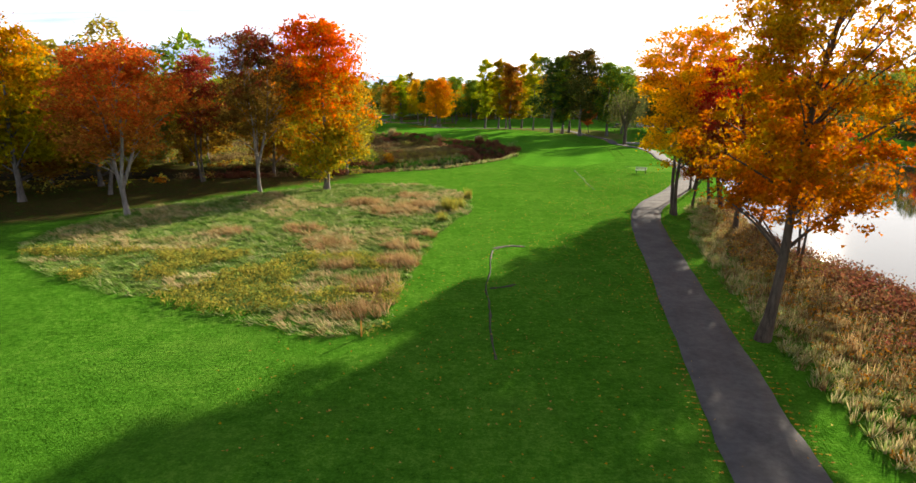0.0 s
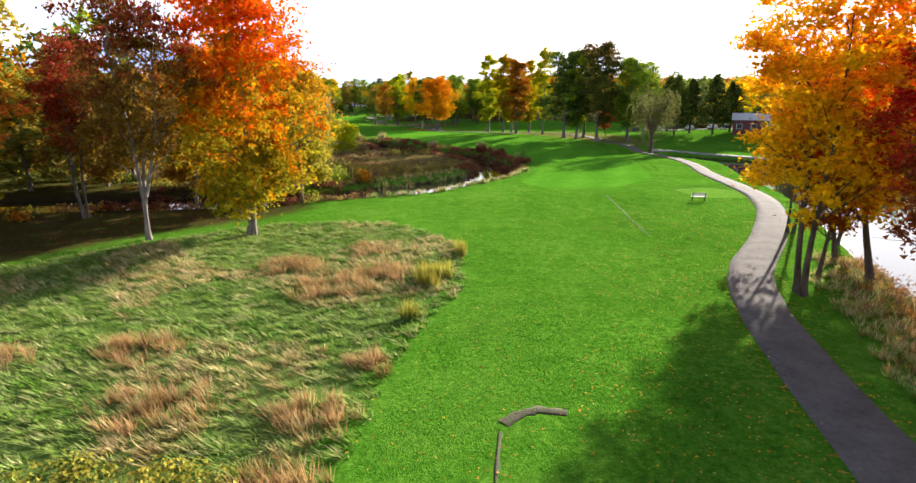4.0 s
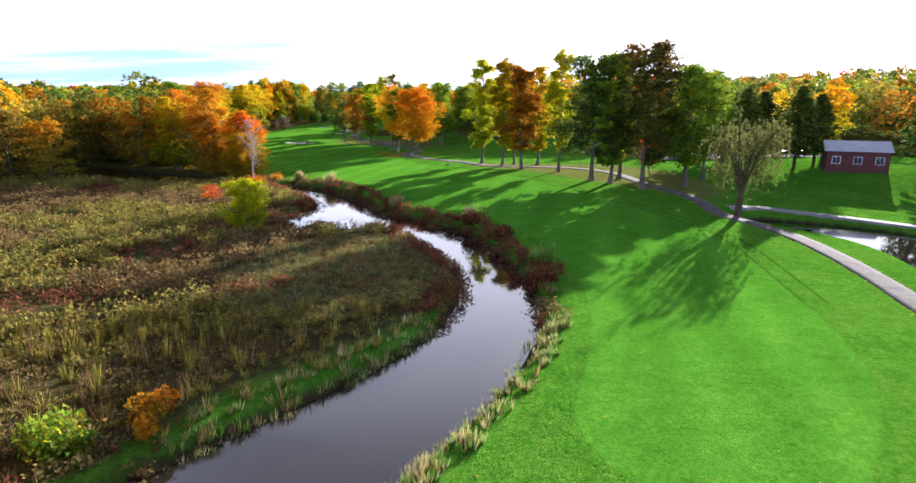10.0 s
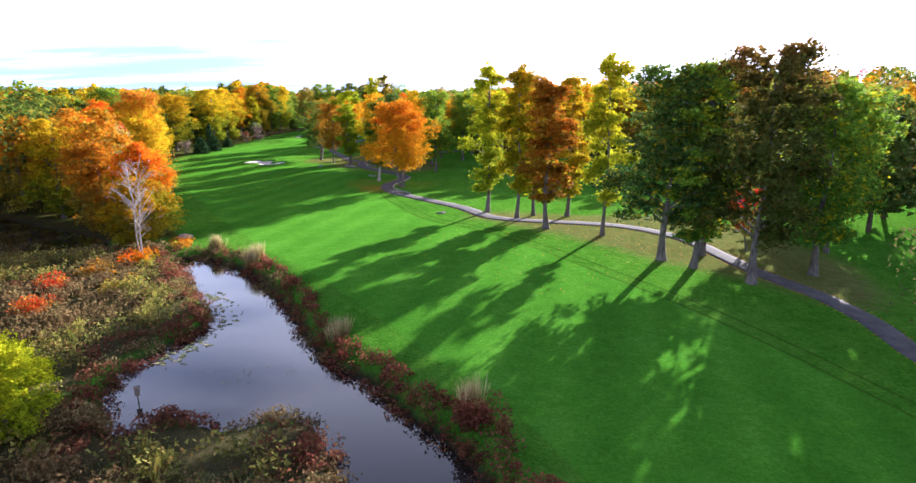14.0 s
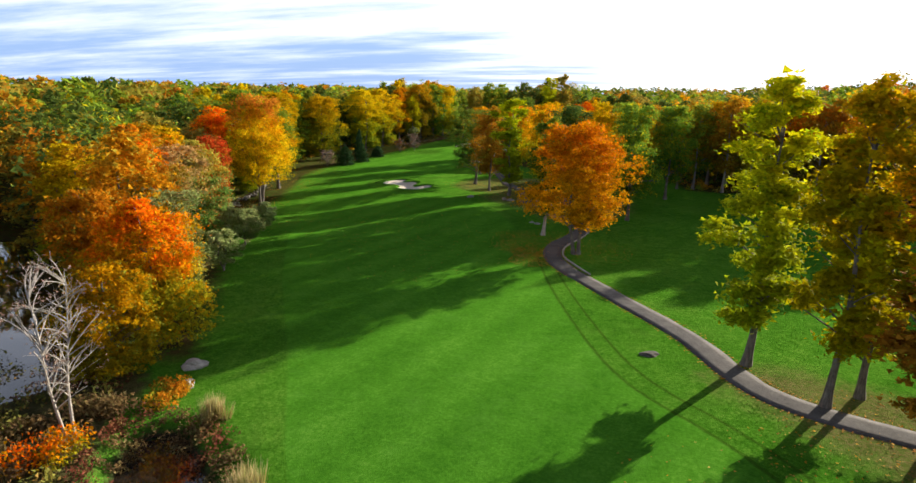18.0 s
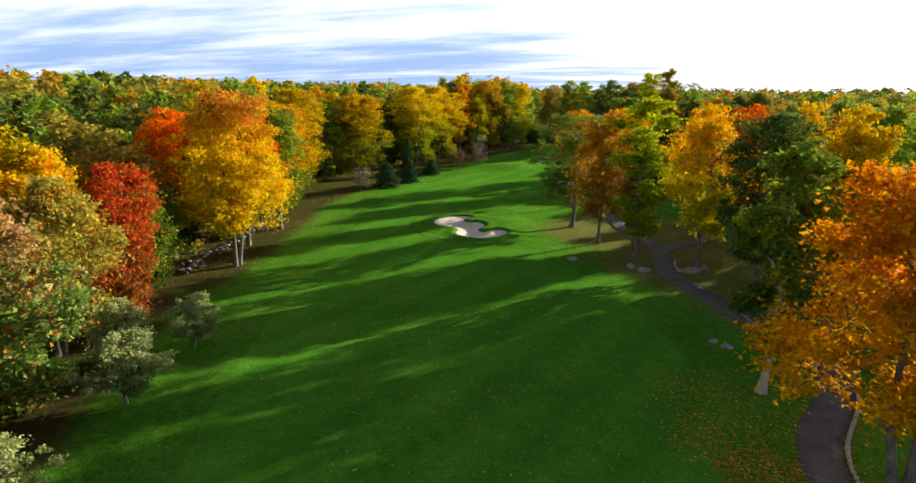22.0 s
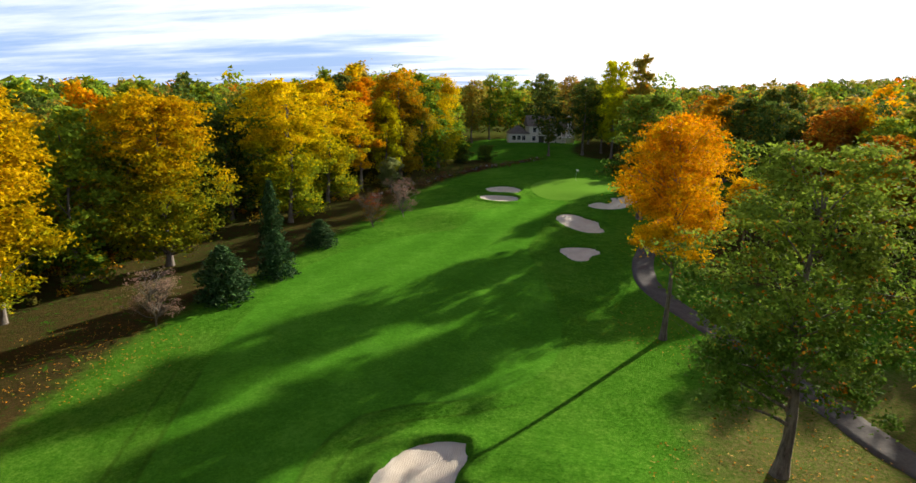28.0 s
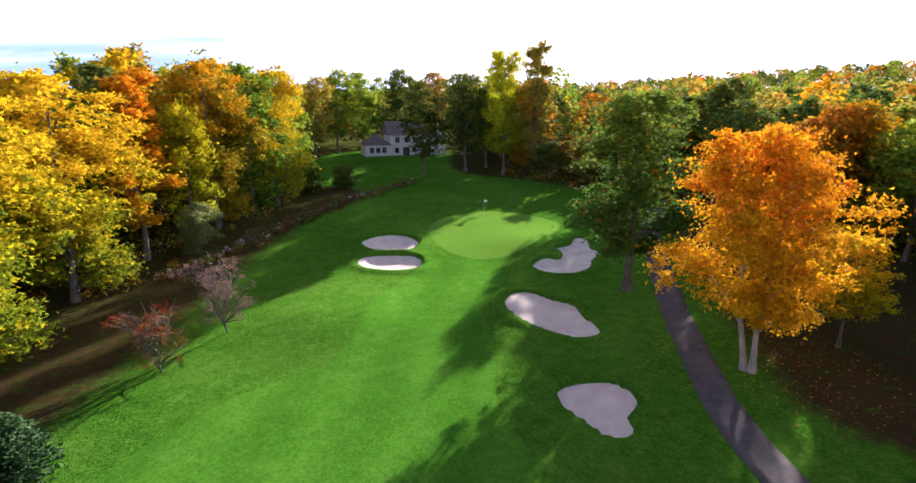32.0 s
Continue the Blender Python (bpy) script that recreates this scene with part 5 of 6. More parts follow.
for kd, x, y, H, R, lf, lb in (("far", -58.2, 444, 19.5, 5.6, "leaf_dark_green", "dark green oak in front of the house"), ("far", -48.6, 449, 21, 6.4, "leaf_dark_green", "dark green oak beside the house wall"), ("far", -43, 455, 20, 5.6, "leaf_green", "green oak beside the house"), ("far", -84, 468, 20, 5.8, "leaf_olive", "olive tree beside the house"),
                               ("far", -74, 494, 22, 6.4, "leaf_green", "green oak behind the house"), ("far", -63, 496, 23, 6.4, "leaf_dark_green", "dark green oak behind the house"), ("far", -52, 492, 22, 6.4, "leaf_olive", "olive tree behind the house"),
                               ("far", -80, 482, 22, 6, "leaf_green", "green oak behind the house"), ("far", -46.5, 474, 21, 6, "leaf_dark_green", "dark green oak beside the house"), ("bushy", -79.5, 424, 5, 3, "leaf_dark_green", "dark bush by the stone wall"), ("bushy", -74, 430, 4.4, 2.8, "leaf_dark_green", "dark bush by the stone wall")):
    tree("house_tree", kd, x, y, H, R, lf, lb, group="trees round the house")

ROW = [("skirted", -97, 303, 19.5, 6.6, "leaf_gold"), ("skirted_b", -103, 316, 21.5, 7.2, "leaf_gold_green"), ("edge", -105, 328, 19, 5.6, "leaf_green"), ("skirted", -99.4, 335.5, 20.5, 7.6, "leaf_gold_green"), ("edge_b", -105, 347, 21, 5.6, "leaf_dark_green"),
       ("skirted_b", -94.6, 358.6, 21.5, 7.4, "leaf_gold_green"), ("edge", -101, 366, 21, 5.6, "leaf_green"), ("skirted_b", -95, 374.5, 21.5, 7.8, "leaf_gold_green"), ("tall_b", -93, 386, 21.5, 4.6, "leaf_amber"), ("edge_b", -89.6, 392.6, 18, 3.6, "leaf_yellow_green"), ("bushy_b", -87.6, 388.4, 6, 2.6, "leaf_grey_green"),
       ("edge", -98, 388, 22, 5.8, "leaf_dark_green"), ("skirted_b", -88.2, 399, 22, 6.0, "leaf_bronze"), ("skirted", -83, 413, 21.5, 5.6, "leaf_gold_green"), ("edge_b", -92, 408, 23, 5.6, "leaf_green")]
WORDS = {"leaf_gold": "golden", "leaf_amber": "amber orange", "leaf_green": "green", "leaf_gold_green": "yellow and green", "leaf_grey_green": "grey-green", "leaf_yellow_green": "yellow-green", "leaf_dark_green": "dark green", "leaf_bronze": "bronze brown"}
for kd, x, y, H, R, lf in ROW:
    tree("maple_tree", kd, x, y, H, R * 1.07, lf, WORDS[lf] + " tree with low branches at the wood edge", group="golden maples at the wood edge")

# ---- woods round the course ----
rng = np.random.default_rng(5)
GOLD_SIDE = ("leaf_gold_green", "leaf_gold", "leaf_green", "leaf_dark_green", "leaf_olive", "leaf_green")
MIXED = ("leaf_green", "leaf_dark_green", "leaf_olive", "leaf_rust", "leaf_olive", "leaf_green", "leaf_green", "leaf_sage", "leaf_dark_green", "leaf_gold_green")
WEST = ("leaf_olive", "leaf_orange_olive", "leaf_rust_green", "leaf_bronze", "leaf_olive", "leaf_rust")
WARM = ("leaf_rust", "leaf_orange_olive", "leaf_bronze", "leaf_orange_green", "leaf_gold_green", "leaf_olive")
DULL = ("leaf_green", "leaf_dark_green", "leaf_olive", "leaf_rust", "leaf_bronze", "leaf_dark_green")
EDGE_LINE = O["open"]


def free(x, y, gap, cell=8.0):
    """True, and notes the place, where no other tree stands within the gap."""
    a, b = int(x // cell), int(y // cell)
    for i in (a - 1, a, a + 1):
        for j in (b - 1, b, b + 1):
            for u, v_ in GRID.get((i, j), ()):
                if (x - u) ** 2 + (y - v_) ** 2 < gap * gap:
                    return False
    GRID.setdefault((a, b), []).append((x, y))
    return True


def clearing(x, y):
    """The gap left in the woods beyond the green, so that the low sun reaches it."""
    across, along = 0.843 * x - 0.537 * y, 0.537 * x + 0.843 * y
    return (across > -266) & (across < -243) & (along < 350) & (y > 385)


def lowered_for_sun(x, y):
    """True where the trees beyond that gap are halved to let sun onto the green."""
    return -266 < 0.843 * x - 0.537 * y < -243 and 350 <= 0.537 * x + 0.843 * y < 386


GRID = {}
for x, y in [(-2.5, 380), (-8, 389), (-14.5, 397), (0.5, 368), (2.5, 356), (4.5, 344), (14, 308), (22, 307), (30, 306), (38, 303), (46, 297), (55, 291), (64, 287), (72, 280), (80, 274)] + [(a[1], a[2]) for a in ROW] + [(-77, 268), (-81, 275), (-84, 285), (-86, 266), (-91.6, 294.5), (-100, 296)]:
    GRID.setdefault((int(x // 8), int(y // 8)), []).append((x, y))
cand_x, cand_y = rng.uniform(-150, 130, 16000), rng.uniform(50, 500, 16000)
cand_d = signed(EDGE_LINE, cand_x, cand_y, 200)
dry = np.minimum(signed(O["creek"], cand_x, cand_y, 10), signed(O["back"], cand_x, cand_y, 10)) > 2.0
dry &= ~clearing(cand_x, cand_y)
dry &= ~((cand_x > -98) & (cand_x < -38) & (cand_y > 440) & (cand_y < 500)) & (cand_x + 0.15 * cand_y < 132)
keep = np.where(dry & (cand_d > 1.5) & (cand_d < 26))[0]
near_count = 0
for i in keep[np.argsort(np.floor(cand_d[keep] / 8))]:
    x, y, d = cand_x[i], cand_y[i], cand_d[i]
    if near_count >= 225 or not free(x, y, 6.2 if d < 9 else 7.6):
        continue
    near_count += 1
    gold = x < -60 and y > 295
    west = x < -30 and y < 205
    lf = GOLD_SIDE[rng.integers(6)] if gold else WEST[rng.integers(6)] if west else WARM[rng.integers(6)] if x < -45 and y < 262 else DULL[rng.integers(6)] if x > -40 and y > 300 else MIXED[rng.integers(10)]
    east = x > -40 and y > 355
    H = ((20.0 if d < 9 else 21.5) if gold else 13.5 if west else 16.5 if x < -45 and y < 262 else 18.5 if east else 17.5) * rng.uniform(0.85, 1.12)
    H *= 0.5 if lowered_for_sun(x, y) else 1.0
    close = (x < -25 and y < 110 and d < 10) or (x < -30 and y > 185 and d < (14 if y < 300 else 9)) or (x > -30 and y > 360 and d < 5)
    kd = ("edge" if rng.random() < 0.55 else "edge_b") if close else ("wood" if rng.random() < 0.55 else "wood_b")
    tree("woodland_tree", kd, x, y, H, rng.uniform(4.6, 6.2), lf,
         {"leaf_gold": "golden autumn tree in the woods", "leaf_yellow": "yellow autumn tree in the woods", "leaf_red": "red autumn tree in the woods", "leaf_green": "green tree in the autumn woods",
          "leaf_dark_green": "dark green tree in the autumn woods", "leaf_rust": "rust brown tree in the woods"}.get(lf, "mixed autumn coloured tree in the woods"), group="woodland edge")

# far woods: one mesh of tree crowns
FAR_MATS = ["leaf_green", "leaf_dark_green", "leaf_olive", "leaf_rust", "leaf_gold", "leaf_orange", "leaf_red"]
FAR_ODDS = np.array([0.28, 0.36, 0.22, 0.11, 0.02, 0.005, 0.005])
fv, fq, fm, ft, fr, k = [], [], [], [], [], 0
px, py = np.concatenate([rng.uniform(-330, 260, 16000), rng.uniform(-1100, 1100, 3600)]), np.concatenate([rng.uniform(40, 620, 16000), rng.uniform(300, 1500, 3600)])
pd = signed(EDGE_LINE, px, py, 2000)
wet = np.minimum(signed(O["creek"], px, py, 10), signed(O["back"], px, py, 10)) < 2.0
pz = rolling(px, py)
count = 0
for x, y, d, z0, no in zip(px, py, pd, pz, wet):
    if no or d < 9 or clearing(x, y) or abs(x + 40) > 130 + y * 0.8 or (x > -60 and y < 60) or -98 < x < -38 and 440 < y < 500 or not free(x, y, 7.2 if d < 90 else 10.5, 12.0):
        continue
    count += 1
    far = float(np.clip((d - 30) / 120, 0, 1))
    H, R = rng.uniform(15, 22) + 3 * far, rng.uniform(4.8, 6.6) * (1 + 0.5 * far)
    H *= 0.5 if lowered_for_sun(x, y) else 0.96 if x < -85 and y < 340 else 1.06
    close = float(np.clip((95 - d) / 75, 0, 1))
    n_leaf = int(165 - 85 * far + 330 * close)
    u = rng.random((n_leaf, 3))
    th, cu = u[:, 0] * 6.283, u[:, 1] ** 0.55
    lump = 1 + 0.22 * np.sin(3 * th + x) + 0.16 * np.sin(5 * th - y + 6 * cu)
    rad = R * np.sqrt(np.clip(1 - cu ** 2.4, 0.02, 1)) * lump * (0.75 + 0.25 * u[:, 2])
    p = np.stack([x + rad * np.cos(th), y + rad * np.sin(th), z0 + H * (0.3 + 0.7 * cu) + rng.normal(size=n_leaf) * 0.4], 1)
    v_, q = leaves(rng, p, 0.92 + 0.85 * far - 0.44 * close, 0.6)
    fv.append(v_)
    fq.append(q + k)
    k += len(v_)
    fm.append(np.full(len(q), rng.choice(7, p=FAR_ODDS)))
    ft.append(np.full(len(v_), rng.random()))
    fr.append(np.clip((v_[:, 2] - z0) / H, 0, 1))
woods = new("far_woods", mesh_np("far_woods", np.concatenate(fv), np.concatenate(fq), FAR_MATS, np.concatenate(fm), {"tint": np.concatenate(ft), "rise": np.concatenate(fr)}))
tagged(woods, "distant mixed woods in green, rust and gold", "woods", kind="stuff")


# ---- low growth ----
def scatter(rng, outline, count, lo=-99.0, hi=0.0):
    """Random places whose distance to an outline lies between lo and hi."""
    a, b = outline.min(0) - max(hi, 0), outline.max(0) + max(hi, 0)
    got = []
    while sum(map(len, got)) < count:
        p = rng.uniform(a, b, (count * 3, 2))
        d = signed(outline, p[:, 0], p[:, 1], 40)
        got.append(p[(d > lo) & (d < hi)])
    return np.concatenate(got)[:count]


def tufts(rng, at, blades, height, width, spread, lean=(0.0, 0.0)):
    """Grass tufts: thin triangles that fan out from each place."""
    n_ = len(at)
    z = land(at[:, 0], at[:, 1]) - 0.03
    base = np.repeat(np.column_stack([at, z]), blades, 0)
    k = n_ * blades
    size = np.repeat(rng.uniform(0.6, 1.25, n_), blades) * rng.uniform(0.7, 1.1, k)
    a = rng.uniform(0, 6.283, k)
    out = rng.random(k) ** 0.7 * spread
    root = base + np.stack([np.cos(a), np.sin(a), 0 * a], 1) * (out * 0.35)[:, None]
    tip = base + np.stack([np.cos(a) * out + lean[0], np.sin(a) * out + lean[1], height * size], 1) * 1.0
    side = np.stack([-np.sin(a + 0.6), np.cos(a + 0.6), 0 * a], 1) * (width * size)[:, None]
    v_ = np.stack([root - side, root + side, tip], 1).reshape(-1, 3)
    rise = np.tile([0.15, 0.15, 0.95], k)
    tint = np.repeat(np.repeat(rng.random(n_), blades), 3)
    return v_, rise, tint


def shrubs(rng, at, per, height, radius, leaf):
    """Low bushes of small leaves."""
    n_ = len(at)
    z = land(at[:, 0], at[:, 1])
    s = np.repeat(rng.uniform(0.55, 1.3, n_), per)
    d = rng.normal(size=(n_ * per, 3))
    d /= np.linalg.norm(d, axis=1)[:, None]
    d *= rng.random((n_ * per, 1)) ** 0.35
    p = np.repeat(np.column_stack([at, z]), per, 0) + d * np.stack([radius * s, radius * s, height * s * 0.55], 1) + np.stack([0 * s, 0 * s, height * s * 0.42], 1)
    v_, q = leaves(rng, p, leaf, 0.3)
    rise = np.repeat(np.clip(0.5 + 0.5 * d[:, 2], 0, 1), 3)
    tint = np.repeat(np.repeat(rng.random(n_), per), 3)
    return v_, rise, tint


def stuff(name, batches, label, category):
    """One object of many small growths; batches of (material, (vertices, rise, tint))."""
    mats = list(dict.fromkeys(mt for mt, _ in batches))
    v_ = np.concatenate([b[0] for _, b in batches])
    idx = np.concatenate([np.full(len(b[0]) // 3, mats.index(mt)) for mt, b in batches])
    at_ = {"rise": np.concatenate([b[1] for _, b in batches]), "tint": np.concatenate([b[2] for _, b in batches])}
    return tagged(new(name, mesh_np(name, v_, np.arange(len(v_)).reshape(-1, 3), mats, idx, at_)), label, category, kind="stuff")


rng = np.random.default_rng(77)


def lumpy(p, scale, seed):
    return np.array([noise.noise(Vector((x * scale, y * scale, seed))) for x, y in p])


# fescue field
p = scatter(rng, O["fescue"], 9500, -99, 0.05)
w1, w2 = lumpy(p, 0.16, 3.3), lumpy(p, 0.22, 9.1)
rust = np.zeros(len(p), bool)
for x, y, r in ((-9, 41, 2.2), (-12, 45, 1.8), (-6, 54, 2.6), (-9, 58, 2.2), (-3.4, 36, 2.0), (-4.6, 31, 2.0), (-4.4, 27, 1.7), (-3.2, 57, 1.8), (-5, 62, 1.6), (-17, 44, 1.6), (-3.8, 40, 1.6), (-7, 35, 1.2), (-2.6, 44, 1.2)):
    rust |= (p[:, 0] - x) ** 2 + (p[:, 1] - y) ** 2 < (r * rng.uniform(0.3, 1.1, len(p))) ** 2
yel = ~rust & (p[:, 1] < 38) & (w2 > 0.02)
straw = ~rust & ~yel & (w1 > np.where(p[:, 1] > 50, 0.10, 0.24)) & (rng.random(len(p)) < 0.7)
grn = ~(rust | yel | straw)
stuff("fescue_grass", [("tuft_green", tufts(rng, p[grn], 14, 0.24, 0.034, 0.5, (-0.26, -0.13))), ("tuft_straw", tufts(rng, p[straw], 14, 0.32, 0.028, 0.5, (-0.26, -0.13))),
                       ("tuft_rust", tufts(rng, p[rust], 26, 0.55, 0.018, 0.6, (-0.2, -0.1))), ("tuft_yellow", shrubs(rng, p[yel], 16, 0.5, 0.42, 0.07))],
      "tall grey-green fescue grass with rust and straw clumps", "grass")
p = np.array([(-.8, 55.2), (-1.3, 56.2), (-0.3, 56.6), (-.9, 54.4), (.9, 61.6), (-1.3, 49.6)])
stuff("goldenrod", [("tuft_yellow", tufts(rng, np.repeat(p, 6, 0) + rng.normal(size=(36, 2)) * 0.35, 22, 0.95, 0.035, 0.5))], "yellow-green clumps of tall weeds at the fescue edge", "weeds")

# brush between cart path and pond
p = scatter(rng, np.array([(9.8, 4), (11.2, 16), (12.4, 24), (14.2, 33), (17, 45), (21, 57), (25.5, 64.5), (28.8, 61), (26, 50), (24.3, 43), (25, 33), (24, 20), (22.5, 4)], float), 4200)
toward = (p[:, 0] - np.interp(p[:, 1], [4, 16, 33, 45, 64], [9.8, 11.2, 14.2, 17, 25.5])) / 8
kind = toward + rng.normal(size=len(p)) * 0.16
stuff("bank_brush", [("tuft_green", tufts(rng, p[(kind < 0.40) & (kind > 0.12)], 14, 0.30, 0.035, 0.45)), ("tuft_straw", tufts(rng, p[(kind > 0.16) & (kind < 0.5)], 16, 0.42, 0.022, 0.5)), ("tuft_yellow", shrubs(rng, p[(kind > 0.2) & (kind < 0.5)][::6], 40, 0.45, 0.4, 0.04)), ("marsh_brown", tufts(rng, p[(kind >= 0.40) & (kind < 0.62)], 14, 0.5, 0.03, 0.45)),
                     ("tuft_rust", tufts(rng, p[(kind >= 0.58) & (kind < 0.8)][::2], 14, 0.7, 0.026, 0.5)), ("marsh_brown", shrubs(rng, p[(kind >= 0.6)][::3], 34, 0.8, 0.6, 0.07)), ("litter", shrubs(rng, p[(kind >= 0.45)][::3], 26, 0.6, 0.5, 0.06)), ("marsh_red", shrubs(rng, p[kind >= 0.85][:600], 60, 1.0, 0.7, 0.075))],
      "brown grass and reddish brush on the pond bank", "brush")

# marsh
p = scatter(rng, O["marsh"], 4700, -99, -0.3)
d = -signed(O["creek"], p[:, 0], p[:, 1], 12)
n1, n2 = lumpy(p, 0.09, 1.7), lumpy(p, 0.05, 5.2)
edge = d > -2.2
red = edge & (p[:, 1] > 110) | (n1 > 0.40)
mead = (np.hypot((p[:, 0] + 8) / 10, (p[:, 1] - 128) / 15) < 1) & ~edge
green = ~red & ~mead & (n2 + 0.6 * n1 > -0.05)
brown = ~red & ~green & ~mead
low_ = (p[:, 1] < 112) & ~edge
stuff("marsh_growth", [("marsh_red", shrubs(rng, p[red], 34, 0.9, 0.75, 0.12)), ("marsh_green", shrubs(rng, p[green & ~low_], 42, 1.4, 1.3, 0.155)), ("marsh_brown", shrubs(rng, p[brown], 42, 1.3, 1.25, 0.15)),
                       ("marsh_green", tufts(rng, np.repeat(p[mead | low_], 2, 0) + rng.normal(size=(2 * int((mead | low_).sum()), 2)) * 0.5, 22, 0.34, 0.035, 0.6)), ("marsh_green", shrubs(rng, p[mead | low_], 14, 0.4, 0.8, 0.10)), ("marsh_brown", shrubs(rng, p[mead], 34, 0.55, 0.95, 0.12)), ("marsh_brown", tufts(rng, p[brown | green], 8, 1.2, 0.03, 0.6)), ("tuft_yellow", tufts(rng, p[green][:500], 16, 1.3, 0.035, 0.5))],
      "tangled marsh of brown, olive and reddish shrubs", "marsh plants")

ang, rad = rng.uniform(0, 6.283, 3600), np.sqrt(rng.random(3600))
q = np.stack([-8 + 10 * rad * np.cos(ang), 128 + 15 * rad * np.sin(ang)], 1)
q = q[signed(O["creek"], q[:, 0], q[:, 1], 9) > 1.6]
stuff("marsh_grass", [("tuft_marsh", tufts(rng, q, 13, 0.36, 0.04, 0.6, (-0.12, -0.06)))], "dull green rough grass in the bend of the creek", "grass")

tip = scatter(rng, O["marsh"], 5200, -16, 2.4)
tip = tip[(tip[:, 1] < 117) & (tip[:, 0] > -40) & (tip[:, 0] < 3) & (signed(O["creek"], tip[:, 0], tip[:, 1], 9) > 0.3)]
rim = signed(O["marsh"], tip[:, 0], tip[:, 1], 30) > -1.2
tall = ~rim & (lumpy(tip, 0.12, 6.6) > -0.05)
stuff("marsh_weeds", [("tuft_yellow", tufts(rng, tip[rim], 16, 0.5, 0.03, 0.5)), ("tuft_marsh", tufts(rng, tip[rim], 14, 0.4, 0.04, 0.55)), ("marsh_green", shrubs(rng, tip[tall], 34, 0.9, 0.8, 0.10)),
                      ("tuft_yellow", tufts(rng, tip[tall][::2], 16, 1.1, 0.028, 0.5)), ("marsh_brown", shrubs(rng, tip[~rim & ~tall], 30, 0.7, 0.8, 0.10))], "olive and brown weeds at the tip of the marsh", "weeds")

# creek banks
p = scatter(rng, O["creek"], 3000, -0.25, 1.35)
p = p[(p[:, 0] > -36) & ~((p[:, 0] < -5) & (p[:, 1] > 107) & (p[:, 1] < 148))]
thick = ((p[:, 1] > 114) & (p[:, 1] < 192) | (p[:, 0] < -10))
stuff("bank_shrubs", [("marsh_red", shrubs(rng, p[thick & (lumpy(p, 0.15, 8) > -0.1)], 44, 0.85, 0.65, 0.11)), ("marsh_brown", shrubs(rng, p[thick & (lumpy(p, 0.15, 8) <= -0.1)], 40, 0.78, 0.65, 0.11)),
                      ("tuft_straw", tufts(rng, p[~thick], 12, 0.6, 0.03, 0.4)), ("tuft_green", tufts(rng, p[~thick][:260] + 0.3, 14, 0.55, 0.05, 0.45))],
      "red-brown shrubs and straw grass along the creek bank", "shrubs")
for x, y, h, lf in ((-28.0, 191.6, 1.7, "tuft_straw"), (-20.8, 185.0, 1.9, "tuft_straw"), (-5.6, 161.0, 1.8, "tuft_straw"), (5.2, 149.4, 2.0, "tuft_straw"), (11.4, 128.6, 1.9, "tuft_green")):
    q = np.array([(x, y)]) + rng.normal(size=(10, 2)) * 0.4
    stuff("plume_grass", [(lf, tufts(rng, q, 60, h, 0.03, 0.9))], "pale feathery ornamental grass clump on the creek bank", "grass clump")["kind"] = "thing"
for x, y, r, h, lf, lb in ((-34.4, 184.5, 2.4, 1.8, "leaf_orange_green", "orange-brown bush"), (-36.6, 180.5, 2.2, 1.5, "leaf_rust", "rust coloured bush"), (-33.0, 193.6, 2.0, 1.3, "leaf_rust", "rust coloured bush"), (-36.4, 190.4, 2.0, 1.4, "marsh_brown", "brown bush"),
                           (-39.5, 176, 2.2, 1.5, "leaf_red", "red bush"), (-31.6, 174, 1.8, 1.4, "leaf_olive", "olive bush"), (-36, 168, 2.2, 1.6, "leaf_red", "dark red bush"), (-19.8, 148.4, 1.9, 2.0, "marsh_brown", "tan bush"),
                           (-14.8, 85.8, 1.8, 2.0, "leaf_green", "green bush"), (-12.6, 87.4, 1.3, 1.5, "leaf_olive", "olive bush"), (-14.2, 96.8, 1.8, 2.2, "leaf_green", "green bush"), (-11.4, 99.2, 1.5, 1.6, "leaf_rust", "rust bush"),
                           (8.4, 139.8, 1.6, 1.6, "marsh_red", "dark red bush"), (11, 124.6, 1.6, 1.7, "marsh_red", "dark red bush"), (6, 147, 1.6, 1.9, "marsh_red", "dark red bush")):
    q = np.array([(x, y)]) + rng.normal(size=(7, 2)) * r * 0.4
    stuff("bush", [(lf, shrubs(rng, q, 190, h, r * 0.55, 0.13))], lb + " on the marshy creek bank", "bush")["kind"] = "thing"

# undergrowth along the wood edge
p = scatter(rng, O["open"], 1500, -0.5, 9.0)
p = p[(p[:, 1] > 45) & (p[:, 0] < 40) & ~((p[:, 0] > -97) & (p[:, 0] < -40) & (p[:, 1] > 430))]
p = p[(signed(O["creek"], p[:, 0], p[:, 1], 9) > 1) & (signed(O["back"], p[:, 0], p[:, 1], 9) > 1)]
c1 = lumpy(p, 0.08, 2.2)
stuff("undergrowth", [("leaf_green", shrubs(rng, p[c1 > 0.1], 44, 1.5, 1.2, 0.17)), ("leaf_rust", shrubs(rng, p[(c1 <= 0.1) & (c1 > -0.1)], 44, 1.3, 1.1, 0.17)), ("leaf_olive", shrubs(rng, p[c1 <= -0.1], 44, 1.5, 1.2, 0.17))],
      "mixed undergrowth at the wood edge", "undergrowth")

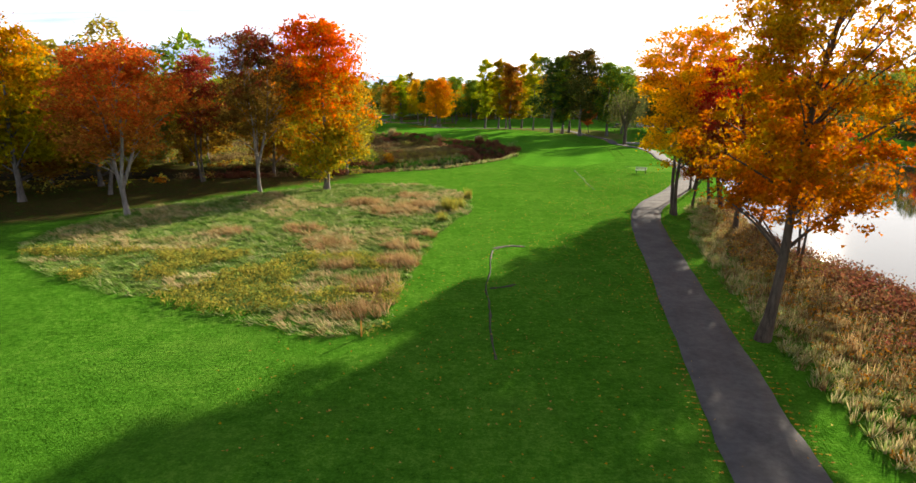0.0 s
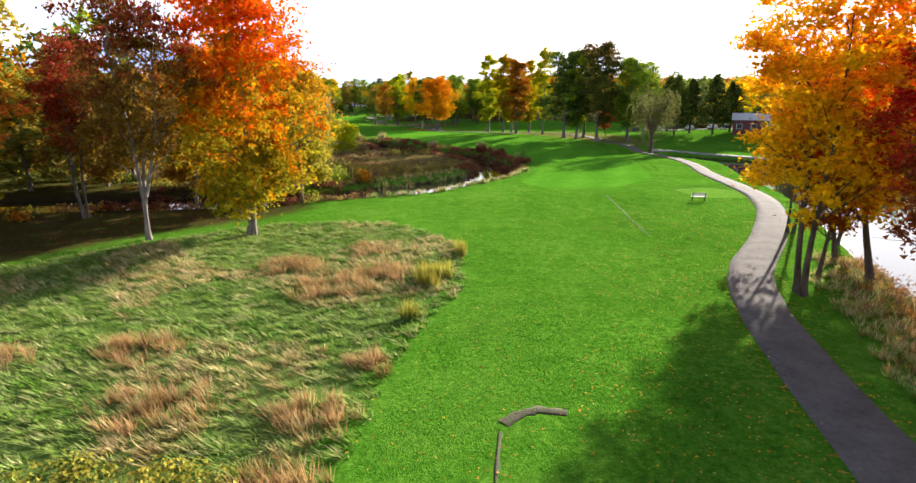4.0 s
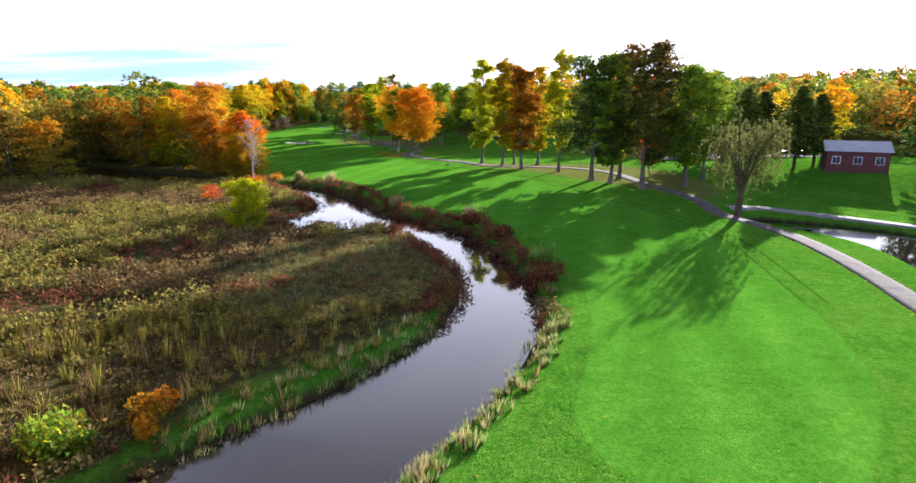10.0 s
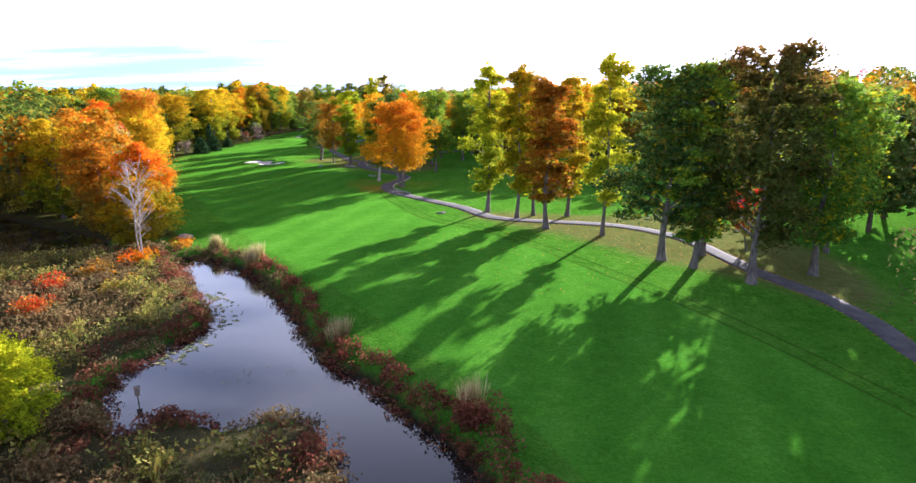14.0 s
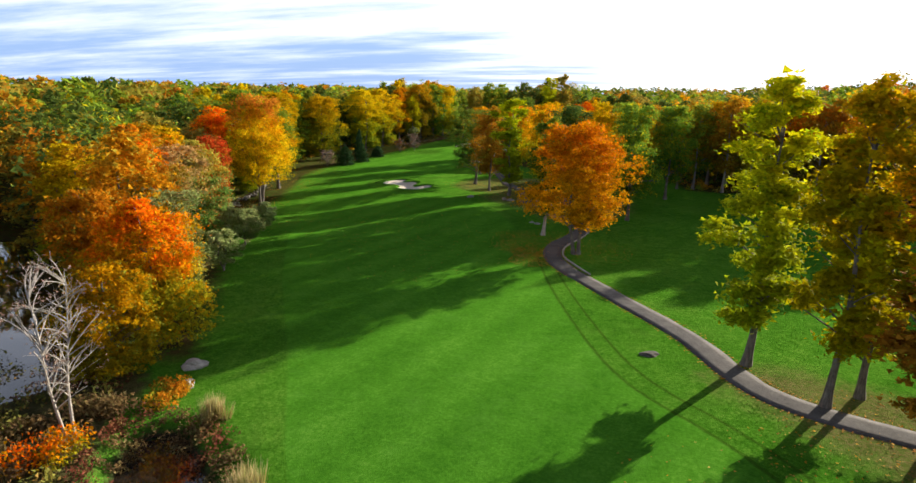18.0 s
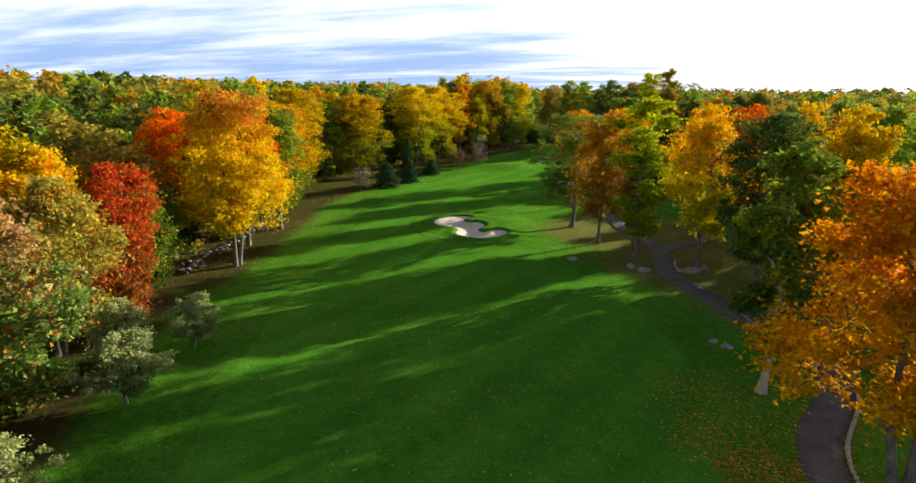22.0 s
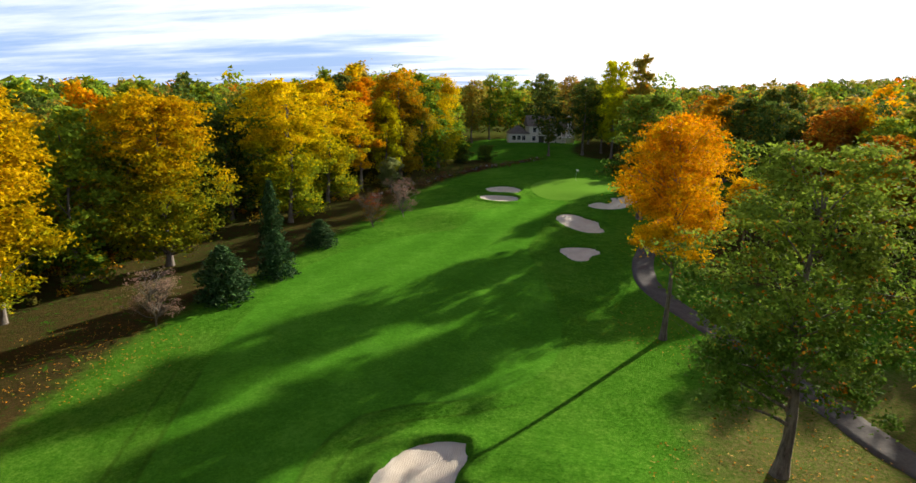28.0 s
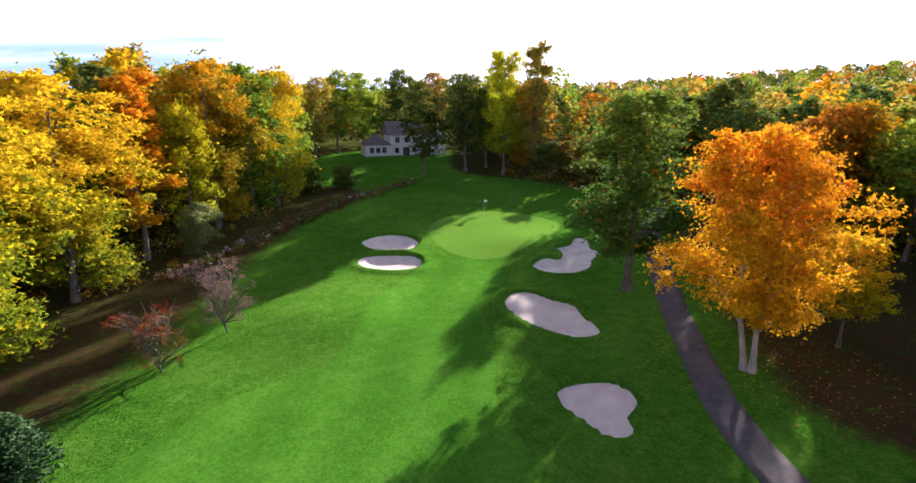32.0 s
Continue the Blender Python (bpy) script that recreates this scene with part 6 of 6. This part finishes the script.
# fallen leaves
parts_ = []
for x, y, r, k in ((15, 56, 7, 900), (11, 42, 6, 500), (20, 70, 8, 1100), (28, 84, 6, 500), (-13.4, 239, 3.4, 1000), (-14.5, 243, 3.0, 900), (-17.5, 246, 3.5, 700), (-18.5, 252, 4, 500), (-8, 246, 8, 900), (18, 198, 10, 700), (30, 186, 10, 600), (-38, 304, 9, 900), (-79, 268, 8, 1300),
                   (-84, 290, 8, 1000), (-90, 312, 8, 800), (-28, 292, 9, 900), (-14, 252, 6, 400), (-40, 328, 8, 500), (-36, 355, 9, 700), (-22, 68, 9, 700), (14, 30, 6, 500), (16, 62, 16, 900), (24, 78, 12, 900), (8, 84, 16, 500), (6, 40, 12, 900), (3, 22, 12, 1100), (-45, 255, 18, 700), (-30, 240, 16, 500), (12, 185, 16, 500)):
    a, rr = rng.uniform(0, 6.283, k), r * rng.random(k) ** 0.6
    parts_.append(np.stack([x + rr * np.cos(a), y + rr * np.sin(a)], 1))
p = np.concatenate(parts_)
ln = spline(CART_PATH[:44], 10, False)
side_ = np.stack([np.gradient(ln[:, 1]), -np.gradient(ln[:, 0])], 1)
side_ /= np.linalg.norm(side_, axis=1)[:, None]
pick = rng.integers(0, len(ln), 5200)
p = np.concatenate([p, ln[pick] + side_[pick] * (rng.choice([-1.0, 1.0], 5200) * (1.34 + np.abs(rng.normal(size=5200)) * 0.22))[:, None]])
v_, q = leaves(rng, np.column_stack([p, land(p[:, 0], p[:, 1]) + 0.05]), np.where(p[:, 1] < 100, 0.05, 0.085)[:, None], 4.0)
stuff("fallen_leaves", [("litter", (v_, np.repeat(rng.random(len(p)), 3), np.repeat(rng.random(len(p)), 3)))], "brown and orange fallen leaves on the grass", "leaves")

# lily pads
p = np.column_stack([rng.normal(-19.4, 1.3, 420), rng.uniform(158, 176, 420)])
p[:, 0] += np.interp(p[:, 1], [158, 168, 176], [-0.8, 0.2, -4.2])
dd = signed(O["creek"], p[:, 0], p[:, 1], 9)
p = p[(dd < -0.3) & (dd > -3.6)]
v_, q = leaves(rng, np.column_stack([p, np.full(len(p), CREEK_Z + 0.02)]), 0.26, 30.0)
stuff("lily_pads", [("lily", (v_, np.repeat(rng.random(len(p)), 3), np.repeat(rng.random(len(p)), 3)))], "floating lily pads near the marsh edge", "lily pads")
p = np.array([(-11.5, 156.0)]) + rng.normal(size=(60, 2)) * np.array([1.6, 0.9])
stuff("water_reeds", [("tuft_green", tufts(rng, p, 12, 1.0, 0.04, 0.5))], "green reeds standing in the creek", "reeds")


# ---- things ----
def part(name, bm, mat, parent, label=""):
    """Links a bmesh as one mesh under a thing or a part."""
    me = bpy.data.meshes.new(name)
    bm.to_mesh(me)
    bm.free()
    me.materials.append(MATS[mat])
    ob = new(name, me)
    ob.parent = parent
    return tagged(ob, label) if label else ob


def box(size, at=(0, 0, 0), bevel=0.0, turn=(0, 0, 0)):
    bm = bmesh.new()
    bmesh.ops.create_cube(bm, size=1.0, matrix=pose(*at, *turn) @ Matrix.Diagonal((*size, 1)))
    if bevel:
        bmesh.ops.bevel(bm, geom=bm.edges[:], offset=bevel, segments=2, affect="EDGES")
    return bm


def rod(r0, r1, a, b, sides=10):
    bm = bmesh.new()
    a, b = Vector(a), Vector(b)
    m_ = Matrix.Translation((a + b) / 2) @ (b - a).to_track_quat("Z", "Y").to_matrix().to_4x4()
    bmesh.ops.create_cone(bm, cap_ends=True, segments=sides, radius1=r0, radius2=r1, depth=(b - a).length, matrix=m_)
    return bm


def prism(pts, depth):
    """A solid from an outline in x and z, pushed along y."""
    bm = bmesh.new()
    f = [bm.verts.new((x, -depth / 2, z)) for x, z in pts]
    b = [bm.verts.new((x, depth / 2, z)) for x, z in pts]
    bm.faces.new(f)
    bm.faces.new(b[::-1])
    for i in range(len(pts)):
        j = (i + 1) % len(pts)
        bm.faces.new((f[j], f[i], b[i], b[j]))
    bmesh.ops.recalc_face_normals(bm, faces=bm.faces[:])
    return bm


def moved(bm, m_):
    bmesh.ops.transform(bm, matrix=m_, verts=bm.verts[:])
    return bm


def root_at(name, x, y, turn=0.0, lift=0.0):
    ob = new(name)
    ob.matrix_world = pose(x, y, place(x, y) + lift, 0, 0, turn)
    return ob


# tee bench
bench = root_at("park_bench", 25.9, 84.2, 168)
for i in range(3):
    part("seat_slat", box((1.5, 0.12, 0.04), (0, -0.16 + 0.14 * i, 0.45), 0.008), "bench_slat", bench)
for i in range(2):
    part("back_slat", box((1.5, 0.04, 0.13), (0, 0.24 + 0.03 * i, 0.62 + 0.17 * i), 0.008, (-10, 0, 0)), "bench_slat", bench)
for x in (-0.6, 0.6):
    part("leg_frame", box((0.06, 0.5, 0.05), (x, 0, 0.40), 0.006), "bench_green", bench)
    part("front_leg", box((0.06, 0.06, 0.42), (x, -0.2, 0.2), 0.006), "bench_green", bench)
    part("back_post", box((0.06, 0.06, 0.90), (x, 0.25, 0.44), 0.006, (-6, 0, 0)), "bench_green", bench)
tagged(bench, "white slatted bench on dark legs beside the tee", "bench")

# flagstick in the green
flag = root_at("flagstick", -50.6, 405.4)
part("pole", rod(0.018, 0.012, (0, 0, -0.1), (0, 0, 2.3)), "white_paint", flag)
bm = bmesh.new()
rows_ = [[bm.verts.new((0.02 + 0.5 * i / 8, 0.05 * math.sin(i * 0.9), 2.25 - 0.36 * j / 2 - 0.03 * i / 8)) for i in range(9)] for j in range(3)]
for j in range(2):
    for i in range(8):
        bm.faces.new((rows_[j][i], rows_[j + 1][i], rows_[j + 1][i + 1], rows_[j][i + 1]))
part("flag", bm, "flag_cloth", flag)
part("cup", rod(0.055, 0.055, (0, 0, -0.1), (0, 0, 0.012), 16), "white_paint", flag)
tagged(flag, "thin flagstick with a pale flag on the green", "flagstick")

# marker stake at the corner of the fescue
stake = root_at("marker_stake", -4.1, 23.8)
part("post", box((0.06, 0.06, 0.7), (0, 0, 0.33), 0.006), "stake_orange", stake)
part("tip", rod(0.04, 0.005, (0, 0, 0.68), (0, 0, 0.75), 8), "stake_orange", stake)
tagged(stake, "short orange marker stake at the fescue corner", "stake")

# nest box on a post in the marsh
nest = root_at("nest_box", -18.0, 152.2, 30)
part("post", rod(0.05, 0.04, (0, 0, -0.8), (0, 0, 1.9), 8), "wood_weathered", nest)
part("box_body", box((0.34, 0.30, 0.55), (0, -0.17, 1.75), 0.01), "wood_weathered", nest)
part("lid", box((0.42, 0.40, 0.04), (0, -0.19, 2.05), 0.008, (12, 0, 0)), "wood_weathered", nest)
tagged(nest, "weathered wooden nest box on a post in the marsh", "nest box")

# rake between the left greenside bunkers
rake_ob = root_at("bunker_rake", -64.6, 385.4, 15, 0.05)
part("handle", rod(0.018, 0.018, (-0.8, 0, 0.03), (0.8, 0, 0.05), 8), "bench_slat", rake_ob)
part("head", box((0.06, 0.6, 0.05), (0.82, 0, 0.04), 0.006), "trim_dark", rake_ob)
tagged(rake_ob, "bunker rake lying on the grass between bunkers", "rake")

# dead leaning tree over the creek
snag = root_at("dead_tree", -16.6, 93.6)
rs = np.random.default_rng(3)
line = np.array([(0, 0, -0.8), (-0.1, 0, 2.8), (-0.4, 0, 5.6), (-0.7, 0.1, 8.2), (-1.3, 0.1, 10.8), (-2.0, 0.2, 13.2), (-3.0, 0.2, 15.6), (-3.7, 0.1, 18), (-4.0, 0, 20.5)])
tv, tq = tube(line, [0.34, 0.25, 0.22, 0.2, 0.17, 0.14, 0.11, 0.07, 0.03], 9)
ob = new("trunk", mesh_np("snag_trunk", tv, tq, ["bark_grey"], smooth_shade=True))
ob.parent = snag
for i in range(22):
    h = rs.uniform(0.42, 0.98)
    s0 = np.array([np.interp(h, np.linspace(0, 1, 9), line[:, k]) for k in range(3)])
    a, ln = rs.uniform(0, 6.283), rs.uniform(1.2, 3.6) * (1.3 - h * 0.6)
    e = s0 + np.array([math.cos(a) * ln, math.sin(a) * ln, ln * rs.uniform(0.3, 0.9)])
    bits = [tube([s0, (s0 + e) / 2 + rs.normal(size=3) * 0.15, e], [0.055 * (1.5 - h), 0.035, 0.012], 5)]
    for j in range(5):
        f0 = s0 + (e - s0) * rs.uniform(0.4, 1)
        bits.append(tube([f0, f0 + rs.normal(size=3) * 0.35 + np.array([0, 0, 0.3]), f0 + rs.normal(size=3) * 0.5 + np.array([0, 0, 0.7])], [0.016, 0.010, 0.005], 4))
    bv, bq = join(bits)
    ob = new("branch", mesh_np("snag_branch", bv, bq, ["bark_grey"], smooth_shade=True))
    ob.parent = snag
tagged(snag, "leafless grey dead tree leaning over the creek", "tree")


# stones
def stone_mesh(seed, rough=0.28, fine=1):
    bm = bmesh.new()
    bmesh.ops.create_icosphere(bm, subdivisions=fine, radius=0.5)
    for v in bm.verts:
        k = 1 + rough * noise.noise(v.co * 2.2 + Vector((seed * 7.1, 0, seed))) + 0.12 * noise.noise(v.co * 6 + Vector((0, seed * 3.3, 0)))
        v.co = v.co * k
        v.co.z = max(v.co.z, -0.32)
    me = bpy.data.meshes.new("stone_mesh")
    bm.to_mesh(me)
    bm.free()
    return me


STONES, BOULDERS = [stone_mesh(i) for i in range(6)], [stone_mesh(i, 0.5, 3) for i in range(6)]
for st in STONES + BOULDERS:
    st.materials.append(MATS["stone_grey"])


def stone(name, x, y, sx, sy, sz, turn, parent=None, mat=None, sink=0.25):
    ob = new(name, (BOULDERS if name == "boulder" else STONES)[int(abs(x * 13 + y * 7)) % 6])
    ob.matrix_world = pose(x, y, place(x, y) + 0.32 * sz - sink * sz, 0, 0, turn) @ Matrix.Diagonal((sx, sy, sz, 1))
    if parent:
        ob.parent = parent
    if mat:
        ob.material_slots[0].link = "OBJECT"
        ob.material_slots[0].material = MATS[mat]
    return ob


for x, y, sx, sy, sz, tn, mt, lb in (
        (-35.2, 198.4, 2.0, 1.5, 1.2, 20, "stone_pale", "pale boulder at the end of the creek"), (-33.4, 195.2, 1.4, 1.0, 0.9, 70, "stone_grey", "grey boulder at the end of the creek"),
        (1.6, 210.4, 1.5, 1.0, 0.4, 30, "stone_dark", "low dark rock outcrop in the rough"), (-34.8, 284.6, 1.5, 1.1, 0.7, 10, "stone_grey", "grey rock in the rough"),
        (-25.6, 283.0, 2.3, 1.2, 0.6, 60, "stone_grey", "flat grey rock beside the path"), (-27.2, 284.2, 1.5, 1.0, 0.7, 120, "stone_grey", "grey rock beside the path"),
        (-20.2, 285.2, 2.3, 1.6, 0.8, 35, "stone_grey", "large grey rock in the path island"), (-18.6, 287.0, 1.4, 1.1, 0.8, 80, "stone_grey", "grey rock in the path island"), (-16.4, 262.0, 1.2, 0.9, 0.5, 50, "stone_grey", "low grey rock by the pale trunk"),
        (-17.6, 262.8, 0.9, 0.7, 0.4, 5, "stone_grey", "low grey rock by the pale trunk")):
    tagged(stone("boulder", x, y, sx, sy, sz, tn, mat=mt), lb, "boulder")


def stone_wall(name, pts, count, lo, hi, label):
    wall_root = root_at(name, *pts[0])
    rw = np.random.default_rng(len(name) + count)
    ln = spline(pts, 12, False)
    for i in range(count):
        x, y = ln[int(i / count * (len(ln) - 1))] + rw.normal(size=2) * 0.55
        s = rw.uniform(lo, hi)
        ob = stone("stone", x, y, s * rw.uniform(0.9, 1.5), s, s * rw.uniform(0.55, 0.9), rw.uniform(0, 360), mat=("stone_pale", "stone_dark", "stone_dark", None)[rw.integers(4)], sink=rw.uniform(-0.7, 0.3))
        keep_ = ob.matrix_world.copy()
        ob.parent = wall_root
        ob.matrix_parent_inverse = wall_root.matrix_world.inverted()
        ob.matrix_basis = keep_
    tagged(wall_root, label, "stone wall")


stone_wall("stone_wall", [(-79.2, 261), (-81.4, 266), (-82.8, 270), (-83.6, 275), (-85.8, 281), (-88.4, 287)], 150, 0.3, 0.75, "tumbled grey field stone wall at the wood edge")
stone_wall("stone_wall", [(-88.4, 380), (-84, 389), (-79.5, 400), (-74.5, 412), (-68, 426), (-61, 438)], 230, 0.3, 0.62, "long low field stone wall behind the green")

# brush along the foot of the wall
ln = spline([(-88.4, 380), (-84, 389), (-79.5, 400), (-74.5, 412), (-68, 426), (-61, 438)], 12, False)
q = ln[rng.integers(0, len(ln), 170)] + rng.normal(size=(170, 2)) * 0.9 + np.array([0.9, -0.5])
stuff("wall_brush", [("marsh_red", shrubs(rng, q[:60], 60, 1.1, 0.8, 0.10)), ("marsh_brown", shrubs(rng, q[60:125], 60, 1.2, 0.9, 0.10)), ("leaf_dark_green", shrubs(rng, q[125:], 60, 1.3, 0.8, 0.10))], "brown and dark green brush along the stone wall", "brush")

# stone edging on the inner side of the path
def edging(name, pts, count, label):
    root_ = root_at(name, *pts[0])
    ln = spline(pts, 10, False)
    acc = np.concatenate([[0], np.cumsum(np.linalg.norm(np.diff(ln, axis=0), axis=1))])
    for i in range(count):
        s = (i + 0.5) / count * acc[-1]
        x, y = np.interp(s, acc, ln[:, 0]), np.interp(s, acc, ln[:, 1])
        x2, y2 = np.interp(s + 0.2, acc, ln[:, 0]), np.interp(s + 0.2, acc, ln[:, 1])
        ob = stone("kerb_stone", x, y, acc[-1] / count * 1.05, 0.30, 0.30, math.degrees(math.atan2(y2 - y, x2 - x)), mat="stone_pale", sink=0.0)
        keep_ = ob.matrix_world.copy()
        ob.parent = root_
        ob.matrix_parent_inverse = root_.matrix_world.inverted()
        ob.matrix_basis = keep_
    tagged(root_, label, "edging", kind="structure")


edging("kerb_path_bend", [(-5.2, 234.2), (-7.4, 238), (-9.2, 241.4), (-9.9, 244.6), (-9.7, 248.6), (-8, 254.6), (-7.2, 259.4)], 46, "pale stone edging on the inside of the path bend")
edging("kerb_path_island", [(-21.4, 284.2), (-22.1, 287.2), (-22.2, 290)], 12, "pale stone edging round the path island")


# house behind the green
def hip(w_, d_, h, over=0.4):
    bm = bmesh.new()
    a, b = w_ / 2 + over, d_ / 2 + over
    lo_ = [bm.verts.new(c) for c in ((-a, -b, 0), (a, -b, 0), (a, b, 0), (-a, b, 0))]
    r = max(0.2, a - b)
    hi_ = [bm.verts.new((-r, 0, h)), bm.verts.new((r, 0, h))]
    for f in ((lo_[0], lo_[1], hi_[1], hi_[0]), (lo_[2], lo_[3], hi_[0], hi_[1]), (lo_[1], lo_[2], hi_[1]), (lo_[3], lo_[0], hi_[0]), (lo_[3], lo_[2], lo_[1], lo_[0])):
        bm.faces.new(f)
    return bm


def window(parent, x, y, z, w_=1.1, h=1.4, turn=0.0):
    fr = part("window", box((w_ + 0.16, 0.10, h + 0.16), (x, y, z), 0.01), "white_paint", parent)
    part("pane", box((w_ / 2 - 0.04, 0.04, h), (x - w_ / 4, y - 0.045, z)), "glass_dark", fr)
    part("pane", box((w_ / 2 - 0.04, 0.04, h), (x + w_ / 4, y - 0.045, z)), "glass_dark", fr)


house = root_at("house", -62.5, 476, 12)
part("wall", box((6.6, 7, 3.0), (-7.2, 0, 1.3)), "siding", house, "cream wall of the low wing")
part("roof", moved(hip(6.6, 7, 2.6), pose(-7.2, 0, 2.8)), "roof_shingle", house)
part("wall", box((8.5, 9, 5.4), (0.4, 1.5, 2.5)), "siding", house, "cream wall of the main block")
part("roof", moved(prism([(-5.0, 0), (5.0, 0), (0, 3.4)], 9.8), pose(0.4, 1.5, 5.2, 0, 0, 90)), "roof_shingle", house)
part("wall", box((6.4, 7, 4.6), (7.9, 0.6, 2.1)), "siding", house, "cream wall of the right wing")
part("roof", moved(prism([(-4.0, 0), (4.0, 0), (0, 3.0)], 7.0), pose(7.9, 0.6, 4.4)), "roof_shingle", house)
part("chimney", box((1.1, 1.1, 8.6), (9.2, -3.3, 4.2), 0.03), "white_paint", house)
for x, z in ((-8.8, 1.5), (-7.2, 1.5), (-5.6, 1.5)):
    window(house, x, -3.55, z)
for x, z in ((-2.2, 1.3), (2.4, 1.5), (-2.0, 4.0), (0.4, 4.0), (2.6, 4.0)):
    window(house, x, -3.05, z)
door = part("door", box((1.7, 0.10, 2.2), (0.3, -3.05, 1.0), 0.01), "trim_dark", house)
part("handle", box((0.04, 0.06, 0.2), (0.4, -3.13, 1.0)), "white_paint", door)
for x in (6.2, 7.6):
    window(house, x, -2.95, 3.0)
deck = part("deck", box((4.4, 2.4, 0.2), (8.4, -4.6, 1.7)), "white_paint", house)
for x in (6.4, 7.8, 9.2, 10.4):
    part("deck_post", box((0.14, 0.14, 3.4), (x, -5.7, 1.2)), "white_paint", deck)
part("deck_rail", box((4.4, 0.08, 0.10), (8.4, -5.75, 2.8)), "white_paint", deck)
for i in range(12):
    part("baluster", box((0.05, 0.05, 0.95), (6.4 + i * 0.36, -5.75, 2.3)), "white_paint", deck)
tagged(house, "cream two-winged house with dark roofs and a white chimney", "house")

# service building and parked cars beyond the pond
shed = root_at("service_building", 82.6, 192.0, -24)
part("wall", box((10.5, 7.4, 4.2), (0, 0, 1.6)), "brick_dark", shed)
part("roof", moved(prism([(-4.2, 0), (4.2, 0), (0, 1.9)], 11.4), pose(0, 0, 3.7, 0, 0, 90)), "roof_light", shed)
for x in (-3.6, 0, 3.6):
    window(shed, x, -3.73, 2.0, 1.3, 1.3)
tagged(shed, "low dark maroon building with a pale grey roof", "building")


def car(x, y, turn, paint):
    root_ = root_at("parked_car", x, y, turn, 0.02)
    body = prism([(-2.2, 0.35), (2.2, 0.35), (2.25, 0.8), (1.5, 0.95), (0.9, 1.45), (-1.3, 1.45), (-2.0, 1.0), (-2.25, 0.9)], 1.75)
    bmesh.ops.bevel(body, geom=body.edges[:], offset=0.06, segments=2, affect="EDGES")
    part("body", body, paint, root_)
    for s in (-1, 1):
        part("side_window", box((1.9, 0.03, 0.36), (-0.2, s * 0.875, 1.18), 0.01), "glass_dark", root_)
        for u in (-1.35, 1.35):
            tyre = part("wheel", rod(0.33, 0.33, (u, s * 0.72, 0.33), (u, s * 0.90, 0.33), 16), "trim_dark", root_)
            part("rim", rod(0.2, 0.2, (u, s * 0.90, 0.33), (u, s * 0.915, 0.33), 12), "white_paint", tyre)
    part("windscreen", box((0.03, 1.4, 0.5), (1.18, 0, 1.2), 0.01, (0, -48, 0)), "glass_dark", root_)
    tagged(root_, ("white" if paint == "car_white" else "dark") + " car parked beyond the trees", "car", "parked cars")


ribbon("road_car_park", [(54, 222), (66, 222), (80, 220), (96, 216)], 9.0, "asphalt", "grey asphalt car park behind the trees", "car park", 0.03)
for i, (x, y) in enumerate(((58, 220.5), (61.5, 220.5), (66, 220.2), (70, 220), (75, 219.2), (82, 218.2), (86, 217.5))):
    car(x, y, 82 + (i * 5) % 9, "car_white" if i % 3 else "car_dark")
